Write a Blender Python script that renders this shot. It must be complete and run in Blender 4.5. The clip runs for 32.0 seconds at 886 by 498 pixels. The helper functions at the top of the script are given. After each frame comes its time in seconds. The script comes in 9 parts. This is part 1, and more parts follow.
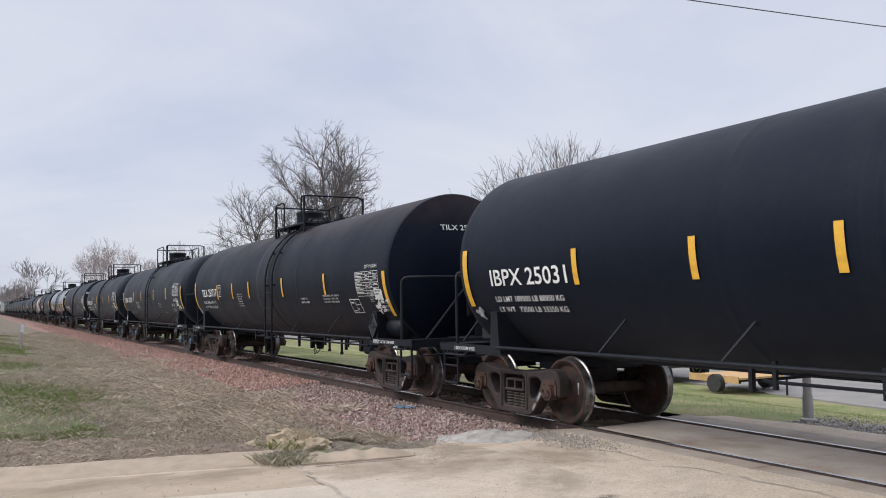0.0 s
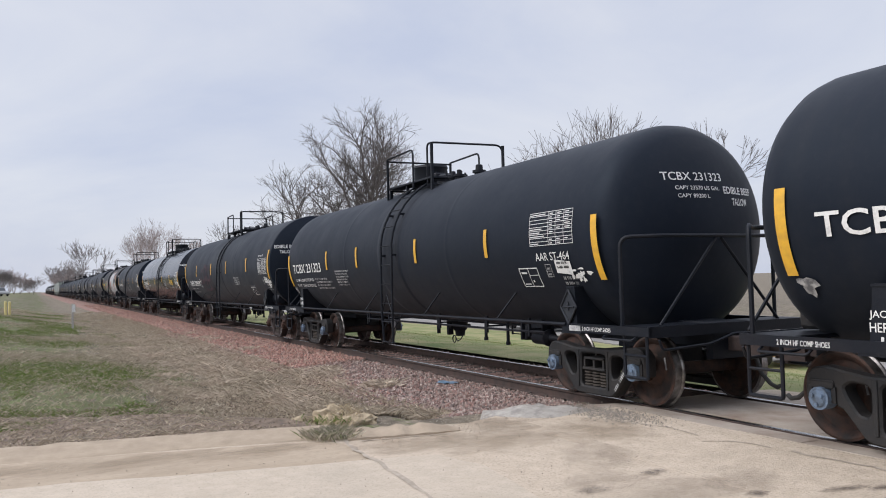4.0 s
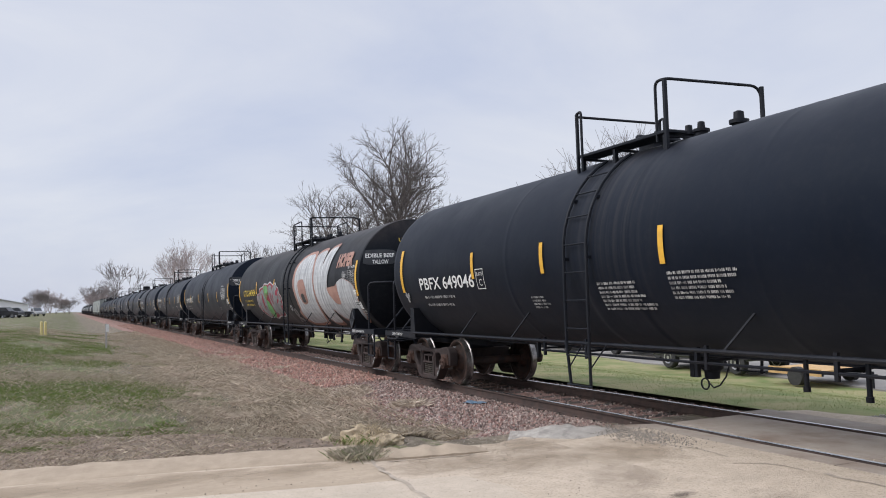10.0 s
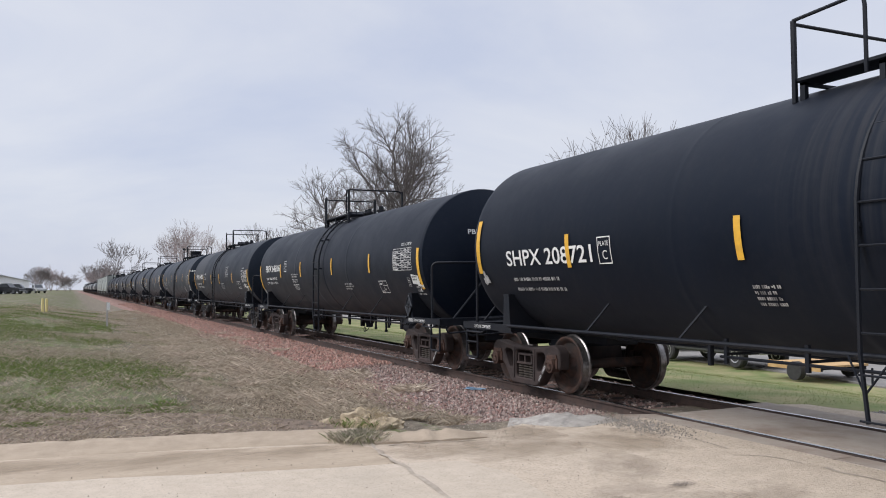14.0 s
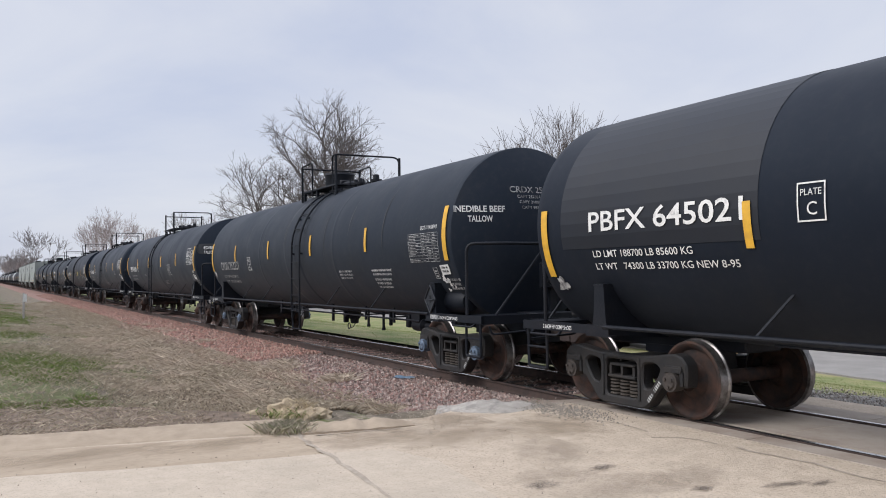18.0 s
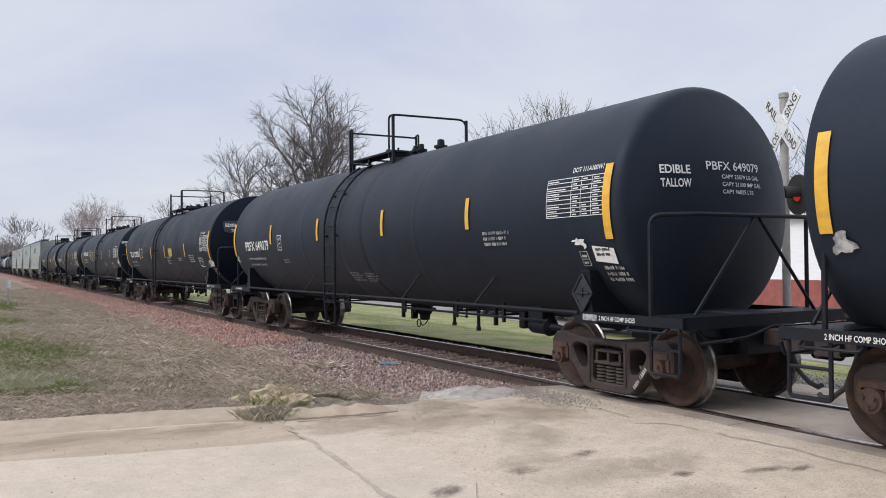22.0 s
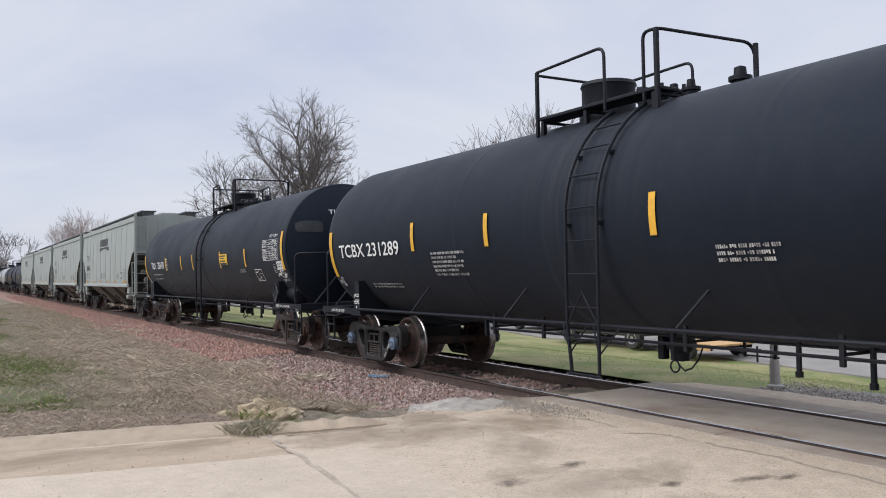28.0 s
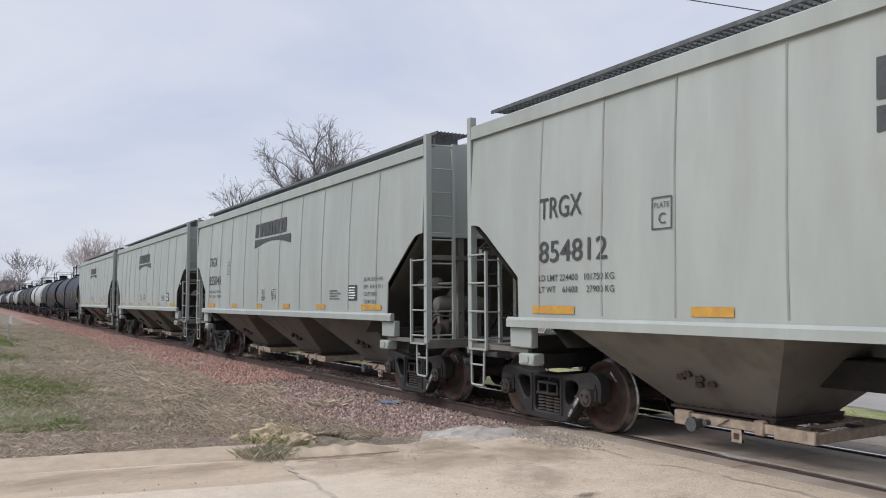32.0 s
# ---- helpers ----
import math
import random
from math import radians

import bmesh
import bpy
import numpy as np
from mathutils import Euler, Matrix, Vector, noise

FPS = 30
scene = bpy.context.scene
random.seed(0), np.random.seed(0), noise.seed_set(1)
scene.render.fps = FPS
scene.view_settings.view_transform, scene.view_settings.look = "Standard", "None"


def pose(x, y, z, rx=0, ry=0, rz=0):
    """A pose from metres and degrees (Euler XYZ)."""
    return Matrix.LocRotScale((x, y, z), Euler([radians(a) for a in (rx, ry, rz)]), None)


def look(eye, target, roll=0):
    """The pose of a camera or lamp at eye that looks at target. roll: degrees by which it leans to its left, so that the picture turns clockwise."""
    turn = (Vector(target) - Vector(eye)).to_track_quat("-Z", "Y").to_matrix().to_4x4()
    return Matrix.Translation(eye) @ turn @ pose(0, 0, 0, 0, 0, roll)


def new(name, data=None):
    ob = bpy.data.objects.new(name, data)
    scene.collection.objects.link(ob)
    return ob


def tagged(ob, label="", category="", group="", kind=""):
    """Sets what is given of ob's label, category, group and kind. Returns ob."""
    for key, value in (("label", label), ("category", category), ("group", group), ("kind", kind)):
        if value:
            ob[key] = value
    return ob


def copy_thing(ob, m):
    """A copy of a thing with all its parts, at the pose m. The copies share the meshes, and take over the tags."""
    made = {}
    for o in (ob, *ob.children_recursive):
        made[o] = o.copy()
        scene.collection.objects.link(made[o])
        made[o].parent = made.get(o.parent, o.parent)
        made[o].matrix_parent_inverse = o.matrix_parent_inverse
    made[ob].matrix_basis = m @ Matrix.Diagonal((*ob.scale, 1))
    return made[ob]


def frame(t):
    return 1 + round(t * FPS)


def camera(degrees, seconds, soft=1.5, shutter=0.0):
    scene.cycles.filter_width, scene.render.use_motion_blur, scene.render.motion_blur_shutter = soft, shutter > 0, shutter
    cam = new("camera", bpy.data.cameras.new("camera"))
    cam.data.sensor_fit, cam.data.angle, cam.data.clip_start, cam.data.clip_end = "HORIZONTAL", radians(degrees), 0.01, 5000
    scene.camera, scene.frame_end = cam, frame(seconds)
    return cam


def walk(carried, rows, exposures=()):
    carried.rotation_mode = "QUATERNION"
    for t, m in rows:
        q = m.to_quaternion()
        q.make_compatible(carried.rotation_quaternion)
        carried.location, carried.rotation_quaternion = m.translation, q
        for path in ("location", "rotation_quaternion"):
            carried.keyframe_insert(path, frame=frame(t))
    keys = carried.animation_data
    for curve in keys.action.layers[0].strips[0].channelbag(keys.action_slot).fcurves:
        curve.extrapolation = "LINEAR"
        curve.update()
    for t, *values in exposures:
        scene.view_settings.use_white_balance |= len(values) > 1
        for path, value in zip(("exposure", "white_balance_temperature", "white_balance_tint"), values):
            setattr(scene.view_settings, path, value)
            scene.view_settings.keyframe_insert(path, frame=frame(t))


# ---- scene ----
# camera: a phone held beside the road, panning a little
cam = camera(57.0, 32.0, soft=1.0)
PATH = [
    (0.0, -0.006, -0.039, 1.749, 93.83, 0.87, 60.63),
    (0.5, -0.014, -0.043, 1.750, 93.77, 0.72, 61.26),
    (1.0, -0.033, -0.053, 1.750, 93.52, 0.61, 61.84),
    (1.5, -0.037, -0.053, 1.747, 93.21, 0.62, 62.35),
    (2.0, -0.036, -0.041, 1.745, 92.86, 0.73, 62.67),
    (2.5, -0.036, -0.049, 1.747, 92.61, 0.77, 62.92),
    (3.0, -0.039, -0.053, 1.747, 92.40, 1.02, 63.16),
    (3.5, -0.047, -0.051, 1.741, 92.29, 1.32, 63.31),
    (5.5, -0.004, -0.037, 1.748, 92.18, 1.85, 63.80),
    (6.0, 0.007, -0.035, 1.748, 92.16, 1.45, 64.34),
    (6.5, -0.005, -0.038, 1.747, 92.13, 1.21, 64.93),
    (7.0, -0.008, -0.043, 1.749, 92.10, 1.15, 65.34),
    (7.5, -0.011, -0.059, 1.751, 92.13, 1.19, 65.49),
    (8.0, -0.003, -0.048, 1.750, 92.29, 1.36, 65.53),
    (8.5, 0.004, -0.033, 1.750, 92.56, 1.69, 65.55),
    (9.0, -0.001, -0.039, 1.760, 92.97, 1.84, 65.48),
    (9.5, -0.002, -0.021, 1.760, 93.29, 1.95, 65.47),
    (10.0, -0.007, -0.023, 1.760, 93.59, 1.73, 65.53),
    (10.5, -0.004, -0.033, 1.758, 93.80, 1.35, 65.62),
    (11.0, -0.011, -0.045, 1.760, 93.92, 1.03, 65.72),
    (11.5, -0.008, -0.047, 1.757, 93.93, 0.85, 65.80),
    (12.0, -0.008, -0.054, 1.759, 93.83, 0.64, 65.87),
    (12.5, -0.000, -0.055, 1.757, 93.64, 0.55, 65.88),
    (13.0, 0.004, -0.065, 1.754, 93.40, 0.16, 65.79),
    (13.5, -0.015, -0.060, 1.748, 93.03, 0.25, 65.70),
    (15.5, -0.044, -0.042, 1.736, 91.78, 0.34, 64.78),
    (16.0, -0.049, -0.035, 1.728, 91.51, 0.63, 64.35),
    (16.5, -0.035, -0.023, 1.732, 91.41, 0.88, 63.70),
    (17.0, -0.017, -0.017, 1.743, 91.46, 1.09, 62.92),
    (17.5, -0.004, -0.035, 1.744, 91.65, 0.86, 61.95),
    (18.0, 0.012, -0.021, 1.755, 91.80, 0.67, 60.74),
    (18.5, 0.066, 0.059, 1.761, 91.78, 0.33, 59.58),
    (19.0, 0.084, 0.090, 1.771, 91.72, 0.10, 58.43),
    (19.5, 0.065, 0.056, 1.766, 91.52, 0.33, 57.53),
    (20.0, 0.038, 0.026, 1.755, 91.32, 0.60, 57.11),
    (20.5, -0.004, -0.001, 1.749, 91.12, 0.69, 57.32),
    (21.0, -0.025, -0.025, 1.740, 90.99, 0.46, 58.12),
    (21.5, -0.017, 0.033, 1.736, 90.92, 0.41, 59.10),
    (22.0, 0.004, 0.058, 1.735, 90.91, 0.54, 59.95),
    (22.5, 0.019, 0.058, 1.740, 91.04, 0.66, 60.37),
    (23.0, 0.018, 0.066, 1.739, 91.24, 0.80, 60.46),
    (23.5, 0.009, 0.059, 1.741, 91.43, 0.76, 60.36),
    (24.0, 0.015, 0.058, 1.741, 91.47, 0.70, 60.19),
    (24.5, 0.020, 0.059, 1.745, 91.36, 0.76, 59.92),
    (26.5, 0.025, 0.064, 1.742, 91.09, 1.21, 59.33),
    (27.0, 0.016, 0.064, 1.744, 91.38, 1.11, 59.21),
    (27.5, 0.016, 0.063, 1.751, 91.57, 1.04, 59.10),
    (28.0, 0.016, 0.064, 1.749, 91.66, 1.06, 59.13),
    (28.5, 0.014, 0.062, 1.743, 91.74, 1.06, 59.21),
    (29.0, 0.017, 0.069, 1.742, 91.87, 1.11, 59.41),
    (29.5, 0.017, 0.061, 1.748, 92.14, 1.12, 59.54),
    (30.0, 0.029, 0.068, 1.754, 92.50, 1.09, 59.68),
    (30.5, 0.035, 0.061, 1.756, 92.90, 0.81, 59.76),
    (31.0, 0.036, 0.065, 1.750, 93.20, 0.74, 59.87),
    (31.5, 0.021, 0.060, 1.754, 93.43, 0.48, 59.94),
    (32.0, 0.009, 0.049, 1.746, 93.55, 0.24, 60.08),
]
walk(cam, [(t, pose(*p)) for t, *p in PATH], [(0.0, 0.0, 6330, 11.5), (32.0, 0.0, 6330, 11.5)])

# ---- light ----
SUN_EL, SUN_AZ = radians(42), radians(-103)      # azimuth from +x, counter-clockwise
world = bpy.data.worlds.new("sky")
scene.world = world
world.use_nodes = True
wn, wl = world.node_tree.nodes, world.node_tree.links
wn.clear()
w_out = wn.new("ShaderNodeOutputWorld")
w_bg = wn.new("ShaderNodeBackground")
w_sky = wn.new("ShaderNodeTexSky")
w_sky.sky_type = "NISHITA"
w_sky.sun_disc = False
w_sky.sun_elevation = SUN_EL
w_sky.sun_rotation = radians(90) - SUN_AZ
w_sky.dust_density = 2.0
w_co = wn.new("ShaderNodeTexCoord")
w_map = wn.new("ShaderNodeMapping")
w_map.inputs["Scale"].default_value = (1.0, 1.0, 3.2)
w_n1 = wn.new("ShaderNodeTexNoise")
w_n1.inputs["Scale"].default_value = 1.6
w_n1.inputs["Detail"].default_value = 6
w_n1.inputs["Roughness"].default_value = 0.55
w_n1.inputs["Distortion"].default_value = 0.6
w_ramp = wn.new("ShaderNodeValToRGB")
w_ramp.color_ramp.elements[0].position = 0.36
w_ramp.color_ramp.elements[0].color = (5.25, 5.65, 6.75, 1)
w_ramp.color_ramp.elements[1].position = 0.68
w_ramp.color_ramp.elements[1].color = (7.0, 7.1, 7.4, 1)
w_mix = wn.new("ShaderNodeMixRGB")
w_mix.inputs["Fac"].default_value = 0.86          # cloud cover
wl.new(w_co.outputs["Generated"], w_map.inputs["Vector"])
wl.new(w_map.outputs["Vector"], w_n1.inputs["Vector"])
wl.new(w_n1.outputs["Fac"], w_ramp.inputs["Fac"])
wl.new(w_sky.outputs["Color"], w_mix.inputs["Color1"])
wl.new(w_ramp.outputs["Color"], w_mix.inputs["Color2"])
# an overcast sky is brighter overhead than near the horizon
w_sep = wn.new("ShaderNodeSeparateXYZ")
wl.new(w_co.outputs["Generated"], w_sep.inputs["Vector"])
w_up = wn.new("ShaderNodeMapRange")
w_up.interpolation_type = "SMOOTHSTEP"
w_up.inputs["From Min"].default_value, w_up.inputs["From Max"].default_value = 0.35, 1.0
w_up.inputs["To Min"].default_value, w_up.inputs["To Max"].default_value = 1.12, 2.3
wl.new(w_sep.outputs["Z"], w_up.inputs["Value"])
w_mul = wn.new("ShaderNodeVectorMath")
w_mul.operation = "SCALE"
wl.new(w_mix.outputs["Color"], w_mul.inputs[0])
wl.new(w_up.outputs["Result"], w_mul.inputs["Scale"])
wl.new(w_mul.outputs["Vector"], w_bg.inputs["Color"])
w_bg.inputs["Strength"].default_value = 0.105
wl.new(w_bg.outputs["Background"], w_out.inputs["Surface"])
sun = bpy.data.lights.new("sun", "SUN")
sun.energy = 2.15
sun.angle = radians(35)
sun.color = (1.0, 0.97, 0.93)
sun_ob = new("sun", sun)
sun_ob.matrix_world = look((math.cos(SUN_AZ) * 50, math.sin(SUN_AZ) * 50, 50 * math.tan(SUN_EL)), (0, 0, 0))


# ---- materials ----
def mat(name, color, rough=0.8, metal=0.0, color2=None, scale=3.0, detail=5, bump=0.0, bump_scale=30.0,
        spec=0.5, stretch=(1, 1, 1), contrast=(0.35, 0.65), stain=None, stain_scale=0.6, stain_amount=0.5,
        rand=0.0, coords="Object", speckle=None, speckle_scale=55.0, speckle_amount=0.5):
    """A node material: two colours mixed by noise, a broad stain, a fine relief."""
    m = bpy.data.materials.new(name)
    m.use_nodes = True
    nt = m.node_tree
    n, l = nt.nodes, nt.links
    b = n["Principled BSDF"]
    b.inputs["Roughness"].default_value = rough
    b.inputs["Metallic"].default_value = metal
    b.inputs["Specular IOR Level"].default_value = spec
    co = n.new("ShaderNodeTexCoord")
    mp = n.new("ShaderNodeMapping")
    mp.inputs["Scale"].default_value = stretch
    l.new(co.outputs[coords], mp.inputs["Vector"])
    vec = mp.outputs["Vector"]
    c2 = color2 or tuple(c * 0.72 for c in color)
    no = n.new("ShaderNodeTexNoise")
    no.inputs["Scale"].default_value = scale
    no.inputs["Detail"].default_value = detail
    no.inputs["Roughness"].default_value = 0.6
    l.new(vec, no.inputs["Vector"])
    rp = n.new("ShaderNodeValToRGB")
    rp.color_ramp.elements[0].position, rp.color_ramp.elements[1].position = contrast
    rp.color_ramp.elements[0].color = (*c2, 1)
    rp.color_ramp.elements[1].color = (*color, 1)
    l.new(no.outputs["Fac"], rp.inputs["Fac"])
    col = rp.outputs["Color"]
    if stain:
        n2 = n.new("ShaderNodeTexNoise")
        n2.inputs["Scale"].default_value = stain_scale
        n2.inputs["Detail"].default_value = 7
        n2.inputs["Roughness"].default_value = 0.65
        l.new(vec, n2.inputs["Vector"])
        r2 = n.new("ShaderNodeValToRGB")
        r2.color_ramp.elements[0].position, r2.color_ramp.elements[1].position = 0.5, 0.72
        r2.color_ramp.elements[1].color = (stain_amount,) * 3 + (1,)
        r2.color_ramp.elements[0].color = (0, 0, 0, 1)
        l.new(n2.outputs["Fac"], r2.inputs["Fac"])
        mx = n.new("ShaderNodeMixRGB")
        l.new(r2.outputs["Color"], mx.inputs["Fac"])
        l.new(col, mx.inputs["Color1"])
        mx.inputs["Color2"].default_value = (*stain, 1)
        col = mx.outputs["Color"]
    if speckle:
        n4 = n.new("ShaderNodeTexNoise")
        n4.inputs["Scale"].default_value = speckle_scale
        n4.inputs["Detail"].default_value = 3
        n4.inputs["Roughness"].default_value = 0.7
        l.new(vec, n4.inputs["Vector"])
        r4 = n.new("ShaderNodeMapRange")
        r4.inputs["From Min"].default_value, r4.inputs["From Max"].default_value = 0.50, 0.72
        r4.inputs["To Max"].default_value = speckle_amount
        l.new(n4.outputs["Fac"], r4.inputs["Value"])
        m4 = n.new("ShaderNodeMixRGB")
        l.new(r4.outputs["Result"], m4.inputs["Fac"])
        l.new(col, m4.inputs["Color1"])
        m4.inputs["Color2"].default_value = (*speckle, 1)
        col = m4.outputs["Color"]
    if rand:
        oi = n.new("ShaderNodeObjectInfo")
        hs = n.new("ShaderNodeHueSaturation")
        ma = n.new("ShaderNodeMapRange")
        ma.inputs["To Min"].default_value, ma.inputs["To Max"].default_value = 1 - rand, 1 + rand
        l.new(oi.outputs["Random"], ma.inputs["Value"])
        l.new(ma.outputs["Result"], hs.inputs["Value"])
        l.new(col, hs.inputs["Color"])
        col = hs.outputs["Color"]
    l.new(col, b.inputs["Base Color"])
    if bump:
        n3 = n.new("ShaderNodeTexNoise")
        n3.inputs["Scale"].default_value = bump_scale
        n3.inputs["Detail"].default_value = 4
        l.new(vec, n3.inputs["Vector"])
        bp = n.new("ShaderNodeBump")
        bp.inputs["Strength"].default_value = bump
        bp.inputs["Distance"].default_value = 0.02
        l.new(n3.outputs["Fac"], bp.inputs["Height"])
        l.new(bp.outputs["Normal"], b.inputs["Normal"])
    return m


def tank_paint(name, base, rough, streak, streak_amount, dust=0.12, top=None, top_amount=0.0, seed=0.0, spec=0.14):
    """Railcar paint: dark base, streaks running down round the shell, blotches, and dust or rust on the crown."""
    m = bpy.data.materials.new(name)
    m.use_nodes = True
    n, l = m.node_tree.nodes, m.node_tree.links
    b = n["Principled BSDF"]
    b.inputs["Specular IOR Level"].default_value = 0.36 if rough < .2 else spec
    if rough > .2:
        b.inputs["Specular Tint"].default_value = (.74, .87, 1, 1)
        # a thin film of road dust
        b.inputs["Sheen Weight"].default_value = .055
        b.inputs["Sheen Roughness"].default_value = .45
        b.inputs["Sheen Tint"].default_value = (.90, .88, .86, 1)
    co = n.new("ShaderNodeTexCoord")
    off = n.new("ShaderNodeMapping")
    off.inputs["Location"].default_value = (seed * 7.3, seed * 1.7, seed * 3.1)
    l.new(co.outputs["Object"], off.inputs["Vector"])

    def noise_fac(stretch, scale, lo, hi, amount, detail=5):
        mp = n.new("ShaderNodeMapping")
        mp.inputs["Scale"].default_value = stretch
        l.new(off.outputs["Vector"], mp.inputs["Vector"])
        t = n.new("ShaderNodeTexNoise")
        t.inputs["Scale"].default_value = scale
        t.inputs["Detail"].default_value = detail
        t.inputs["Roughness"].default_value = 0.62
        l.new(mp.outputs["Vector"], t.inputs["Vector"])
        r = n.new("ShaderNodeMapRange")
        r.inputs["From Min"].default_value, r.inputs["From Max"].default_value = lo, hi
        r.inputs["To Max"].default_value = amount
        l.new(t.outputs["Fac"], r.inputs["Value"])
        return r.outputs["Result"]

    def mix(fac, a, c):
        x = n.new("ShaderNodeMixRGB")
        l.new(fac, x.inputs["Fac"])
        if isinstance(a, tuple):
            x.inputs["Color1"].default_value = (*a, 1)
        else:
            l.new(a, x.inputs["Color1"])
        x.inputs["Color2"].default_value = (*c, 1)
        return x.outputs["Color"]

    blot = noise_fac((1, 1, 1), 0.7, 0.4, 0.75, 0.6, 8)
    col = mix(blot, base, tuple(c * 1.4 + 0.002 for c in base))
    st = noise_fac((2.6, 0.25, 0.25), 1.5, 0.52, 0.78, streak_amount, 6)
    col = mix(st, col, streak)
    # spilled product run down round the ladder and the crown fittings
    place = n.new("ShaderNodeSeparateXYZ")
    l.new(co.outputs["Object"], place.inputs["Vector"])
    near = n.new("ShaderNodeMath")
    near.operation = "ABSOLUTE"
    l.new(place.outputs["X"], near.inputs[0])
    wide = n.new("ShaderNodeMapRange")
    wide.interpolation_type = "SMOOTHSTEP"
    wide.inputs["From Min"].default_value, wide.inputs["From Max"].default_value = 1.7, 0.25
    l.new(near.outputs["Value"], wide.inputs["Value"])
    high = n.new("ShaderNodeMapRange")
    high.inputs["From Min"].default_value, high.inputs["From Max"].default_value = -1.2, 0.9
    high.inputs["To Min"].default_value = .12
    l.new(place.outputs["Z"], high.inputs["Value"])
    runs = noise_fac((7.0, 0.22, 0.22), 1.4, 0.44, 0.72, 0.55 if rough > .2 else 0.2, 7)
    spill = n.new("ShaderNodeMath")
    spill.operation = "MULTIPLY"
    l.new(wide.outputs["Result"], spill.inputs[0])
    l.new(high.outputs["Result"], spill.inputs[1])
    spill2 = n.new("ShaderNodeMath")
    spill2.operation = "MULTIPLY"
    l.new(spill.outputs["Value"], spill2.inputs[0])
    l.new(runs, spill2.inputs[1])
    col = mix(spill2.outputs["Value"], col, (0.046, 0.043, 0.042))
    du = noise_fac((1, 1, 1), 9.0, 0.5, 0.8, dust, 8)
    col = mix(du, col, (0.09, 0.086, 0.082))
    if top:
        sep = n.new("ShaderNodeSeparateXYZ")
        l.new(co.outputs["Object"], sep.inputs["Vector"])
        r = n.new("ShaderNodeMapRange")
        r.inputs["From Min"].default_value, r.inputs["From Max"].default_value = 0.75, 1.35
        r.inputs["To Max"].default_value = top_amount
        l.new(sep.outputs["Z"], r.inputs["Value"])
        mu = n.new("ShaderNodeMath")
        mu.operation = "MULTIPLY"
        l.new(r.outputs["Result"], mu.inputs[0])
        l.new(noise_fac((0.4, 1.5, 1.5), 1.3, 0.3, 0.6, 1.0, 6), mu.inputs[1])
        col = mix(mu.outputs["Value"], col, top)
    l.new(col, b.inputs["Base Color"])
    rr = n.new("ShaderNodeMapRange")
    rr.inputs["To Min"].default_value, rr.inputs["To Max"].default_value = rough * .9, rough * 1.45
    l.new(blot, rr.inputs["Value"])
    l.new(rr.outputs["Result"], b.inputs["Roughness"])
    bp = n.new("ShaderNodeBump")
    bp.inputs["Strength"].default_value = 0.05 if rough < .2 else 0.12
    bp.inputs["Distance"].default_value = 0.03
    l.new(noise_fac((1, 1, 1), 2.2, 0.0, 1.0, 1.0, 3), bp.inputs["Height"])
    l.new(bp.outputs["Normal"], b.inputs["Normal"])
    return m


M_STEEL = mat("black_steel", (0.0050, 0.0072, 0.0125), 0.55, 0.0, (0.0090, 0.0110, 0.0160), 4, bump=0.15, spec=0.25, stain=(0.040, 0.030, 0.026), stain_amount=0.2)
M_BOGIE = mat("bogie_brown_steel", (0.029, 0.0205, 0.0195), 0.85, 0.0, (0.050, 0.033, 0.029), 5, bump=0.3, stain=(0.03, 0.028, 0.028), stain_scale=1.5, stain_amount=0.7)
M_BOGIE_BLACK = mat("bogie_black_steel", (0.011, 0.0115, 0.013), 0.7, 0.0, (0.024, 0.020, 0.018), 5, bump=0.3)
M_WHEEL = mat("wheel_rust", (0.072, 0.034, 0.0225), 0.8, 0.1, (0.020, 0.016, 0.015), 6, bump=0.2, stain=(0.02, 0.02, 0.02), stain_scale=2, stain_amount=0.6)
M_TREAD = mat("worn_tread", (0.34, 0.325, 0.315), 0.32, 0.8, (0.10, 0.09, 0.085), 8)
M_CAP_RUST = mat("rusty_bearing_cap", (0.085, 0.042, 0.028), 0.85, 0.0, (0.04, 0.025, 0.02), 12, bump=0.3)
M_CAP_DARK = mat("dark_bearing_cap", (0.030, 0.026, 0.024), 0.75, 0.0, (0.055, 0.043, 0.036), 12, bump=0.3)
M_CAP_BLUE = mat("blue_bearing_cap", (0.15, 0.21, 0.30), 0.55, 0.0, (0.07, 0.085, 0.105), 14)
M_SPRING = mat("spring_steel", (0.10, 0.085, 0.07), 0.7, 0.2, (0.05, 0.04, 0.035), 8)
M_WHITE = mat("stencil_white", (0.72, 0.72, 0.70), 0.7, color2=(0.5, 0.5, 0.49), scale=14, contrast=(0.3, 0.5))
M_GREYMARK = mat("faded_stencil", (0.46, 0.46, 0.45), 0.8, color2=(0.13, 0.13, 0.135), scale=9, detail=8, contrast=(0.40, 0.60))
M_RUB = mat("rubbed_paint", (0.055, 0.058, 0.062), 0.6, color2=(0.02, 0.022, 0.025), scale=4)
M_YELLOW = mat("reflective_yellow", (0.74, 0.42, 0.035), 0.5, color2=(0.58, 0.32, 0.04), scale=8)
M_YFADED = mat("faded_reflective_yellow", (0.50, 0.27, 0.035), 0.6, color2=(0.36, 0.19, 0.035), scale=7)
M_YTEXT = mat("yellow_stencil", (0.72, 0.52, 0.06), 0.7, color2=(0.5, 0.36, 0.05), scale=14)
M_PLACARD = mat("dark_placard", (0.011, 0.014, 0.021), 0.55, color2=(0.022, 0.025, 0.031), scale=6)
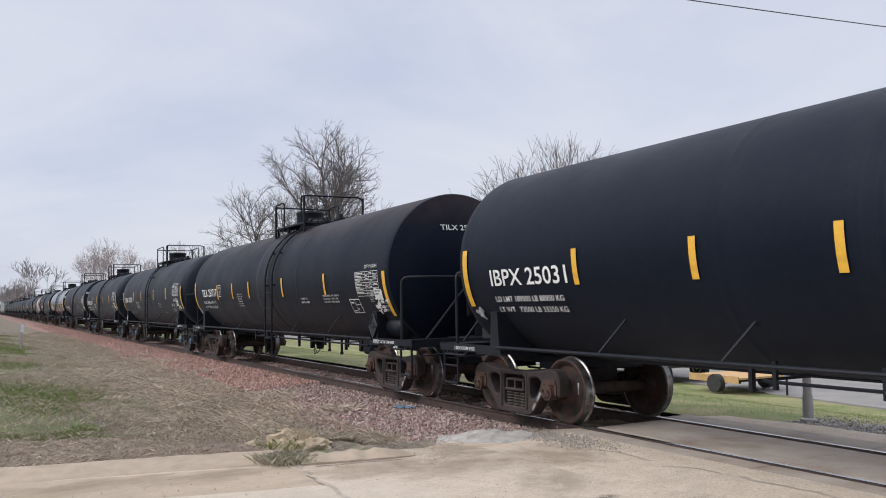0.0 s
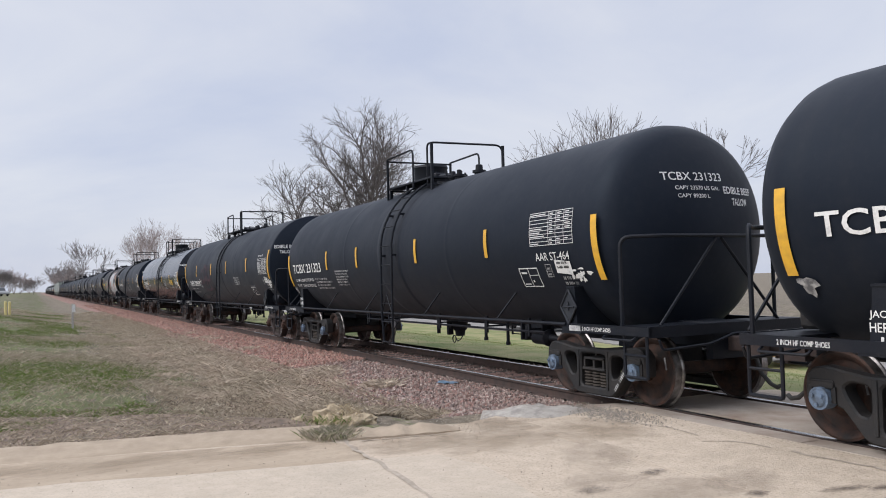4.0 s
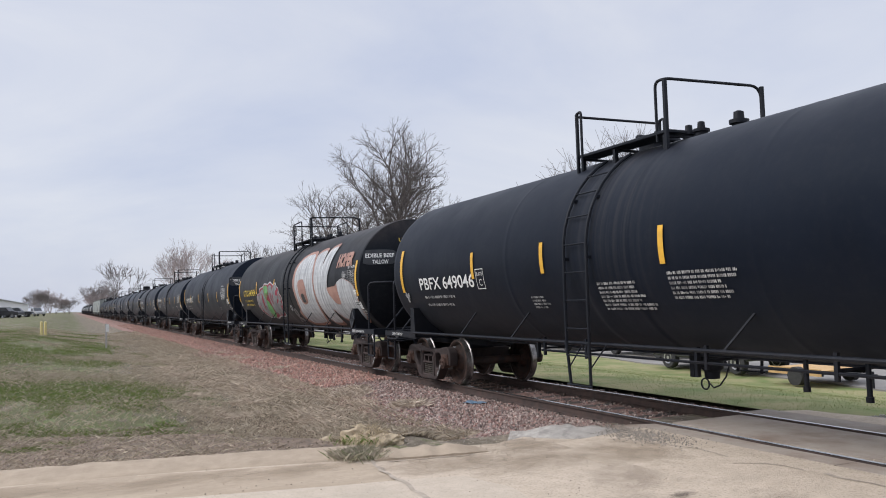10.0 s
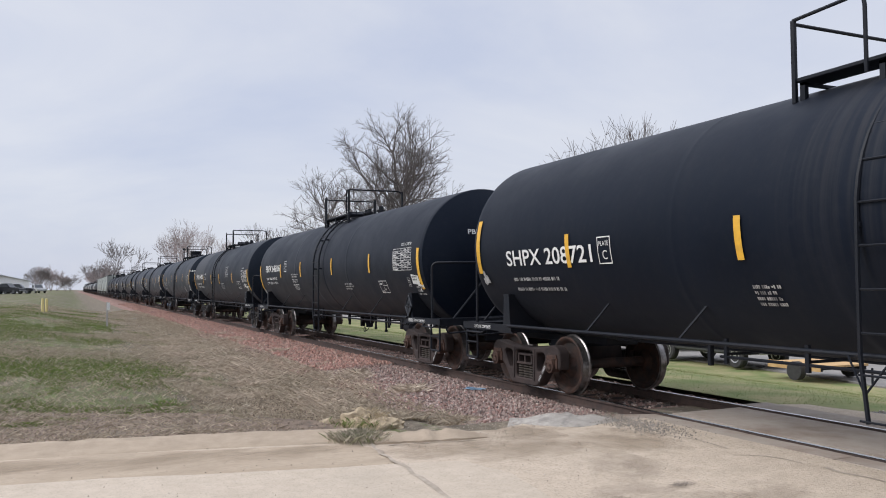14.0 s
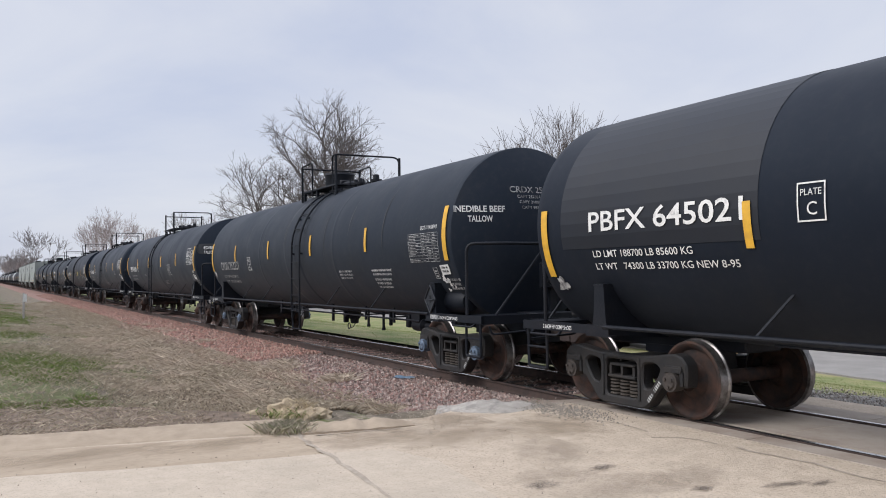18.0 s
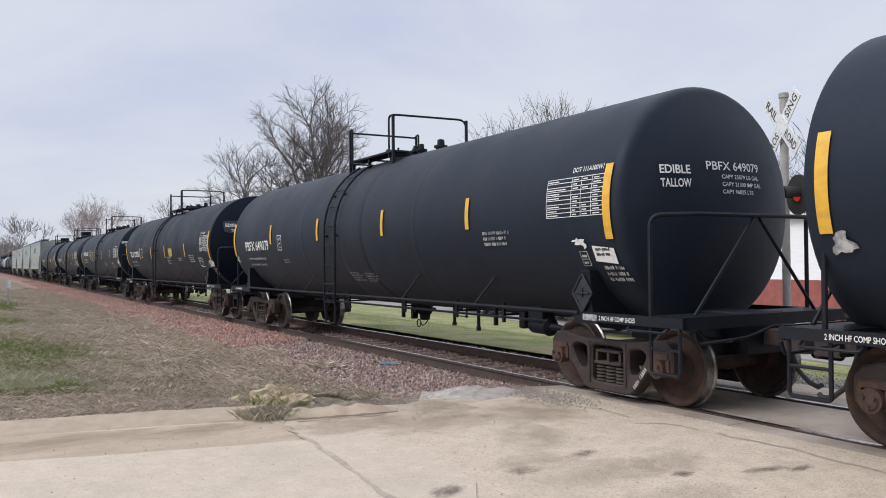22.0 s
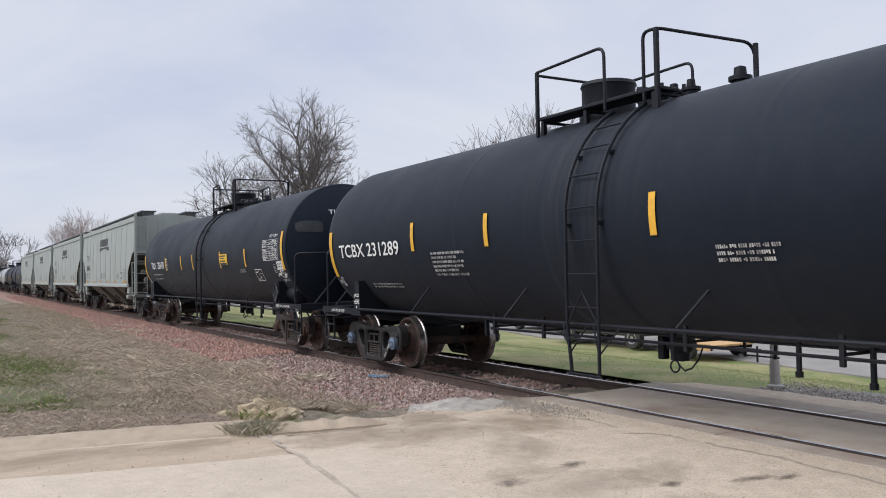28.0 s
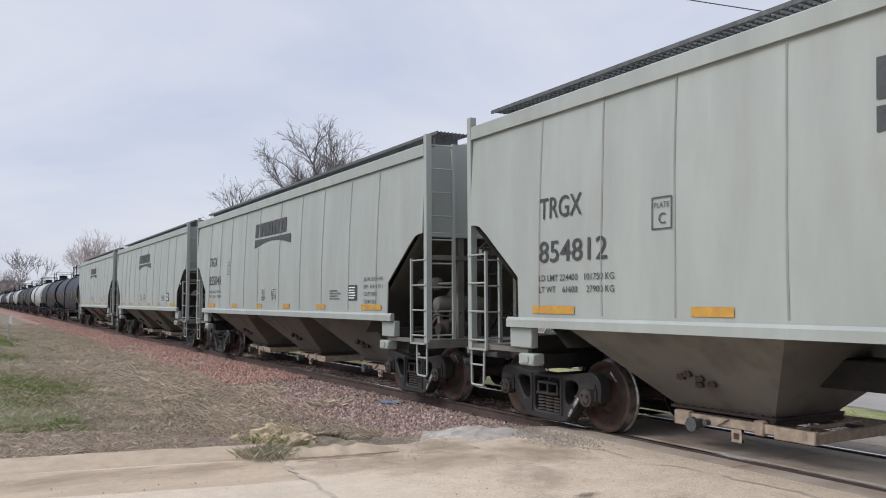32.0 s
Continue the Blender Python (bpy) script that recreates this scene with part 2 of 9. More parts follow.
M_REPAINT = mat("repaint_patch", (0.024, 0.027, 0.032), 0.55, color2=(0.008, 0.011, 0.016), scale=3.5, contrast=(.38, .62))
M_HOPPER = mat("hopper_grey_paint", (0.325, 0.352, 0.328), 0.5, 0.0, (0.280, 0.302, 0.280), 1.2, bump=0.06, bump_scale=3, stain=(0.27, 0.26, 0.235), stain_scale=1.4, stain_amount=0.5, stretch=(1.6, 1, 0.35))
# darker version of the hopper paint: grime plus under-car shade in the colour
M_HOPPER_DIRTY_SHADED = mat("hopper_grey_dirty_shaded", (0.165, 0.158, 0.138), 0.7, 0.0, (0.100, 0.094, 0.081), 2.0, stain=(0.030, 0.027, 0.024), stain_scale=1.0, stain_amount=0.65, bump=0.1)
M_SEAM = mat("hopper_seam_grime", (0.31, 0.335, 0.325), 0.8, color2=(0.255, 0.26, 0.245), scale=6, stretch=(1, 1, 0.3))
M_GATE = mat("gate_tan_steel", (0.42, 0.34, 0.26), 0.75, color2=(0.27, 0.21, 0.16), scale=9, bump=0.2)
M_BLACKTEXT = mat("stencil_black", (0.03, 0.032, 0.035), 0.6, color2=(0.05, 0.052, 0.055), scale=20)
M_GALV = mat("galvanised_grating", (0.115, 0.12, 0.122), 0.5, 0.3, (0.07, 0.072, 0.074), 9)
M_HOSE = mat("rubber_hose", (0.02, 0.02, 0.02), 0.7, color2=(0.035, 0.033, 0.03), scale=9)


# ---- mesh helpers ----
def bm_new():
    return bmesh.new()


def mesh_of(name, bm, *mats, smooth=True):
    me = bpy.data.meshes.new(name)
    bm.normal_update()
    bm.to_mesh(me)
    bm.free()
    for m in mats:
        me.materials.append(m)
    if smooth:
        for p in me.polygons:
            p.use_smooth = True
        me.set_sharp_from_angle(angle=radians(38))
    return me


def add(name, me, parent=None, m=None, label=""):
    ob = new(name, me)
    if parent is not None:
        ob.parent = parent
    if m is not None:
        ob.matrix_basis = m
    if label:
        ob["label"] = label
    return ob


def loose_pieces(bm):
    """The faces of a bmesh, gathered by connected piece."""
    seen, out = set(), []
    for f in bm.faces:
        if f in seen:
            continue
        seen.add(f)
        stack, piece = [f], []
        while stack:
            g = stack.pop()
            piece.append(g)
            for v in g.verts:
                for h in v.link_faces:
                    if h not in seen:
                        seen.add(h)
                        stack.append(h)
        out.append(piece)
    return out


def letters(bm, material, parent, label):
    """Large lettering: each letter a part of its own; small lettering stays one piece of stuff."""
    pieces = loose_pieces(bm)
    zs = [v.co.z for v in bm.verts]
    if max(zs) - min(zs) < .09:
        return tagged(add("lettering", mesh_of("lettering", bm, material, smooth=False), parent, None, label), label, kind="stuff")
    for piece in pieces:
        index, faces = {}, []
        for f in piece:
            faces.append([index.setdefault(v, len(index)) for v in f.verts])
        me = bpy.data.meshes.new("letter")
        me.from_pydata([v.co[:] for v in index], [], faces)
        me.materials.append(material)
        ob = add("letter", me, parent, None, label)
    bm.free()
    return ob


def part(name, bm, material, parent, label="", smooth=True):
    if name == "lettering":
        return letters(bm, material, parent, label)
    return add(name, mesh_of(name, bm, material, smooth=smooth), parent, None, label)


def box(bm, x0, x1, y0, y1, z0, z1, mi=0, bevel=0.0):
    m = Matrix.Translation(((x0 + x1) / 2, (y0 + y1) / 2, (z0 + z1) / 2)) @ Matrix.Diagonal((abs(x1 - x0), abs(y1 - y0), abs(z1 - z0), 1))
    vs = bmesh.ops.create_cube(bm, size=1, matrix=m)["verts"]
    fs = list({f for v in vs for f in v.link_faces})
    for f in fs:
        f.material_index = mi
    if bevel:
        bmesh.ops.bevel(bm, geom=list({e for v in vs for e in v.link_edges}), offset=bevel, segments=1, affect="EDGES")
    return vs


def rod(bm, a, b, r, n=8, mi=0, r2=None, caps=True):
    """A round bar from a to b."""
    a, b = Vector(a), Vector(b)
    d = b - a
    q = d.to_track_quat("Z", "Y").to_matrix().to_4x4()
    vs = bmesh.ops.create_cone(bm, cap_ends=caps, segments=n, radius1=r, radius2=r if r2 is None else r2, depth=d.length,
                               matrix=Matrix.Translation((a + b) / 2) @ q)["verts"]
    for f in {f for v in vs for f in v.link_faces}:
        f.material_index = mi
    return vs


def tube(bm, pts, r, n=7, mi=0):
    """A bent round bar along points, one skin."""
    pts = [Vector(p) for p in pts]
    rings = []
    up = None
    for i, p in enumerate(pts):
        t = (pts[min(i + 1, len(pts) - 1)] - pts[max(i - 1, 0)]).normalized()
        if up is None:
            up = t.orthogonal().normalized()
        else:
            up = (up - t * up.dot(t)).normalized()
        side = t.cross(up)
        rings.append([bm.verts.new(p + (up * math.cos(k * math.tau / n) + side * math.sin(k * math.tau / n)) * r) for k in range(n)])
    for a, b in zip(rings, rings[1:]):
        for k in range(n):
            bm.faces.new((a[k], b[k], b[(k + 1) % n], a[(k + 1) % n])).material_index = mi
    bm.faces.new(rings[0]).material_index = mi
    bm.faces.new(rings[-1][::-1]).material_index = mi


def bend(pts, radius=0.12, n=4):
    """Round the corners of a polyline."""
    pts = [Vector(p) for p in pts]
    out = [pts[0]]
    for a, b, c in zip(pts, pts[1:], pts[2:]):
        d1, d2 = (a - b), (c - b)
        k = min(radius, d1.length * 0.45, d2.length * 0.45)
        p, q = b + d1.normalized() * k, b + d2.normalized() * k
        for i in range(n + 1):
            t = i / n
            out.append(p * (1 - t) ** 2 + b * 2 * t * (1 - t) + q * t ** 2)
    out.append(pts[-1])
    return out


def prism(bm, poly, y0, y1, mi=0, axis="y"):
    """A flat outline (x, z) given depth along y (or, with axis x, an outline (y, z) along x)."""
    def at(p, d):
        return (p[0], d, p[1]) if axis == "y" else (d, p[0], p[1])
    a = [bm.verts.new(at(p, y0)) for p in poly]
    b = [bm.verts.new(at(p, y1)) for p in poly]
    fs = [bm.faces.new(a), bm.faces.new(b[::-1])]
    n = len(poly)
    for i in range(n):
        fs.append(bm.faces.new((a[i], b[i], b[(i + 1) % n], a[(i + 1) % n])))
    for f in fs:
        f.material_index = mi
    bmesh.ops.recalc_face_normals(bm, faces=fs)
    return fs


def lathe(bm, prof, n=48, axis="x", mi=None, center=(0, 0, 0)):
    """Turn a profile of (along, radius) round an axis. mi: material per band."""
    c = Vector(center)
    rings = []
    for along, r in prof:
        ring = []
        for k in range(n):
            a = math.tau * k / n
            u, v = math.cos(a) * r, math.sin(a) * r
            p = {"x": (along, u, v), "y": (u, along, v), "z": (u, v, along)}[axis]
            ring.append(bm.verts.new(c + Vector(p)))
        rings.append(ring)
    fs = []
    for i, (p, q) in enumerate(zip(rings, rings[1:])):
        for k in range(n):
            f = bm.faces.new((p[k], p[(k + 1) % n], q[(k + 1) % n], q[k]))
            f.material_index = mi[i] if mi else 0
            fs.append(f)
    fs.append(bm.faces.new(rings[0][::-1]))
    fs.append(bm.faces.new(rings[-1]))
    if mi:
        fs[-2].material_index, fs[-1].material_index = mi[0], mi[-1]
    bmesh.ops.recalc_face_normals(bm, faces=fs)
    return rings


# ---- lettering: all texts are made once, then wrapped onto their surface ----
TEXT_MESH = {}


def make_texts(strings):
    obs = []
    for s, off in strings:
        cu = bpy.data.curves.new("lettering", "FONT")
        cu.body, cu.size, cu.offset, cu.resolution_u = s, 1.0, off, 3
        cu.space_line = 1.0
        obs.append((s, off, new("lettering", cu)))
    dg = bpy.context.evaluated_depsgraph_get()
    for s, off, ob in obs:
        TEXT_MESH[(s, off)] = bpy.data.meshes.new_from_object(ob.evaluated_get(dg))
    for s, off, ob in obs:
        cu = ob.data
        bpy.data.objects.remove(ob)
        bpy.data.curves.remove(cu)


def text_bm(s, height, width=None, off=0.0):
    """Lettering flat in x, y from its lower left corner, with that letter height and (if given) that width."""
    bm = bmesh.new()
    bm.from_mesh(TEXT_MESH[(s, off)])
    xs = [v.co.x for v in bm.verts]
    ys = [v.co.y for v in bm.verts]
    x0, x1, y0, y1 = min(xs), max(xs), min(ys), max(ys)
    k = height / (y1 - y0)
    kx = width / (x1 - x0) if width else k
    for v in bm.verts:
        v.co = ((v.co.x - x0) * kx, (v.co.y - y0) * k, 0)
    return bm


def slices(bm, step, axis=1):
    """Cut flat shapes so that they can follow a curve."""
    vals = [v.co[axis] for v in bm.verts]
    k = math.ceil(min(vals) / step)
    while k * step < max(vals):
        co, no = [0, 0, 0], [0, 0, 0]
        co[axis], no[axis] = k * step, 1
        bmesh.ops.bisect_plane(bm, geom=bm.verts[:] + bm.edges[:] + bm.faces[:], plane_co=co, plane_no=no)
        k += 1


def on_shell(bm, x, z, radius, zc, lift=0.006, cut=0.16):
    """Wrap a flat shape (x, up) onto the near side of a lying cylinder, its lower left corner at x and height z."""
    slices(bm, cut)
    a0 = math.asin(max(-1, min(1, (z - zc) / radius)))
    for v in bm.verts:
        a = a0 + v.co.y / radius
        r = radius + lift + v.co.z
        v.co = (x + v.co.x, -r * math.cos(a), zc + r * math.sin(a))
    return bm


def quad(bm, x0, x1, y0, y1, z=0.0, mi=0):
    f = bm.faces.new([bm.verts.new(p) for p in ((x0, y0, z), (x1, y0, z), (x1, y1, z), (x0, y1, z))])
    f.material_index = mi


def bars(bm, w, rows, h, gap, rnd, ragged=0.3):
    """Lines of writing too small to read: bars of its size, broken into words."""
    for i in range(rows):
        y = -i * (h + gap)
        x = 0.0
        end = w * (1 - ragged * rnd.random())
        while x < end:
            for _ in range(rnd.randint(2, 6)):
                if x > end:
                    break
                ww = rnd.uniform(.42, .62) * h
                lo, hi = (y, y + h) if rnd.random() < .8 else (y + h * rnd.choice((0, .25)), y + h * rnd.choice((.7, 1)))
                quad(bm, x, x + ww, lo, hi)
                x += ww + .17 * h
            x += 0.5 * h


def band(bm, pts, w, y0, y1, radius=.1):
    """A flat cast member of width w along points (x, z), between y0 and y1."""
    line = bend([(x, 0, z) for x, z in pts], radius, 5) if len(pts) > 2 else [Vector((x, 0, z)) for x, z in pts]
    poly_l, poly_r = [], []
    for i, p in enumerate(line):
        d = (line[min(i + 1, len(line) - 1)] - line[max(i - 1, 0)]).normalized()
        n = Vector((-d.z, 0, d.x)) * w / 2
        poly_l.append((p.x + n.x, p.z + n.z))
        poly_r.append((p.x - n.x, p.z - n.z))
    for i in range(len(line) - 1):
        quad_ = [poly_l[i], poly_l[i + 1], poly_r[i + 1], poly_r[i]]
        a = [bm.verts.new((x, y0, z)) for x, z in quad_]
        b = [bm.verts.new((x, y1, z)) for x, z in quad_]
        fs = [bm.faces.new(a), bm.faces.new(b[::-1]), bm.faces.new((a[0], b[0], b[1], a[1])), bm.faces.new((a[2], b[2], b[3], a[3]))]
        if i == 0:
            fs.append(bm.faces.new((a[0], a[3], b[3], b[0])))
        if i == len(line) - 2:
            fs.append(bm.faces.new((a[1], b[1], b[2], a[2])))
    bmesh.ops.remove_doubles(bm, verts=bm.verts[:], dist=.0005)
    bmesh.ops.recalc_face_normals(bm, faces=bm.faces[:])


# ---- bogie ----
WB, WR = 1.83, 0.47          # wheelbase, wheel radius


def rounded(poly, k=.3, n=4):
    """A closed outline with its corners rounded."""
    m, res = len(poly), []
    for i in range(m):
        a, b, c = Vector(poly[i - 1]), Vector(poly[i]), Vector(poly[(i + 1) % m])
        p, q = b.lerp(a, min(k, .07 / max(.001, (a - b).length))), b.lerp(c, min(k, .07 / max(.001, (c - b).length)))
        for j in range(n):
            t = j / (n - 1)
            res.append(p * (1 - t) ** 2 + b * 2 * t * (1 - t) + q * t ** 2)
    return res


def cast_plate(bm, outer, holes, half, chamfer):
    """A thick casting of an outline (x, z) with holes through it and chamfered edges."""
    caps = {-1: [], 1: []}
    for li, loop in enumerate([outer] + holes):
        pts = rounded(loop)
        m = len(pts)
        area = sum(pts[i].x * pts[(i + 1) % m].y - pts[(i + 1) % m].x * pts[i].y for i in range(m))
        inward = (1 if area > 0 else -1) * (1 if li == 0 else -1)
        rows = []
        for y, off in ((-half, chamfer), (-half + chamfer, 0), (half - chamfer, 0), (half, chamfer)):
            row = []
            for i, p in enumerate(pts):
                d = (pts[(i + 1) % m] - pts[i - 1]).normalized()
                nrm = Vector((-d.y, d.x)) * inward * off
                row.append(bm.verts.new((p.x + nrm.x, y, p.y + nrm.y)))
            rows.append(row)
        for r0, r1 in zip(rows, rows[1:]):
            for i in range(m):
                bm.faces.new((r0[i], r1[i], r1[(i + 1) % m], r0[(i + 1) % m]))
        for side, row in ((-1, rows[0]), (1, rows[-1])):
            caps[side] += [bm.edges.get((row[i], row[(i + 1) % m])) for i in range(m)]
    for side in (-1, 1):
        bmesh.ops.triangle_fill(bm, use_beauty=True, use_dissolve=False, edges=caps[side])
    bmesh.ops.recalc_face_normals(bm, faces=bm.faces[:])


def both_sides(half_line):
    return half_line + [(-x, z) for x, z in half_line[::-1] if x > .001]


# side frame: top chord, horns round the bearings, sloping arms down to the spring seat
SIDE_FRAME = (
    both_sides([(.0, .725), (.42, .725), (.64, .755), (.90, .795), (1.03, .77), (1.115, .68), (1.125, .55), (1.11, .41), (1.055, .41), (1.045, .615), (.785, .615), (.775, .40), (.705, .385), (.60, .27), (.47, .115), (.36, .075), (.0, .075)]),
    [[(.395, .635), (.60, .655), (.685, .60), (.655, .52), (.53, .345), (.43, .33), (.39, .40)],
     [(-.395, .635), (-.60, .655), (-.685, .60), (-.655, .52), (-.53, .345), (-.43, .33), (-.39, .40)],
     [(-.285, .655), (.285, .655), (.29, .19), (-.29, .19)]])


def bogie_meshes(frame_mat, cap_mat):
    out = {}
    bm = bm_new()
    cast_plate(bm, *SIDE_FRAME, .10, .022)
    # ribs that stiffen the window posts, lugs over the bearings
    for x_ in (-.335, .335):
        box(bm, x_ - .022, x_ + .022, -.115, -.098, .17, .70, bevel=.006)
    for x_ in (-.915, .915):
        box(bm, x_ - .13, x_ + .13, -.118, -.098, .615, .66, bevel=.008)
    out["side_frame"] = mesh_of("side_frame", bm, frame_mat)
    bm = bm_new()
    for k in range(5):
        z = .195 + k * .043
        lathe(bm, [(z, .070), (z + .008, .086), (z + .021, .086), (z + .029, .070)], 14, "z")
    out["spring"] = mesh_of("spring", bm, M_SPRING)
    bm = bm_new()
    for s in (-1, 1):
        # open bolster ends in the side frame windows
        box(bm, -.25, .25, *sorted((s * .80, s * 1.10)), .415, .455, bevel=.01)
        box(bm, -.22, .22, *sorted((s * .80, s * 1.09)), .565, .60, bevel=.01)
        for x_ in (-.235, -.02, .195):
            box(bm, x_, x_ + .04, *sorted((s * .80, s * 1.08)), .455, .565)
    box(bm, -.20, .20, -.80, .80, .40, .70, bevel=.02)
    rod(bm, (0, 0, .6), (0, 0, .82), .22, 16)
    for x in (-.55, .55):
        box(bm, x - .05, x + .05, -.8, .8, .36, .44)
        box(bm, x - .06, x + .10, -.80, -.70, .30, .62)
        box(bm, x - .06, x + .10, .70, .80, .30, .62)
    out["bolster"] = mesh_of("bolster", bm, frame_mat)
    bm = bm_new()
    rod(bm, (0, 0, 0), (0, -.15, 0), .115, 16)
    rod(bm, (0, -.15, 0), (0, -.17, 0), .09, 16, r2=.075)
    for k in range(3):
        a = k * math.tau / 3 + .5
        rod(bm, (math.cos(a) * .06, -.17, math.sin(a) * .06), (math.cos(a) * .06, -.19, math.sin(a) * .06), .02, 6)
    out["bearing_cap"] = mesh_of("bearing_cap", bm, cap_mat)
    bm = bm_new()
    box(bm, -.14, .14, -.13, .06, .10, .17, bevel=.01)
    box(bm, -.16, -.11, -.12, .05, -.04, .12)
    box(bm, .11, .16, -.12, .05, -.04, .12)
    out["bearing_adapter"] = mesh_of("bearing_adapter", bm, M_CAP_RUST if cap_mat is M_CAP_RUST else frame_mat)
    return out


def wheelset_mesh():
    bm = bm_new()
    for s in (-1, 1):
        # outer face, plate, hub, then tread and flange
        prof = [(.86, .10), (.88, .13), (.84, .16), (.775, .22), (.765, .36), (.825, .405), (.835, WR - .035), (.825, WR - .008),
                (.72, WR + .002), (.705, WR + .022), (.688, WR + .024), (.68, WR - .01), (.68, .39), (.74, .34), (.74, .2), (.69, .15), (.66, .12)]
        mats_ = [0, 0, 0, 0, 0, 0, 0, 1, 1, 1, 1, 0, 0, 0, 0, 0]
        lathe(bm, [(a * s, r) for a, r in prof], 40, "y", mats_)
    rod(bm, (0, -1.02, 0), (0, 1.02, 0), .085, 12)
    box(bm, .30, .325, -.842, -.836, -.02, .14, mi=2)
    return mesh_of("wheelset", bm, M_WHEEL, M_TREAD, M_GREYMARK)


def arm_bars_mesh():
    """A stencilled number too small to read, along the sloping arm."""
    rnd = random.Random(4)
    bm = bm_new()
    d = Vector((.655 - .46, .43 - .19)).normalized()
    nrm = Vector((-d.y, d.x))
    at = 0.0
    for k in range(10):
        w = .022 if k != 4 else 0.0
        if w:
            p = Vector((.485, .185)) + d * at
            c = [p - nrm * .024, p + d * w - nrm * .024, p + d * w + nrm * rnd.choice((.024, .024, .012)), p + nrm * .024]
            bm.faces.new([bm.verts.new((v.x, 0, v.y)) for v in c])
        at += .034
    return mesh_of("stencil_bars", bm, M_GREYMARK, smooth=False)


ARM_BARS = arm_bars_mesh()
WHEELSET = wheelset_mesh()
BOGIES = {"brown": bogie_meshes(M_BOGIE, M_CAP_RUST), "black": bogie_meshes(M_BOGIE_BLACK, M_CAP_DARK), "blue": bogie_meshes(M_BOGIE_BLACK, M_CAP_BLUE)}
WHEELS = {-1: [], 1: []}


def bogie(car, x, kind, spin=True):
    k = BOGIES[kind]
    b = add("bogie", k["bolster"], car, pose(x, 0, 0), "rust-brown cast steel bogie" if kind == "brown" else "black cast steel bogie")
    for y in (-1.0, 1.0):
        add("side_frame", k["side_frame"], b, pose(0, y, 0))
        if y < 0:
            add("stencil_bars", ARM_BARS, b, pose(0, y - .104, 0), "white stencilled marks on the arm")
        for x_ in (-.18, 0, .18):
            add("spring", k["spring"], b, pose(x_, y, 0))
        for e in (-1, 1):
            cap = add("bearing_cap", k["bearing_cap"], b, pose(e * WB / 2, y * 1.02, WR, 0, 0, 0 if y < 0 else 180))
            if kind == "blue":
                cap["label"] = "pale blue bearing end cap"
            if y < 0:
                add("bearing_adapter", k["bearing_adapter"], b, pose(e * WB / 2, y, WR))
    for e in (-1, 1):
        w = add("wheelset", WHEELSET, b, pose(e * WB / 2, 0, WR), "rusty wheels with bright worn treads")
        if spin:
            WHEELS[e].append(w)
    return b


# ---- couplers and end gear shared by all cars ----
def coupler_bm():
    bm = bm_new()
    box(bm, -.80, .0, -.09, .09, .74, .93, bevel=.015)
    # head and knuckle, outlined from above
    pts = [(-.03, -.13), (.14, -.20), (.27, -.17), (.31, -.06), (.20, -.03), (.19, .09), (.30, .15), (.25, .22), (.0, .16)]
    lo = [bm.verts.new((x, y, .69)) for x, y in pts]
    hi = [bm.verts.new((x, y, .97)) for x, y in pts]
    fs = [bm.faces.new(lo[::-1]), bm.faces.new(hi)]
    for i in range(len(pts)):
        j = (i + 1) % len(pts)
        fs.append(bm.faces.new((lo[i], lo[j], hi[j], hi[i])))
    bmesh.ops.recalc_face_normals(bm, faces=fs)
    rod(bm, (.24, .17, .66), (.24, .17, 1.0), .03, 8)
    return bm


COUPLER = mesh_of("coupler", coupler_bm(), M_BOGIE)


def hose_mesh():
    bm = bm_new()
    tube(bm, [(0, .35, .80), (.05, .36, .62), (.14, .36, .42), (.30, .34, .30), (.44, .30, .27), (.5, .28, .30)], .028, 8)
    return mesh_of("air_hose", bm, M_HOSE)


HOSE = hose_mesh()


# ---- tank cars ----
R, ZC = 1.50, 2.375         # shell radius and axis height
CLASS = {"long": dict(half=8.0, bog=7.11, pull=9.27), "short": dict(half=7.32, bog=6.46, pull=8.63)}


def shell_y(z, r=R):
    return -math.sqrt(max(0.0, r * r - (z - ZC) ** 2))


def shell_end(half, head):
    """Profile of one end, from the cylinder to the crown of the head."""
    if head == "sharp":
        end = [(half - .03, R), (half, R - .012), (half + .02, R - .05)]
        end += [(half + .02 + .36 * (1 - (r / (R - .05)) ** 2), r) for r in (1.2, 1.0, .75, .5, .25, .06)]
    elif head == "soft":
        end = [(half - .16, R), (half - .10, R - .006), (half - .04, R - .028), (half, R - .065), (half + .02, R - .11)]
        end += [(half + .02 + .36 * (1 - (r / (R - .11)) ** 2), r) for r in (1.2, 1.0, .75, .5, .25, .06)]
    else:
        end = [(half - .30, R), (half - .16, R - .03), (half - .04, R - .10), (half + .04, R - .20)]
        end += [(half + .04 + .34 * (1 - (r / (R - .2)) ** 2), r) for r in (1.05, .85, .6, .35, .06)]
    return [(end[0][0] - .10, R)] + end


def shell_mesh(rear, front, head, material):
    mid = []
    for x0, x1, up in ((-2.74, -2.70, .0025), (-.53, .55, .006), (2.70, 2.74, .0025)):
        mid += [(x0 - .10, R), (x0 - .02, R), (x0, R + up)]
        if x1 - x0 > .5:
            mid += [(x0 + .08, R + up), (x1 - .08, R + up)]
        mid += [(x1, R + up), (x1 + .02, R), (x1 + .10, R)]
    prof = [(-x, r) for x, r in shell_end(rear, head)[::-1]] + mid + shell_end(front, head)
    bm = bm_new()
    lathe(bm, prof, 72, "x")
    return mesh_of("tank", bm, material)


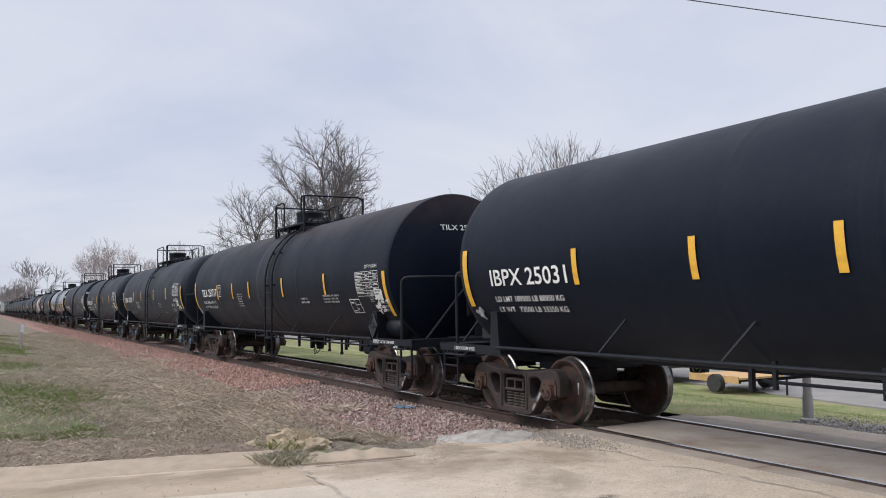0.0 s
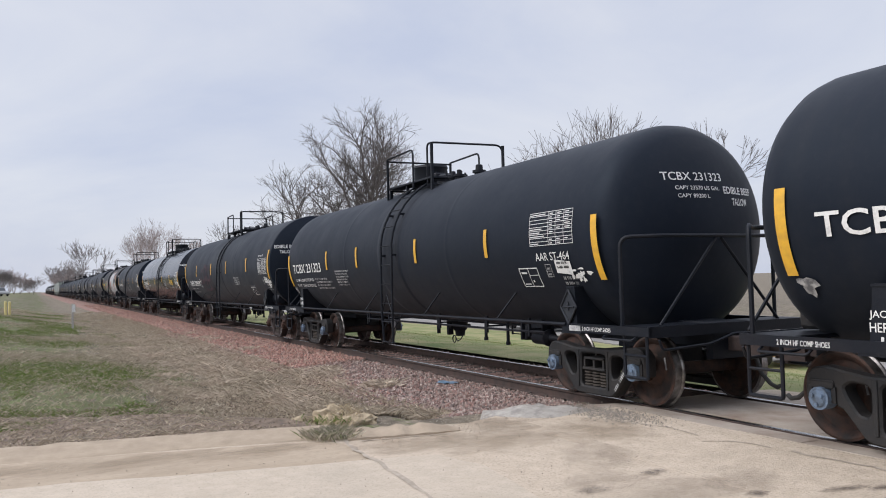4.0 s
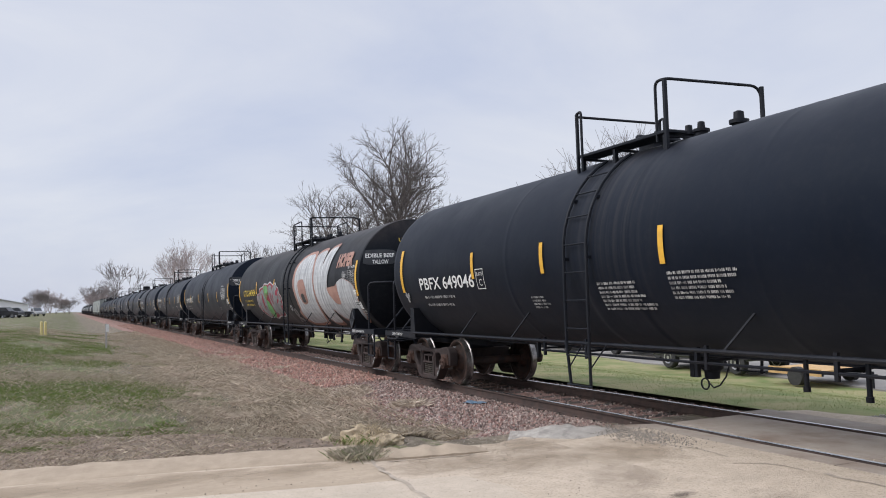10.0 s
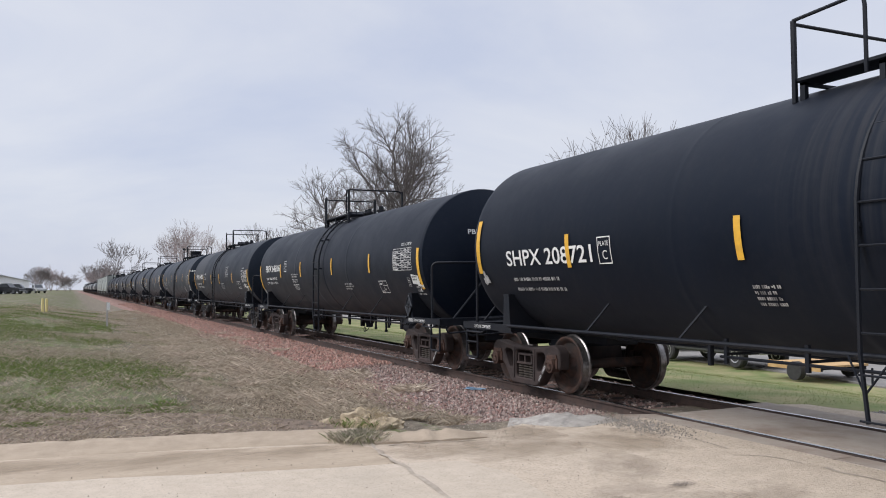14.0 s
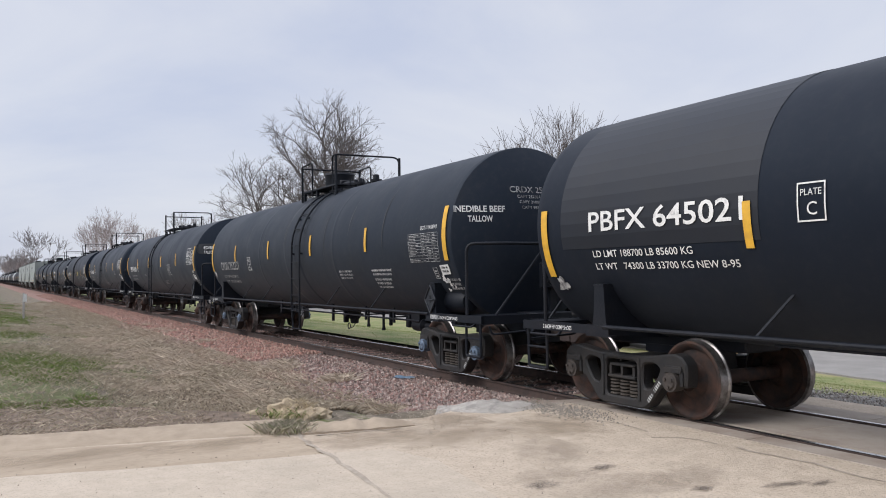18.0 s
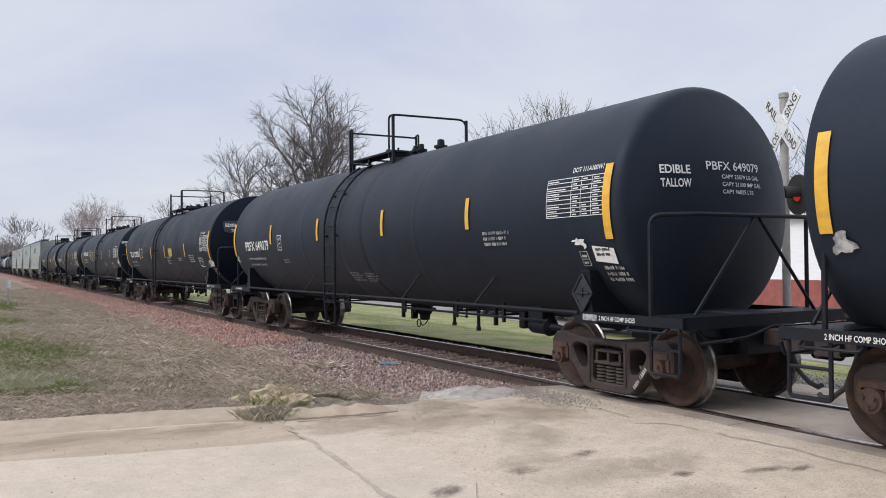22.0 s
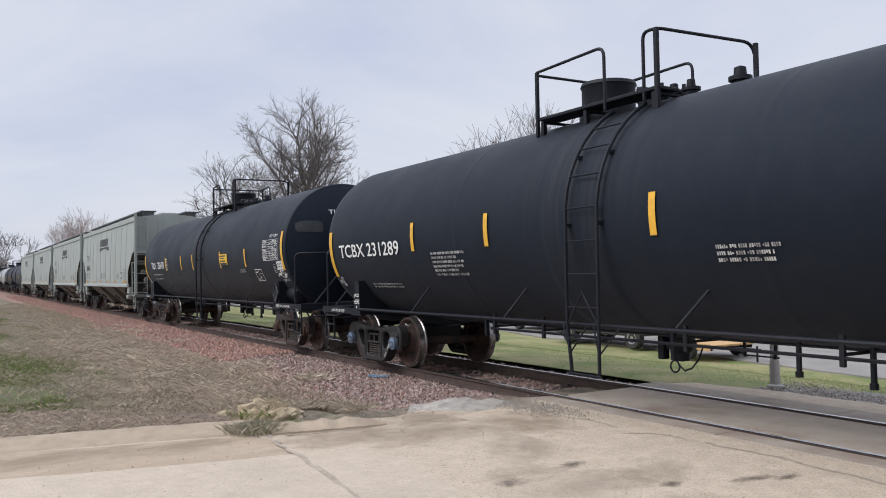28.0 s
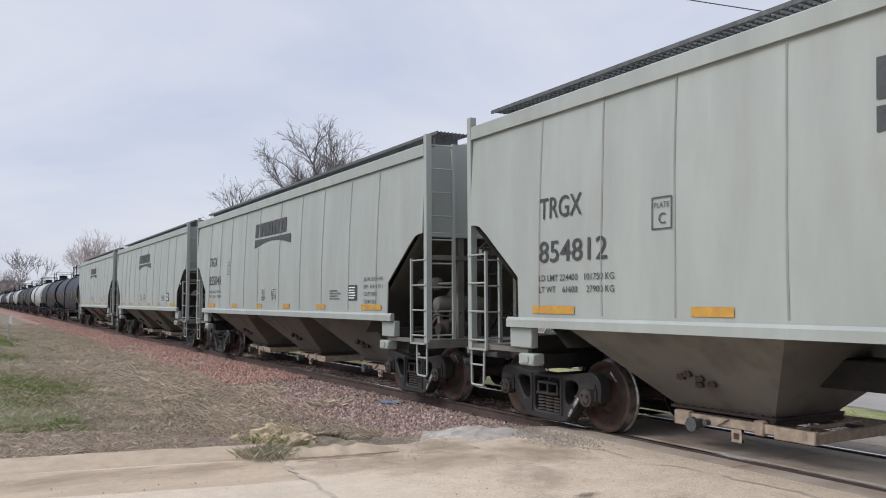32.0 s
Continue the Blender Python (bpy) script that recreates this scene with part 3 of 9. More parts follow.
def head_x(half, head, r):
    if head == "sharp":
        return half + .02 + .36 * (1 - min(1, r / (R - .05)) ** 2)
    return half + .04 + .34 * (1 - min(1, r / (R - .2)) ** 2) - (max(0, r - (R - .2)) * 1.0)


def on_head(bm, half, head, y, z, lift=0.012):
    """Lay a flat shape on the dished head that looks forward, its lower left corner at y, z."""
    slices(bm, 0.12, 0)
    slices(bm, 0.12, 1)
    for v in bm.verts:
        yy, zz = y + v.co.x, z + v.co.y
        v.co = (head_x(half, head, math.hypot(yy, zz - ZC)) + lift, yy, zz)
    return bm


TANK_PARTS = {}


def tank_fixed_parts(kind):
    """Meshes that all cars of one length share: (name, mesh, label)."""
    c = CLASS[kind]
    half, bog, pull = c["half"], c["bog"], c["pull"]
    out = []
    for s in (-1, 1):
        # stub sill, draft gear pocket
        bm = bm_new()
        box(bm, s * (bog - 1.3), s * (pull - .62), -.32, .32, .78, 1.12, bevel=.02)
        box(bm, s * (bog - .35), s * (bog + .35), -.34, .34, .70, .80)
        box(bm, s * (pull - .72), s * (pull - .60), -.36, .36, .64, 1.10)
        out.append(("stub_sill", mesh_of("stub_sill", bm, M_STEEL), ""))
        # end platform: deck, face plate, side sills back to the saddle
        bm = bm_new()
        box(bm, s * (half + .12), s * (pull - .55), -1.42, 1.42, 1.06, 1.10)
        box(bm, s * (pull - .58), s * (pull - .54), -1.44, 1.44, .97, 1.11)
        for y in (-1.43, 1.43):
            box(bm, s * (bog - .2), s * (pull - .54), y - .03, y + .03, .985, 1.10)
        out.append(("end_platform", mesh_of("end_platform", bm, M_STEEL), ""))
        # saddles at the bogie centre: a tapered plate outside, webs back to the shell
        for ys in (-1, 1):
            bm = bm_new()
            xs_ = s * bog
            prism(bm, [(xs_ - .15, .98), (xs_ + .15, .98), (xs_ + .11, 1.24), (xs_ + .085, 1.60), (xs_ - .085, 1.60), (xs_ - .11, 1.24)], *sorted((ys * 1.395, ys * 1.43)))
            for dx in (-.085, .06):
                prism(bm, [(ys * 1.395, .98), (ys * 1.395, 1.59), (ys * 1.25, 1.59), (ys * 1.05, 1.32), (ys * .85, 1.15), (ys * .55, .99), (ys * .3, .90)], xs_ + dx, xs_ + dx + .025, axis="x")
            box(bm, xs_ - .095, xs_ + .095, *sorted((ys * 1.25, ys * 1.44)), 1.59, 1.615)
            box(bm, xs_ - .24, xs_ + .24, *sorted((ys * 1.36, ys * 1.455)), .96, .985)
            out.append(("saddle", mesh_of("saddle", bm, M_STEEL), ""))
        # handrail across the end, braced
        bm = bm_new()
        hs = half + (.36 if s < 0 and kind == "short" else 0)
        xr, xo = s * (hs + (.18 if s > 0 else .30)), s * (hs + (.52 if s > 0 else .66))
        tube(bm, bend([(xr, -1.38, 1.08), (xr, -1.38, 2.25), (xo, -.95, 2.25), (xo, .95, 2.25), (xr, 1.38, 2.25), (xr, 1.38, 1.08)], .14), .027, 8)
        tube(bm, [(xo, -1.05, 1.1), (xo, -.05, 2.22)], .022)
        tube(bm, [(xo, 1.05, 1.1), (xo, .05, 2.22)], .022)
        out.append(("end_handrail", mesh_of("end_handrail", bm, M_STEEL), ""))
        # corner steps and grab irons
        for ys in (-1, 1):
            bm = bm_new()
            y = ys * 1.42
            xa, xb = s * (pull - 1.05), s * (pull - .62)
            tube(bm, bend([(xa, y, 1.0), (xa, y, .46), (xb, y, .46), (xb, y, 1.0)], .04), .022)
            tube(bm, [(xa, y, .74), (xb, y, .74)], .018)
            tube(bm, bend([(s * (half - .1), y, .98), (s * (half - .1), y - ys * -.08, .93), (s * (half + .5), y - ys * -.08, .93), (s * (half + .5), y, .98)], .04), .016)
            out.append(("corner_step", mesh_of("corner_step", bm, M_STEEL), ""))
        # uncoupling lever
        bm = bm_new()
        xl = s * (pull - .48)
        tube(bm, bend([(xl, -1.35, .95), (xl, -1.3, .82), (xl, -.5, .86), (xl + s * .1, -.2, .98), (xl + s * .15, .1, .98)], .05), .018)
        out.append(("uncoupling_lever", mesh_of("uncoupling_lever", bm, M_STEEL), ""))
    # long side bars, each with its braces up to the shell
    for ys in (-1, 1):
        bm = bm_new()
        tube(bm, [(-bog + .1, ys * 1.46, 1.085), (bog - .1, ys * 1.46, 1.085)], .026, 8)
        out.append(("side_bar", mesh_of("side_bar", bm, M_STEEL), ""))
        for xb in ((-4.75, -2.8, 2.1, 4.5) if kind == "long" else (-4.3, -1.6, 1.58, 4.36)):
            bm = bm_new()
            z = 1.52
            prism(bm, [(xb - .017, 1.06), (xb + .017, 1.06), (xb + .335, z), (xb + .30, z)], ys * 1.445, ys * 1.465)
            for v in bm.verts:
                k = (v.co.z - 1.06) / (z - 1.06)
                v.co.y += ys * (-(1.455 - abs(shell_y(z))) * k)
            out.append(("bar_brace", mesh_of("bar_brace", bm, M_STEEL), ""))
    # bottom outlet: skirt, valve body, cap with its handle ring and chain
    bm = bm_new()
    lathe(bm, [(1.00, .30), (.90, .26), (.84, .17), (.70, .15), (.66, .11), (.56, .10), (.55, .03)], 16, "z", None, (.35, 0, 0))
    rod(bm, (.35, -.24, .76), (.35, .24, .76), .04, 8)
    out.append(("outlet_valve", mesh_of("outlet_valve", bm, M_STEEL), ""))
    bm = bm_new()
    tube(bm, [(.38 + .075 * math.cos(k * math.tau / 14), -.16, .50 + .075 * math.sin(k * math.tau / 14)) for k in range(15)], .012, 6)
    tube(bm, [(.45, -.16, .52), (.55, -.17, .46), (.66, -.16, .50), (.75, -.13, .62), (.80, -.12, .76)], .012, 5)
    box(bm, .14, .24, -.22, -.10, .58, .92, bevel=.01)
    out.append(("outlet_cap", mesh_of("outlet_cap", bm, M_STEEL), ""))
    # train pipe and brake rods along the underside, with thin hangers
    for y, z, r_, x0 in ((-.95, .88, .020, -2.6), (-.55, .93, .016, -bog + 1.9), (.45, .92, .018, -bog + 1.6)):
        bm = bm_new()
        tube(bm, [(x0, y, z), (bog - 1.4, y, z)], r_, 6)
        out.append(("brake_rod", mesh_of("brake_rod", bm, M_STEEL), ""))
    for x in (-2.5, -1.3, 1.3, 3.2, 4.6):
        if abs(x) < bog - 1.6:
            bm = bm_new()
            box(bm, x - .025, x + .025, -.97, -.93, .80, 1.10)
            box(bm, x - .018, x + .018, -.93, .46, .90, .93)
            out.append(("rod_hanger", mesh_of("rod_hanger", bm, M_STEEL), ""))
    # steam coil inlets: stubby pipes under the shell
    for x, z0 in ((2.45, .60), (3.25, .56)):
        bm = bm_new()
        rod(bm, (x, -.55, z0), (x, -.55, 1.0), .03, 10)
        rod(bm, (x, -.55, z0), (x, -.55, z0 + .06), .042, 10)
        out.append(("drain_pipe", mesh_of("drain_pipe", bm, M_STEEL), ""))
    for x, z0 in ((-2.9, .74), (1.0, .68), (4.2, .72)):
        bm = bm_new()
        box(bm, x - .025, x + .025, -.86, -.80, z0, 1.06)
        out.append(("pipe_clamp", mesh_of("pipe_clamp", bm, M_STEEL), ""))
    # brake cylinder and its bracket under the forward end
    bm = bm_new()
    xc = bog - 1.95
    lathe(bm, [(xc - .30, .04), (xc - .28, .085), (xc - .22, .115), (xc + .12, .12), (xc + .15, .14), (xc + .19, .14), (xc + .23, .06), (xc + .48, .035)], 18, "x", None, (0, -.62, .76))
    box(bm, xc - .22, xc + .14, -.74, -.50, .82, 1.10, bevel=.01)
    box(bm, xc - .50, xc - .36, -.72, -.56, .70, .96, bevel=.02)
    out.append(("brake_cylinder", mesh_of("brake_cylinder", bm, M_STEEL), ""))
    bm = bm_new()
    prism(bm, [(bog - 1.45, .70), (bog - 1.15, .62), (bog - 1.12, .68), (bog - 1.42, .78)], -.60, -.57)
    tube(bm, [(xc + .45, -.60, .66), (bog - 1.2, -.58, .64)], .02, 6)
    out.append(("brake_lever", mesh_of("brake_lever", bm, M_STEEL), ""))
    return out


RUNGS = {}


def ladder_bm(r=R, x0=-.14, x1=.43, ys=-1, split=False):
    """Ladder from the crown platform, round the shell and straight down past the side bar."""
    bm = bm_new()
    ro = r + .10

    def rail(x, flare):
        pts = []
        for a in range(62, -1, -8):
            t = radians(a)
            pts.append((x, ys * ro * math.cos(t), ZC + ro * math.sin(t)))
        pts += [(x, ys * ro, ZC - .4), (x, ys * ro, 1.1), (x + flare, ys * (ro - .02), .48)]
        return pts
    for x, fl in ((x0, .05), (x1, -.03)):
        tube(bm, rail(x, fl), .024, 6)
    # stirrup braces from the side bar down to the foot
    for x, fl in ((x0, .05), (x1, -.03)):
        for dx in (-.24, .24):
            tube(bm, [(x + dx, ys * 1.475, 1.09), (x + fl * .6, ys * (ro - .012), .74)], .011, 5)
    zs = [.50, .92, 1.30, 1.70, 2.10, 2.50, 2.90, 3.25, 3.52]
    for z in zs:
        if z < ZC:
            y = ro
        else:
            y = math.sqrt(max(.01, ro * ro - (z - ZC) ** 2))
        RUNGS.setdefault(ys, []).append((x0 - .02, ys * y, z))
    for x in (x0, x1):
        for z in (2.30, 3.15):
            y = math.sqrt(max(.01, ro * ro - (z - ZC) ** 2))
            box(bm, x - .03, x + .03, *sorted((ys * (y - .12), ys * y)), z - .02, z + .02)
        if split:
            tube(bm, [(x, ys * ro, 1.08), (x - .3 * (1 if x == x0 else -1) * -1, ys * ro, 1.5)], .014)
    return bm


def crown_bm(kind, hoop):
    """Meshes on the crown: platform, handrails with a hoop of that length, valves or bonnet."""
    res = []
    zp = ZC + R
    bm = bm_new()
    for ys in (-1, 1):
        box(bm, -1.50, .85, *sorted((ys * .46, ys * .82)), zp - .005, zp + .04, bevel=.008)
    for x in (-1.42, -.5, .75):
        box(bm, x - .03, x + .03, -.80, .80, zp - .05, zp - .02)
        for ys in (-1, 1):
            box(bm, x - .03, x + .03, *sorted((ys * .74, ys * .80)), ZC + math.sqrt(R * R - .64) - .03, zp - .02)
    res.append(("platform", mesh_of("platform", bm, M_STEEL)))
    top = zp + .70
    for ys in (-1, 1):
        y = ys * .82
        bm = bm_new()
        box(bm, -1.52, -1.475, y - .022, y + .022, zp - .24, top)
        tube(bm, bend([(-1.50, y, top), (-1.50 + hoop, y, top + .03), (-1.50 + hoop, y, zp - .1)], .14), .022, 8)
        if kind == "loop":
            tube(bm, bend([(-1.46, y, zp + .30), (-1.22, y, zp + .30), (-1.22, y, top - .06), (-1.46, y, top - .06)], .10), .024)
        res.append(("handrail", mesh_of("handrail", bm, M_STEEL)))
    # frames across the car at both ends of the platform
    bm = bm_new()
    tube(bm, [(-1.50, -.82, top - .04), (-1.50, .82, top - .04)], .021, 8)
    res.append(("end_rail", mesh_of("end_rail", bm, M_STEEL)))
    bm = bm_new()
    tube(bm, bend([(.60, -.80, zp - .1), (.60, -.80, top + .04), (.82, -.78, top + .04), (.92, .82, top + .04), (1.0, .82, zp + .35), (1.0, .70, zp - .05)], .16), .022, 8)
    box(bm, .80, .85, -.83, -.78, zp - .26, top + .04)
    box(bm, .95, 1.0, .79, .84, zp - .26, top + .02)
    res.append(("end_rail", mesh_of("end_rail", bm, M_STEEL)))
    if kind == "bonnet":
        bm = bm_new()
        lathe(bm, [(zp - .15, .42), (zp + .06, .42), (zp + .07, .38), (zp + .42, .38), (zp + .45, .40), (zp + .50, .38), (zp + .53, .05)], 28, "z", None, (-.90, 0, 0))
        box(bm, -1.34, -1.28, -.05, .05, zp + .08, zp + .16)
        res.append(("bonnet", mesh_of("bonnet", bm, M_STEEL)))
    bm = bm_new()
    xo = .10 if kind == "bonnet" else -.45
    lathe(bm, [(zp - .1, .30), (zp + .08, .30), (zp + .09, .36), (zp + .13, .36), (zp + .17, .30), (zp + .18, .05)], 20, "z", None, (xo, 0, 0))
    box(bm, xo - .06, xo + .06, -.40, .40, zp + .10, zp + .21, bevel=.02)
    for k in range(6):
        a = k * math.tau / 6 + .3
        rod(bm, (xo + .33 * math.cos(a), .33 * math.sin(a), zp + .08), (xo + .33 * math.cos(a), .33 * math.sin(a), zp + .23), .025, 6)
    res.append(("manway", mesh_of("manway", bm, M_STEEL)))
    bm = bm_new()
    for dx in (0, .28):
        lathe(bm, [(zp - .15, .09), (zp + .05, .09), (zp + .06, .12), (zp + .10, .12), (zp + .10, .06), (zp + .20, .05), (zp + .21, .02)], 12, "z", None, (.45 + dx, -.12, 0))
    res.append(("valve", mesh_of("valve", bm, M_STEEL)))
    bm = bm_new()
    lathe(bm, [(zp - .15, .10), (zp + .06, .10), (zp + .06, .14), (zp + .11, .14), (zp + .11, .08), (zp + .22, .07), (zp + .24, .02)], 12, "z", None, (1.38, 0, 0))
    res.append(("relief_valve", mesh_of("relief_valve", bm, M_STEEL)))
    return res


CROWNS = {}
for k in CLASS:
    TANK_PARTS[k] = tank_fixed_parts(k)
LADDERS = {False: mesh_of("ladder", ladder_bm(), M_STEEL), True: mesh_of("ladder", ladder_bm(split=True), M_STEEL)}
LADDER_FAR = mesh_of("ladder", ladder_bm(ys=1), M_STEEL)
RUNGS = {k: sorted(set(v)) for k, v in RUNGS.items()}
_r = bm_new()
tube(_r, [(0, 0, 0), (.61, 0, 0)], .012, 6)
RUNG = mesh_of("rung", _r, M_STEEL)


def climb(car, x, short):
    """The two ladders of a tank car, each with its rungs."""
    for me, ys in ((LADDERS[short], -1), (LADDER_FAR, 1)):
        ob = add("ladder", me, car, pose(x, 0, 0))
        for p in RUNGS[ys]:
            add("rung", RUNG, ob, pose(*p))


def stripe_mesh(w, h, z):
    bm = bm_new()
    quad(bm, 0, w, 0, h)
    on_shell(bm, -w / 2, z, R + .014, ZC, .004, .08)
    return mesh_of("reflective_stripe", bm, M_YELLOW)


STRIPES = {z: stripe_mesh(.10, .47, z) for z in (1.97, 2.10, 2.20)}
STRIPES_TALL = {z: stripe_mesh(.13, .90, z) for z in (1.52, 1.64, 1.70, 1.86, 1.93, 1.97)}


def plate_c_mesh():
    bm = bm_new()
    for a in ((0, .30, 0, .015), (0, .30, .345, .36), (0, .015, 0, .36), (.285, .30, 0, .36)):
        quad(bm, *a)
    t = text_bm("PLATE", .06, .22)
    for v in t.verts:
        v.co += Vector((.04, .24, 0))
    me = bpy.data.meshes.new("t")
    t.to_mesh(me)
    bm.from_mesh(me)
    t2 = text_bm("C", .12)
    for v in t2.verts:
        v.co += Vector((.105, .06, 0))
    t2.to_mesh(me)
    bm.from_mesh(me)
    t.free()
    t2.free()
    bpy.data.meshes.remove(me)
    return bm


def table_bm(rnd, w=1.10, h=.48):
    """A stencilled inspection table: ruled frame, rows, columns and small entries."""
    bm = bm_new()
    n = 9
    for i in range(n + 1):
        y = h * i / n
        quad(bm, 0, w, y, y + .008)
    for x in (0, w * .45, w * .62, w * .80, w - .010):
        quad(bm, x, x + .008, 0, h)
    for i in range(n):
        y = h * i / n + .018
        for x0, x1 in ((.02, w * .42), (w * .48, w * .60), (w * .65, w * .78), (w * .83, w - .03)):
            if rnd.random() < .8:
                quad(bm, x0, x0 + (x1 - x0) * rnd.uniform(.45, .9), y + .003, y + .016)
    return bm


def placard_bm():
    bm = bm_new()
    f = bm.faces.new([bm.verts.new(p) for p in ((0, -.22, 0), (.17, 0, 0), (0, .22, 0), (-.17, 0, 0))])
    return bm


def blob_bm(cx, cy, rx, ry, rnd, n=28, rough=.12, power=2.0):
    """A sprayed or torn patch with an uneven outline."""
    bm = bm_new()
    ph = [rnd.uniform(0, 6.28) for _ in range(4)]
    vs = []
    for k in range(n):
        a = k * math.tau / n
        s = 1 + rough * (math.sin(3 * a + ph[0]) + .6 * math.sin(5 * a + ph[1]) + .4 * math.sin(9 * a + ph[2]))
        c, d = math.cos(a), math.sin(a)
        c, d = math.copysign(abs(c) ** (2 / power), c), math.copysign(abs(d) ** (2 / power), d)
        vs.append(bm.verts.new((cx + rx * s * c, cy + ry * s * d, 0)))
    bm.faces.new(vs)
    bmesh.ops.triangulate(bm, faces=bm.faces[:])
    return bm


def shell_part(name, bm, x, z, material, tank, label="", lift=.016):
    on_shell(bm, x, z, R, ZC, lift)
    for v in bm.verts:
        v.co.z -= ZC
    ob = part(name, bm, material, tank, label, smooth=False)
    return tagged(ob, label, kind="stuff") if name in ("small_writing", "rub_mark") else ob


def tank_car(spec, detail=True):
    """One tank car from its spec; the Empty stands on the rail under the car's middle."""
    kind, head = spec["kind"], spec["head"]
    c = CLASS[kind]
    rnd = random.Random(spec["seed"])
    car = new("tank_car")
    tagged(car, spec["label"], "tank car", "cars of the train")
    hr, hf = (spec["shell_rear"] or .19 - spec["rear"], spec["front"] + .19) if kind == "long" else (c["half"] + .49, c["half"])
    g = spec["grow"]                     # some shells are a little wider
    tank = add("tank", shell_mesh(hr, hf, "soft" if spec["soft_head"] else head, spec["paint"]), car, pose(0, 0, ZC + R * (g - 1)) @ Matrix.Diagonal((1, g, g, 1)))
    for name, me, label in TANK_PARTS[kind]:
        add(name, me, car)
    style = (spec["crown"], spec["hoop"])
    if style not in CROWNS:
        CROWNS[style] = crown_bm(*style)
    for name, me in CROWNS[style]:
        add(name, me, car, pose(spec["crown_x"] - 1.5 * (1 - spec["crown_len"]), 0, 2 * R * (g - 1)) @ Matrix.Diagonal((spec["crown_len"], 1, 1, 1)))
    climb(car, spec["ladder_x"], kind == "short")
    for s in (-1, 1):
        add("coupler", COUPLER, car, pose(s * (c["pull"] - .28), 0, 0, 0, 0, 0 if s > 0 else 180))
        add("air_hose", HOSE, car, pose(s * (c["pull"] - .62), 0, 0, 0, 0, 0 if s > 0 else 180))
        bogie(car, s * c["bog"], spec["bogie"])
    # reflective stripes along the near side
    e, er = hf - .19, (-spec["rear"] if kind == "long" else hr - .36)
    add("reflective_stripe", STRIPES_TALL[spec["end_z"]], tank, pose(-er, 0, -ZC), "yellow reflective stripe")
    add("reflective_stripe", STRIPES_TALL[spec["front_z"] or spec["end_z"]], tank, pose(e, 0, -ZC), "yellow reflective stripe")
    for x in spec["stripes"]:
        add("reflective_stripe", STRIPES[spec["stripe_z"]], tank, pose(x, 0, -ZC), "yellow reflective stripe")
    ink = spec["ink"]
    # reporting mark with its weights below
    if spec["mark"]:
        xr, w = spec["mark_right"], spec["mark_w"]
        shell_part("lettering", text_bm(spec["mark"], .245, w, .012), xr - w, spec["mark_z"], ink, tank, "stencilled car number")
        for i, line in enumerate(spec["weights"]):
            z = spec["mark_z"] - spec["ld_gap"] - i * .15
            if line:
                shell_part("lettering", text_bm(line, .085, len(line) * .066, .006), xr - w + .02, z, ink, tank)
            else:
                bm = bm_new()
                bars(bm, 1.5, 1, .055, .05, rnd, .2)
                shell_part("small_writing", bm, xr - w + .1, z, M_GREYMARK if ink is M_WHITE else ink, tank)
    if spec["plate"] is not None:
        shell_part("plate_mark", plate_c_mesh(), spec["plate"], spec["plate_z"] or spec["mark_z"] - .03, M_WHITE, tank, "white boxed plate mark")
    if not detail:
        return car
    for x in spec["rubs"]:
        bm = bm_new()
        h0, h1 = rnd.uniform(0, .3), rnd.uniform(1.1, 1.6)
        for i in range(12):
            a, b = i / 12, (i + 1) / 12
            w0, w1 = .014 * math.sin(math.pi * a) + .002, .014 * math.sin(math.pi * b) + .002
            bm.faces.new([bm.verts.new(p) for p in ((-w0, h0 + (h1 - h0) * a, 0), (w0, h0 + (h1 - h0) * a, 0), (w1, h0 + (h1 - h0) * b, 0), (-w1, h0 + (h1 - h0) * b, 0))])
        shell_part("rub_mark", bm, x, 2.15 + rnd.uniform(-.2, .2), M_RUB, tank, "pale rubbed line round the shell", .008)
    # inspection table, sticker and torn labels by the forward stripe
    shell_part("inspection_table", table_bm(rnd), spec["table"], spec["table_z"], ink if ink is M_WHITE else M_GREYMARK, tank, "white stencilled inspection table")
    if kind == "short":
        shell_part("lettering", text_bm(spec["spec_text"], .12, .86, .004), spec["table"] + .10, spec["table_z"] - .22, M_WHITE, tank)
    else:
        shell_part("lettering", text_bm(spec["spec_text"], .065, .58, .004), spec["table"] + .48 - .44 * (spec["seed"] % 2), spec["table_z"] + .54, M_WHITE, tank)
    sx, sz, sw, sh = spec["sticker"]
    bm = bm_new()
    quad(bm, 0, sw, 0, sh)
    for v in bm.verts:
        v.co.y -= .10 * v.co.x * (1 if spec["seed"] % 3 else -.5)
    shell_part("sticker", bm, sx, sz, M_WHITE, tank, "white paper sticker", .02)
    bm = bm_new()
    bars(bm, sw * .75, 2, .035, .03, rnd, .2)
    shell_part("small_writing", bm, sx + .05, sz + sh * .62, M_BLACKTEXT, tank, "", .0225)
    bm = bm_new()
    for a_ in ((0, .15, 0, .012), (0, .15, .09, .10), (0, .15, .19, .20), (0, .012, 0, .20), (.138, .15, 0, .20), (.03, .11, .03, .06), (.03, .12, .12, .15)):
        quad(bm, *a_)
    shell_part("stencil_box", bm, sx - .27, sz - .06, M_GREYMARK, tank, "small faded stencilled box")
    bm = bm_new()
    bars(bm, .42, 3, .048, .035, rnd, .3)
    shell_part("small_writing", bm, sx + .10, sz - .10, M_GREYMARK, tank)
    qx, qz, count, spread = spec["scraps"]
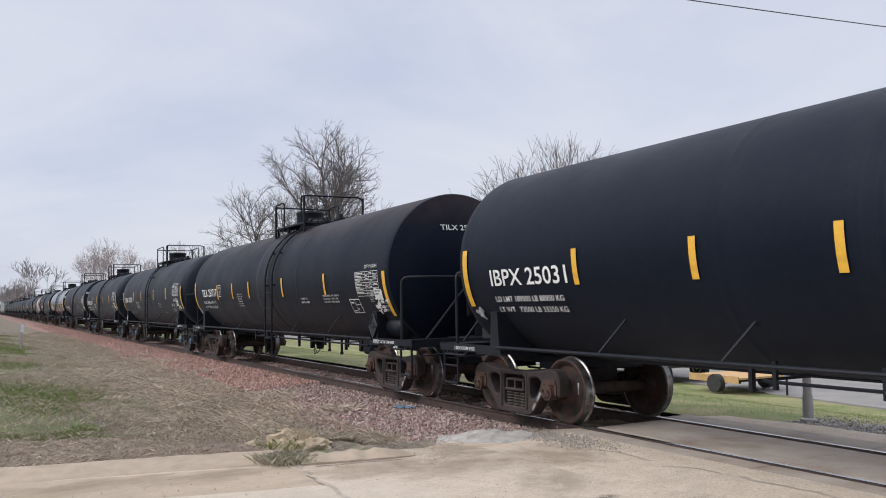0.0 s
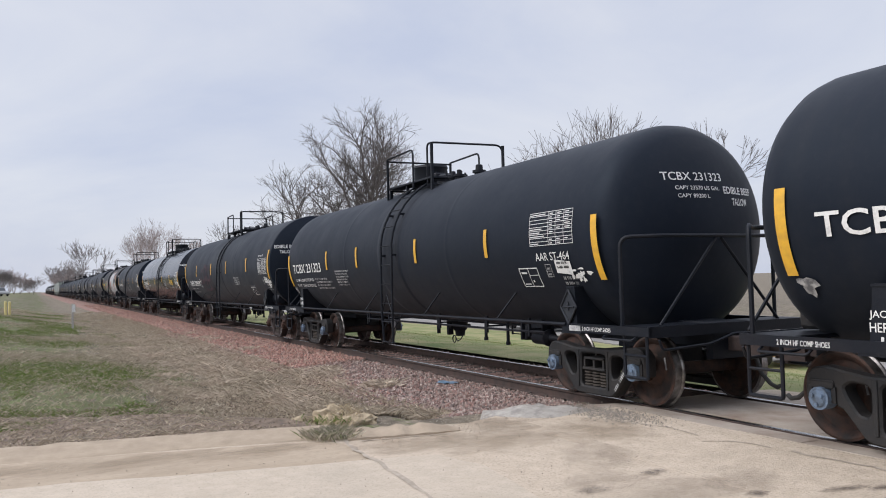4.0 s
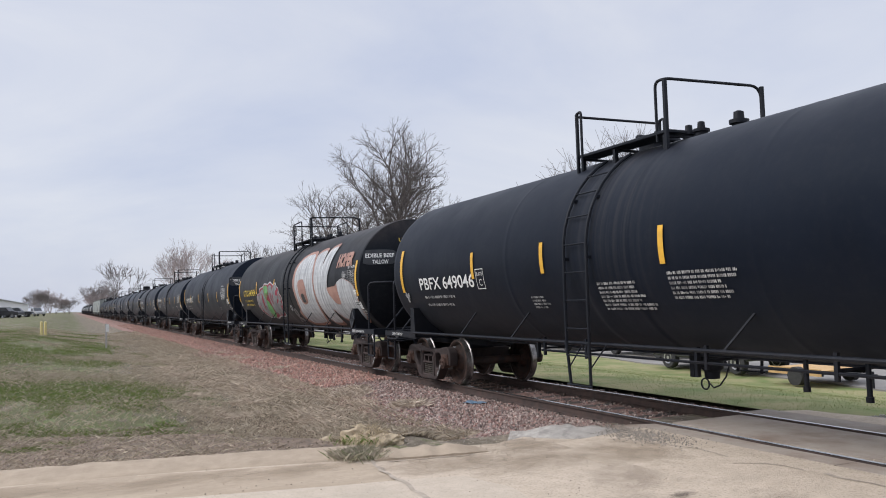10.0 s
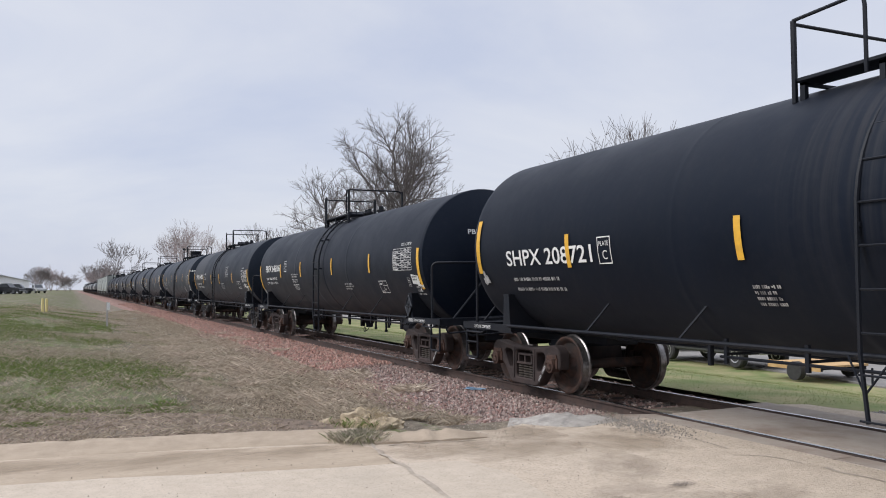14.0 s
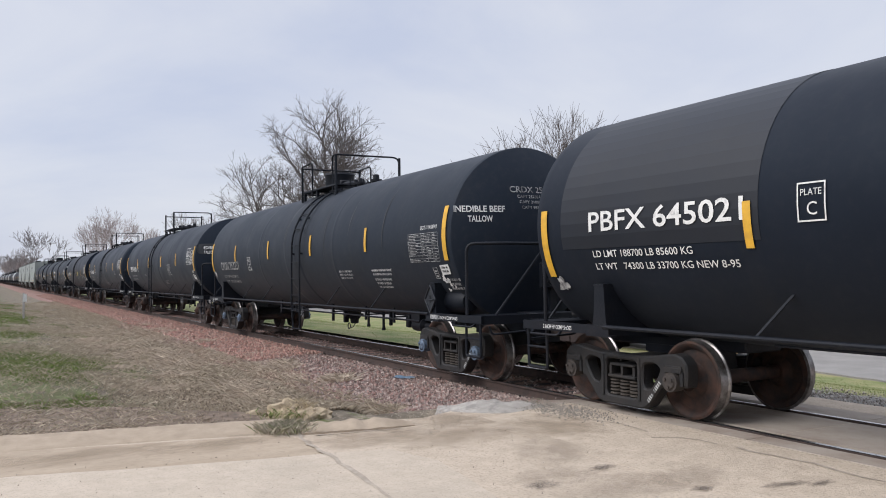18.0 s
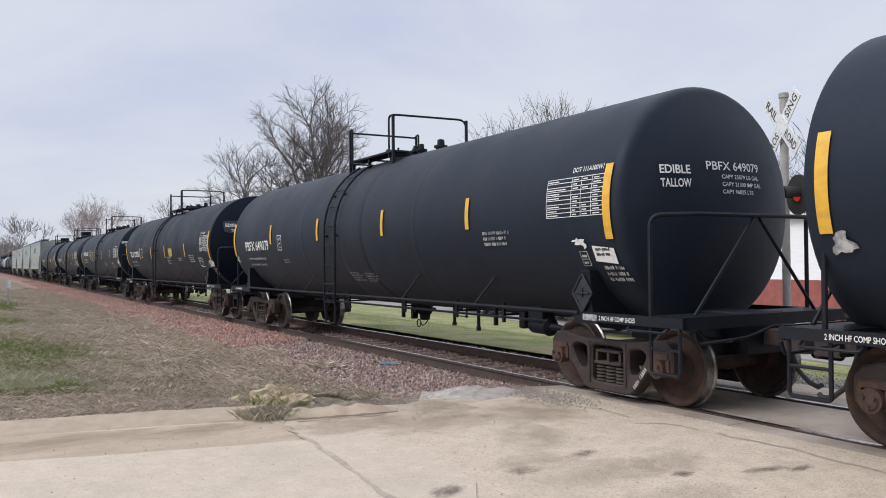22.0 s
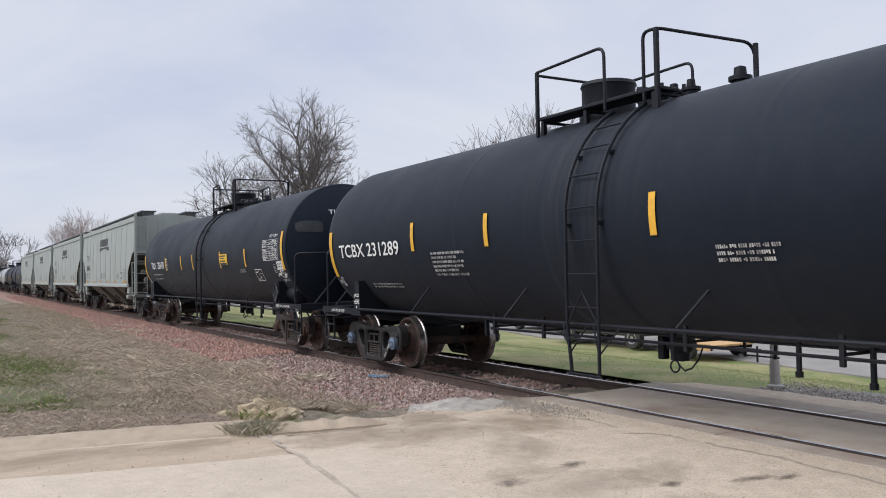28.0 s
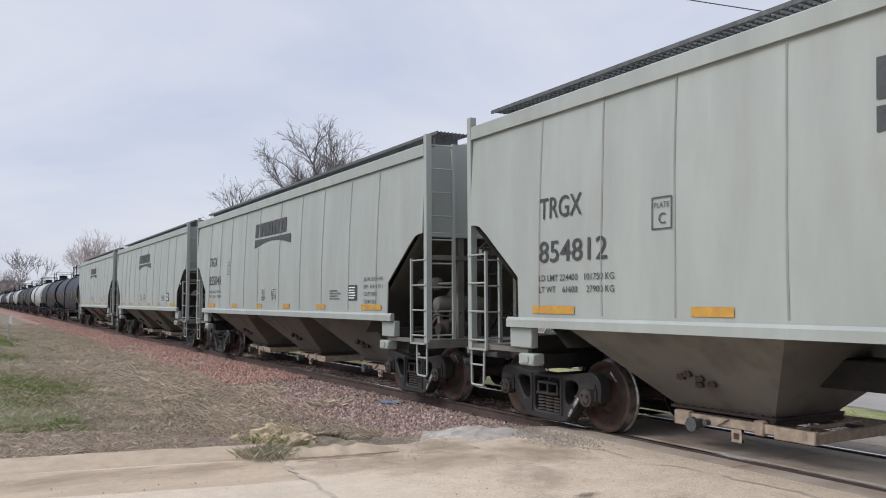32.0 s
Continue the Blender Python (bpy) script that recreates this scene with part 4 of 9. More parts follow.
    for k in range(count):
        shell_part("torn_sticker", blob_bm(0, 0, rnd.uniform(.02, .07), rnd.uniform(.012, .04), rnd, 12, .3), qx + rnd.gauss(0, spread), qz + rnd.gauss(0, spread * .6), M_WHITE, tank, "scrap of a torn white sticker", .024 + .0006 * k)
    shell_part("torn_sticker", blob_bm(.12, .1, .10, .10, rnd, 22, .3), -er + .02, spec["end_z"] - .18 + .05 * rnd.random() * .1, M_GREYMARK, tank, "torn grey sticker", .022)
    for x, z, w, rows, h in spec["notes"]:
        bm = bm_new()
        bars(bm, w, rows, h, h * .75, rnd)
        lo = min(v.co.y for v in bm.verts)
        for v in bm.verts:
            v.co.y -= lo
        shell_part("small_writing", bm, x, z, M_GREYMARK, tank)
    for x, z, h, line in spec["read"]:
        shell_part("lettering", text_bm(line, h, len(line) * h * .84, .006), x, z, M_WHITE, tank)
    if spec["box"]:
        bm = bm_new()
        for a in ((0, .52, 0, .016), (0, .52, .30, .316), (0, .016, 0, .316), (.504, .52, 0, .316), (.25, .262, 0, .3), (.27, .5, .19, .2), (.04, .2, .04, .06), (.05, .2, .22, .25), (.3, .34, .08, .12)):
            quad(bm, *a)
        shell_part("inspection_box", bm, spec["box"], spec["box_z"], M_WHITE, tank, "white stencilled box")
    # placard holder on the forward saddle: a diamond plate with a raised rim and its hasp
    bm = placard_bm()
    for v in bm.verts:
        v.co = (c["bog"] - .03 + v.co.x, -1.455, 1.33 + v.co.y)
    geo = bmesh.ops.extrude_face_region(bm, geom=bm.faces[:])
    bmesh.ops.translate(bm, verts=[g for g in geo["geom"] if isinstance(g, bmesh.types.BMVert)], vec=(0, .025, 0))
    corners = [(0, -.25), (.195, 0), (0, .25), (-.195, 0)]
    for (xa, za), (xb, zb) in zip(corners, corners[1:] + corners[:1]):
        rod(bm, (c["bog"] - .03 + xa * .95, -1.462, 1.33 + za * .95), (c["bog"] - .03 + xb * .95, -1.462, 1.33 + zb * .95), .014, 6)
    rod(bm, (c["bog"] - .16, -1.468, 1.33), (c["bog"] + .10, -1.468, 1.33), .010, 6)
    rod(bm, (c["bog"] - .03, -1.468, 1.28), (c["bog"] - .03, -1.468, 1.40), .010, 6)
    bmesh.ops.recalc_face_normals(bm, faces=bm.faces[:])
    part("placard_holder", bm, M_PLACARD, car, "dark diamond placard holder", smooth=False)
    # forward head: contents, number and capacity
    if spec["patch"]:
        bm = blob_bm(0, 0, *spec["patch"], rnd, 30, .035, 4.5)
        on_head(bm, hf, head, spec["contents_at"][0], spec["contents_at"][1] + .01, .008)
        for v in bm.verts:
            v.co.z -= ZC
        part("repaint_patch", bm, M_REPAINT, tank, "repainted grey patch", smooth=False)
    if spec["contents"]:
        for i, line in enumerate(spec["contents"]):
            w = len(line) * .061 + .02
            bm = on_head(text_bm(line, .102, w, .02), hf, head, spec["contents_at"][0] - w / 2, spec["contents_at"][1] - i * .16)
            for v in bm.verts:
                v.co.z -= ZC
            part("lettering", bm, M_WHITE, tank, "white stencilled contents", smooth=False)
    for line, h, y, z in spec["head_text"]:
        if line:
            bm = on_head(text_bm(line, h, len(line) * h * .80, .008), hf, head, y, z)
        else:
            bm = bm_new()
            bars(bm, .62, 4, .045, .05, rnd, .4)
            bm = on_head(bm, hf, head, y, z)
        for v in bm.verts:
            v.co.z -= ZC
        part("lettering", bm, ink, tank, smooth=False)
    # end sill legend
    for xl in (c["bog"] + .28, -c["bog"] - 1.14):
        bm = text_bm("2 INCH HF COMP SHOES", .055, .62, .010)
        for v in bm.verts:
            v.co = (xl + v.co.x, -1.466, 1.01 + v.co.y)
        part("lettering", bm, M_WHITE, car, "white legend on the sill", smooth=False)
    bm = bm_new()
    quad(bm, c["bog"] - .02, c["bog"] + .24, 1.0, 1.075)
    for v in bm.verts:
        v.co = (v.co.x, -1.464, v.co.y)
    part("sill_patch", bm, M_GREYMARK, car, "rubbed grey patch on the sill", smooth=False)
    if kind == "short":
        # bold legend with an arrow on the saddle
        for i, word in enumerate(("JACK", "HERE")):
            bm = text_bm(word, .085, .24, .01)
            for v in bm.verts:
                v.co = (-c["bog"] - .12 + v.co.x, -1.438, 1.29 - .11 * i + v.co.y)
            part("lettering", bm, M_WHITE, car, "white legend on the saddle", smooth=False)
        bm = bm_new()
        quad(bm, -c["bog"] - .015, -c["bog"] + .015, 1.08, 1.14)
        v = [bm.verts.new(p) for p in ((-c["bog"] - .04, 1.08, 0), (-c["bog"] + .04, 1.08, 0), (-c["bog"], 1.03, 0))]
        bm.faces.new(v[::-1])
        for v in bm.verts:
            v.co = (v.co.x, -1.438, v.co.y)
        part("arrow_mark", bm, M_WHITE, car, "white painted arrow", smooth=False)
    if spec["brake"]:
        # hand brake with wheel and gear box, air reservoir
        bm = bm_new()
        xw = c["half"] + .55
        box(bm, xw - .16, xw - .02, -.12, .35, 1.5, 1.95, bevel=.03)
        box(bm, xw - .12, xw - .06, .05, .18, 1.1, 1.5)
        part("hand_brake", bm, M_STEEL, car)
        bm = bm_new()
        ring = [(xw + .03, .12 + .27 * math.cos(a * math.tau / 20), 1.78 + .27 * math.sin(a * math.tau / 20)) for a in range(21)]
        tube(bm, ring, .018, 6)
        for a in range(5):
            t = a * math.tau / 5
            tube(bm, [(xw, .12, 1.78), (xw + .03, .12 + .26 * math.cos(t), 1.78 + .26 * math.sin(t))], .014, 5)
        rod(bm, (xw - .03, .12, 1.78), (xw + .03, .12, 1.78), .06, 10)
        part("brake_wheel", bm, M_STEEL, car)
        bm = bm_new()
        xa = c["bog"] + .25
        lathe(bm, [(xa - .42, .05), (xa - .40, .16), (xa - .33, .20), (xa + .33, .20), (xa + .40, .16), (xa + .42, .05)], 18, "x", None, (0, -1.05, 1.30))
        part("air_reservoir", bm, M_STEEL, car)
    else:
        bm = bm_new()
        box(bm, -c["pull"] + .7, -c["pull"] + 1.15, -.75, -.35, 1.12, 1.42, bevel=.04)
        rod(bm, (-c["pull"] + .9, -.55, 1.4), (-c["pull"] + .9, -.55, 1.56), .10, 12)
        rod(bm, (-c["pull"] + 1.0, -.35, 1.3), (-c["pull"] + 1.0, .1, 1.3), .09, 10)
        part("control_valve", bm, M_BOGIE_BLACK, car)
    return car


# ---- covered hopper cars ----
H_BOG, H_PULL, H_END, H_SIDE = 6.68, 8.76, 7.82, 7.90
SEAMS = (-6.15, -4.92, -3.75, -2.36, -1.12, .58, 2.06, 3.41, 4.86, 6.15)      # welds between the side sheets


def hopper_side(z):
    """Half width of the body at height z: slightly bowed sides."""
    t = (z - 1.42) / (4.2 - 1.42)
    return 1.60 - .10 * t * t


HOPPER_PARTS = []
HOPPER_RUNGS = {}      # rungs by the ladder mesh that they sit on


def build_hopper_parts():
    out = HOPPER_PARTS
    # body sides with the cut corners, and ends
    for ys in (-1, 1):
        bm = bm_new()
        half_lo = [(6.64, 2.05), (6.75, 2.14), (7.36, 2.62), (7.46, 2.70), (7.64, 2.82), (7.76, 2.85), (H_SIDE, 2.86)]
        edge_lo = [(-x, z) for x, z in half_lo[::-1]] + [(-6.62, 1.42), (6.62, 1.42)] + half_lo
        xs = sorted({*[x for x, z in edge_lo], *SEAMS})

        def low(x):
            for (x0, z0), (x1, z1) in zip(edge_lo, edge_lo[1:]):
                if x0 <= x <= x1:
                    return z0 + (z1 - z0) * (x - x0) / (x1 - x0)
            return 1.42
        cols = []
        for x in xs:
            lo = low(x)
            cols.append([bm.verts.new((x, ys * hopper_side(lo + (4.22 - lo) * k / 5), lo + (4.22 - lo) * k / 5)) for k in range(6)])
        for a, b in zip(cols, cols[1:]):
            for k in range(5):
                bm.faces.new((a[k], b[k], b[k + 1], a[k + 1]))
        bmesh.ops.recalc_face_normals(bm, faces=bm.faces[:])
        geo = bmesh.ops.solidify(bm, geom=bm.faces[:], thickness=.02)
        out.append(("side_sheet", mesh_of("side_sheet", bm, M_HOPPER), "pale grey steel side"))
        # welded seams
        for i, x in enumerate(SEAMS):
            bm = bm_new()
            pts = [(x + .004 * math.sin(i * 3 + k), ys * (hopper_side(1.55 + 2.60 * k / 8) + .004), 1.55 + 2.60 * k / 8) for k in range(9)]
            vs = [(bm.verts.new((p[0] - .014, p[1], p[2])), bm.verts.new((p[0], p[1] + ys * .012, p[2])), bm.verts.new((p[0] + .014, p[1], p[2]))) for p in pts]
            for a, b in zip(vs, vs[1:]):
                bm.faces.new((a[0], a[1], b[1], b[0]))
                bm.faces.new((a[1], a[2], b[2], b[1]))
            out.append(("seam", mesh_of("seam", bm, M_SEAM), ""))
        # side sill and top chord
        bm = bm_new()
        prism(bm, [(ys * 1.57, 1.37), (ys * 1.65, 1.37), (ys * 1.65, 1.47), (ys * 1.62, 1.505), (ys * 1.57, 1.505)], -6.85, 6.85, axis="x")
        out.append(("side_sill", mesh_of("side_sill", bm, M_HOPPER), ""))
        bm = bm_new()
        prism(bm, [(ys * 1.47, 4.17), (ys * 1.55, 4.17), (ys * 1.55, 4.36), (ys * 1.47, 4.40)], -H_SIDE, H_SIDE, axis="x")
        out.append(("top_chord", mesh_of("top_chord", bm, M_HOPPER), ""))
        # running board of open grating, on brackets
        bm = bm_new()
        y0, y1 = sorted((ys * .62, ys * 1.22))
        for y in (y0, y1):
            box(bm, -H_END, H_END, y - .012, y + .012, 4.59, 4.64)
        for i in range(9):
            y = y0 + (y1 - y0) * i / 8
            box(bm, -H_END, H_END, y - .004, y + .004, 4.61, 4.64)
        n = 150
        for i in range(n):
            x = -H_END + 2 * H_END * (i + .5) / n
            box(bm, x - .006, x + .006, y0, y1, 4.605, 4.635)
        out.append(("running_board", mesh_of("running_board", bm, M_GALV, smooth=False), "galvanised open grating"))
        for i in range(12):
            bm = bm_new()
            x = -H_END + .3 + (2 * H_END - .6) * i / 11
            prism(bm, [(ys * .66, 4.44), (ys * 1.12, 4.38), (ys * 1.12, 4.58), (ys * .66, 4.58)], x - .03, x + .03, axis="x")
            out.append(("board_bracket", mesh_of("board_bracket", bm, M_GALV), ""))
    bm = bm_new()
    prism(bm, [(-1.50, 4.30), (1.50, 4.30), (1.1, 4.40), (.5, 4.47), (-.5, 4.47), (-1.1, 4.40)], -H_END, H_END, axis="x")
    out.append(("roof", mesh_of("roof", bm, M_HOPPER), ""))
    for x in (-6.4, -3.2, 0, 3.2, 6.4):
        bm = bm_new()
        box(bm, x - .95, x + .95, -.36, .36, 4.46, 4.60, bevel=.03)
        out.append(("roof_hatch", mesh_of("roof_hatch", bm, M_HOPPER), ""))
    for s in (-1, 1):
        # end sheet above, slope sheet below it
        bm = bm_new()
        box(bm, s * H_END - .02, s * H_END + .02, -1.48, 1.48, 2.84, 4.34)
        for y in (-.5, .5):
            box(bm, s * (H_END + .02), s * (H_END + .07), y - .04, y + .04, 2.84, 4.28)
        box(bm, s * (H_END - .01), s * (H_END + .09), -1.49, 1.49, 2.80, 2.88, bevel=.01)
        out.append(("end_sheet", mesh_of("end_sheet", bm, M_HOPPER), ""))
        bm = bm_new()
        v = [bm.verts.new(p) for p in ((s * 7.84, -1.565, 2.875), (s * 7.84, 1.565, 2.875), (s * 5.62, 1.565, 1.13), (s * 5.62, -1.565, 1.13))]
        bm.faces.new(v)
        bmesh.ops.solidify(bm, geom=bm.faces[:], thickness=.02)
        out.append(("slope_sheet", mesh_of("slope_sheet", bm, M_HOPPER_DIRTY_SHADED), "grimy shade-darkened sloping end sheet"))
        # frame that holds the end up over the platform
        bm = bm_new()
        for y in (-.78, .78):
            box(bm, s * (H_END - .06), s * (H_END + .02), y - .06, y + .06, 1.08, 2.84)
            prism(bm, [(s * (H_END - .04), 1.95), (s * (H_END - .04), 2.12), (s * 6.55, 1.22), (s * 6.55, 1.08)], y - .03, y + .03, axis="y")
        box(bm, s * (H_END - .05), s * (H_END + .03), -1.45, 1.45, 2.42, 2.50)
        out.append(("end_frame", mesh_of("end_frame", bm, M_HOPPER_DIRTY_SHADED), "grimy shade-darkened end frame"))
        for y, z in ((-1.2, 1.16), (-.95, 1.22), (.3, 1.18), (1.15, 1.2)):
            bm = bm_new()
            tube(bm, bend([(s * 6.75, y, z), (s * 7.2, y * .96, z + .03), (s * 7.45, y * .9, z + .32), (s * (H_END + .05), y * .85, z + .30)], .08), .016, 6)
            out.append(("brake_pipe", mesh_of("brake_pipe", bm, M_BOGIE_BLACK), "thin dark brake pipe"))
        # corner posts with rungs: tall ladder on the end, short one on the side
        for ys in (-1, 1):
            bm = bm_new()
            xe = s * (H_END + .14)
            box(bm, xe - .05, xe + .05, ys * 1.50 - .05, ys * 1.50 + .05, 1.02, 4.52 if ys < 0 else 2.85)
            if ys < 0:
                box(bm, xe - .025, xe + .025, -1.0 - .025, -1.0 + .025, 1.02, 4.40)
            top = 9 if ys < 0 else 4
            if ys > 0:
                box(bm, xe - .025, xe + .025, 1.0 - .025, 1.0 + .025, 1.02, 2.6)
            me = mesh_of("end_ladder", bm, M_HOPPER)
            out.append(("end_ladder", me, ""))
            HOPPER_RUNGS[me] = [((xe, ys * 1.25, 1.15 + .40 * k), 90) for k in range(top)]
            bm = bm_new()
            xs_ = s * (H_END - .33)
            box(bm, xs_ - .02, xs_ + .02, ys * 1.56 - .02, ys * 1.56 + .02, 1.0, 2.45)
            box(bm, *sorted((xs_, xe)), ys * 1.56 - .012, ys * 1.56 + .012, 1.0, 1.03)
            # step
            tube(bm, bend([(xe, ys * 1.52, 1.0), (xe, ys * 1.52, .48), (xs_ + s * .14, ys * 1.52, .48), (xs_ + s * .12, ys * 1.52, 1.0)], .05), .018)
            tube(bm, [(xe, ys * 1.52, .78), (xs_ + s * .13, ys * 1.52, .78)], .015)
            me = mesh_of("side_ladder", bm, M_HOPPER)
            out.append(("side_ladder", me, ""))
            HOPPER_RUNGS[me] = [(((xs_ + xe) / 2, ys * 1.56, 1.15 + .42 * k), 0) for k in range(4)]
        # end platform and sill
        bm = bm_new()
        box(bm, s * (H_END - 1.2), s * (H_PULL - .45), -.36, .36, .76, 1.08, bevel=.02)
        box(bm, s * (H_END + .16), s * (H_END + .22), -1.55, 1.55, .94, 1.04)
        box(bm, s * (H_END - .25), s * (H_END + .20), -1.50, 1.50, 1.04, 1.08)
        for ys in (-1, 1):
            box(bm, s * 6.5, s * (H_END + .16), ys * 1.50 - .03, ys * 1.50 + .03, 1.02, 1.09)
        out.append(("end_platform", mesh_of("end_platform", bm, M_HOPPER_DIRTY_SHADED), ""))
        # jacking pads: a pale bracket under the side sill and a boxed pad below it
        for ys in (-1, 1):
            bm = bm_new()
            box(bm, s * 6.36, s * 6.86, ys * 1.52 - .06, ys * 1.52 + .06, 1.09, 1.37, bevel=.015)
            out.append(("jacking_bracket", mesh_of("jacking_bracket", bm, M_HOPPER), ""))
            bm = bm_new()
            box(bm, s * 6.30, s * 6.64, ys * 1.50 - .10, ys * 1.50 + .10, .86, 1.02, bevel=.02)
            box(bm, s * 6.40, s * 6.54, ys * 1.61 - .004, ys * 1.61 + .004, .90, .98)
            out.append(("jacking_pad", mesh_of("jacking_pad", bm, M_HOPPER), ""))
        # body bolster, coloured black to imitate the shadow under the car
        bm = bm_new()
        box(bm, s * (H_BOG - .22), s * (H_BOG + .22), -1.3, 1.3, .80, 1.0)
        box(bm, s * (H_BOG - .14), s * (H_BOG + .14), -1.45, 1.45, 1.0, 1.25)
        out.append(("body_bolster", mesh_of("body_bolster", bm, M_BOGIE_BLACK), ""))
    # centre sill through the bays, its black imitating the shadow under the car
    bm = bm_new()
    box(bm, -7.2, 7.2, -.25, .25, .80, 1.12, bevel=.02)
    out.append(("centre_sill", mesh_of("centre_sill", bm, M_BOGIE_BLACK), ""))
    # three bays, each with a discharge gate
    for xc in (-4.08, .10, 4.12):
        bm = bm_new()
        a = [bm.verts.new(p) for p in ((xc - 1.66, -1.57, 1.44), (xc + 1.66, -1.57, 1.44), (xc + 1.66, 1.57, 1.44), (xc - 1.66, 1.57, 1.44))]
        b = [bm.verts.new(p) for p in ((xc - .70, -.53, .45), (xc + .70, -.53, .45), (xc + .70, .53, .45), (xc - .70, .53, .45))]
        for i in range(4):
            j = (i + 1) % 4
            bm.faces.new((a[i], b[i], b[j], a[j]))
        bm.faces.new(b)
        bm.faces.new(a[::-1])
        bmesh.ops.recalc_face_normals(bm, faces=bm.faces[:])
        out.append(("hopper_bay", mesh_of("hopper_bay", bm, M_HOPPER_DIRTY_SHADED, smooth=False), "grimy shade-darkened grey hopper bay"))
        # riveted flange, slide plate and its rack pinion shaft
        bm = bm_new()
        box(bm, xc - .76, xc + .76, -.59, .59, .425, .46, bevel=.006)
        for k in range(11):
            x = xc - .70 + .14 * k
            for y in (-.57, .57):
                rod(bm, (x, y, .455), (x, y, .475), .014, 6)
        out.append(("bay_flange", mesh_of("bay_flange", bm, M_BOGIE), "dark riveted flange"))
        bm = bm_new()
        box(bm, xc - .60, xc + .72, -.56, .56, .37, .40, bevel=.006)
        box(bm, xc + .66, xc + .74, -.60, .60, .36, .425, bevel=.01)
        rod(bm, (xc - .20, -.76, .30), (xc - .20, .76, .30), .035, 10)
        for y in (-.30, .30):
            box(bm, xc - .30, xc + 1.20, y - .02, y + .02, .33, .37)
        out.append(("discharge_gate", mesh_of("discharge_gate", bm, M_BOGIE), "dark steel discharge gate"))
        for ys in (-1, 1):
            bm = bm_new()
            y = ys * .66
            box(bm, xc - .60, xc + 1.30, y - .022, y + .022, .30, .40, bevel=.006)
            box(bm, xc - .60, xc - .36, y - .045, y + .045, .25, .42, bevel=.012)
            box(bm, xc + .80, xc + 1.30, y - .040, y + .040, .26, .40, bevel=.012)
            prism(bm, [(xc - .05, .40), (xc + .22, .40), (xc + .05, .30), (xc - .05, .30)], *sorted((y + ys * .02, y + ys * .05)))
            box(bm, xc + 1.10, xc + 1.20, y + ys * .040 - .006, y + ys * .040 + .006, .31, .36)
            for (x0, x1, z0, z1) in ((xc + .26, xc + .40, .16, .19), (xc + .26, xc + .40, .26, .30), (xc + .26, xc + .29, .16, .30), (xc + .37, xc + .40, .16, .30)):
                box(bm, x0, x1, y + ys * .03 - .02, y + ys * .03 + .02, z0, z1)
            box(bm, xc + .56, xc + .68, y - .05, y + .05, .27, .43, bevel=.014)
            out.append(("gate_rail", mesh_of("gate_rail", bm, M_GATE), "tan steel gate rail"))
            bm = bm_new()
            rod(bm, (xc - .20, y + ys * .02, .30), (xc - .20, y + ys * .16, .30), .060, 10)
            rod(bm, (xc - .20, y + ys * .13, .30), (xc - .20, y + ys * .19, .30), .085, 8)
            rod(bm, (xc - .06, y + ys * .02, .33), (xc - .06, y + ys * .12, .33), .035, 8)
            out.append(("capstan", mesh_of("capstan", bm, M_GALV), "worn steel capstan"))
        bm = bm_new()
        box(bm, xc + 1.24, xc + 1.30, -.64, .64, .27, .38, bevel=.008)
        rod(bm, (xc + .95, -.62, .36), (xc + .95, .62, .36), .028, 8)
        out.append(("gate_crossbar", mesh_of("gate_crossbar", bm, M_GATE), "tan steel crossbar"))
        # latch fittings on the bay's lower side
        bm = bm_new()
        for dx, dz in ((-.22, .86), (-.08, .90), (.06, .86), (.18, .80), (-.02, .78)):
            y = -1.57 + (1.44 - dz) * 1.05
            rod(bm, (xc + dx, y + .03, dz), (xc + dx + .06, y - .07, dz - .01), .034, 8)
            box(bm, xc + dx - .05, xc + dx + .05, y - .03, y + .03, dz - .04, dz + .02, bevel=.008)
        out.append(("latch", mesh_of("latch", bm, M_BOGIE), ""))
    # hand brake on the forward end, reservoir behind it
    bm = bm_new()
    xw = H_END + .26
    box(bm, xw - .12, xw, -.55, -.15, 2.2, 2.65, bevel=.03)
    ring = [(xw + .06, -.35 + .28 * math.cos(a * math.tau / 20), 2.45 + .28 * math.sin(a * math.tau / 20)) for a in range(21)]
    tube(bm, ring, .02, 6)
    for a in range(6):
        t = a * math.tau / 6
        tube(bm, [(xw + .02, -.35, 2.45), (xw + .06, -.35 + .27 * math.cos(t), 2.45 + .27 * math.sin(t))], .016, 5)
    box(bm, xw - .06, xw - .02, -.38, -.32, 1.1, 2.2)
    out.append(("hand_brake", mesh_of("hand_brake", bm, M_BOGIE_BLACK), ""))
    bm = bm_new()
    lathe(bm, [(-.52, .04), (-.48, .12), (-.40, .155), (.40, .155), (.48, .12), (.52, .04)], 18, "y", None, (H_END - .42, -.55, 1.66))
    for y in (-.95, -.15):
        box(bm, H_END - .46, H_END - .38, y - .03, y + .03, 1.08, 1.5)
    out.append(("air_reservoir", mesh_of("air_reservoir", bm, M_HOPPER_DIRTY_SHADED), "grimy shade-darkened air reservoir"))
    bm = bm_new()
    box(bm, H_END - .34, H_END - .06, -1.02, -.62, 1.12, 1.40, bevel=.04)
    rod(bm, (H_END - .2, -1.12, 1.24), (H_END - .2, -1.02, 1.24), .10, 12)
    rod(bm, (H_END - .2, -.8, 1.40), (H_END - .2, -.8, 1.52), .08, 12)
    rod(bm, (H_END - .2, -.62, 1.26), (H_END - .2, -.45, 1.26), .09, 12)
    out.append(("control_valve", mesh_of("control_valve", bm, M_BOGIE), "dark cast control valve"))
    bm = bm_new()
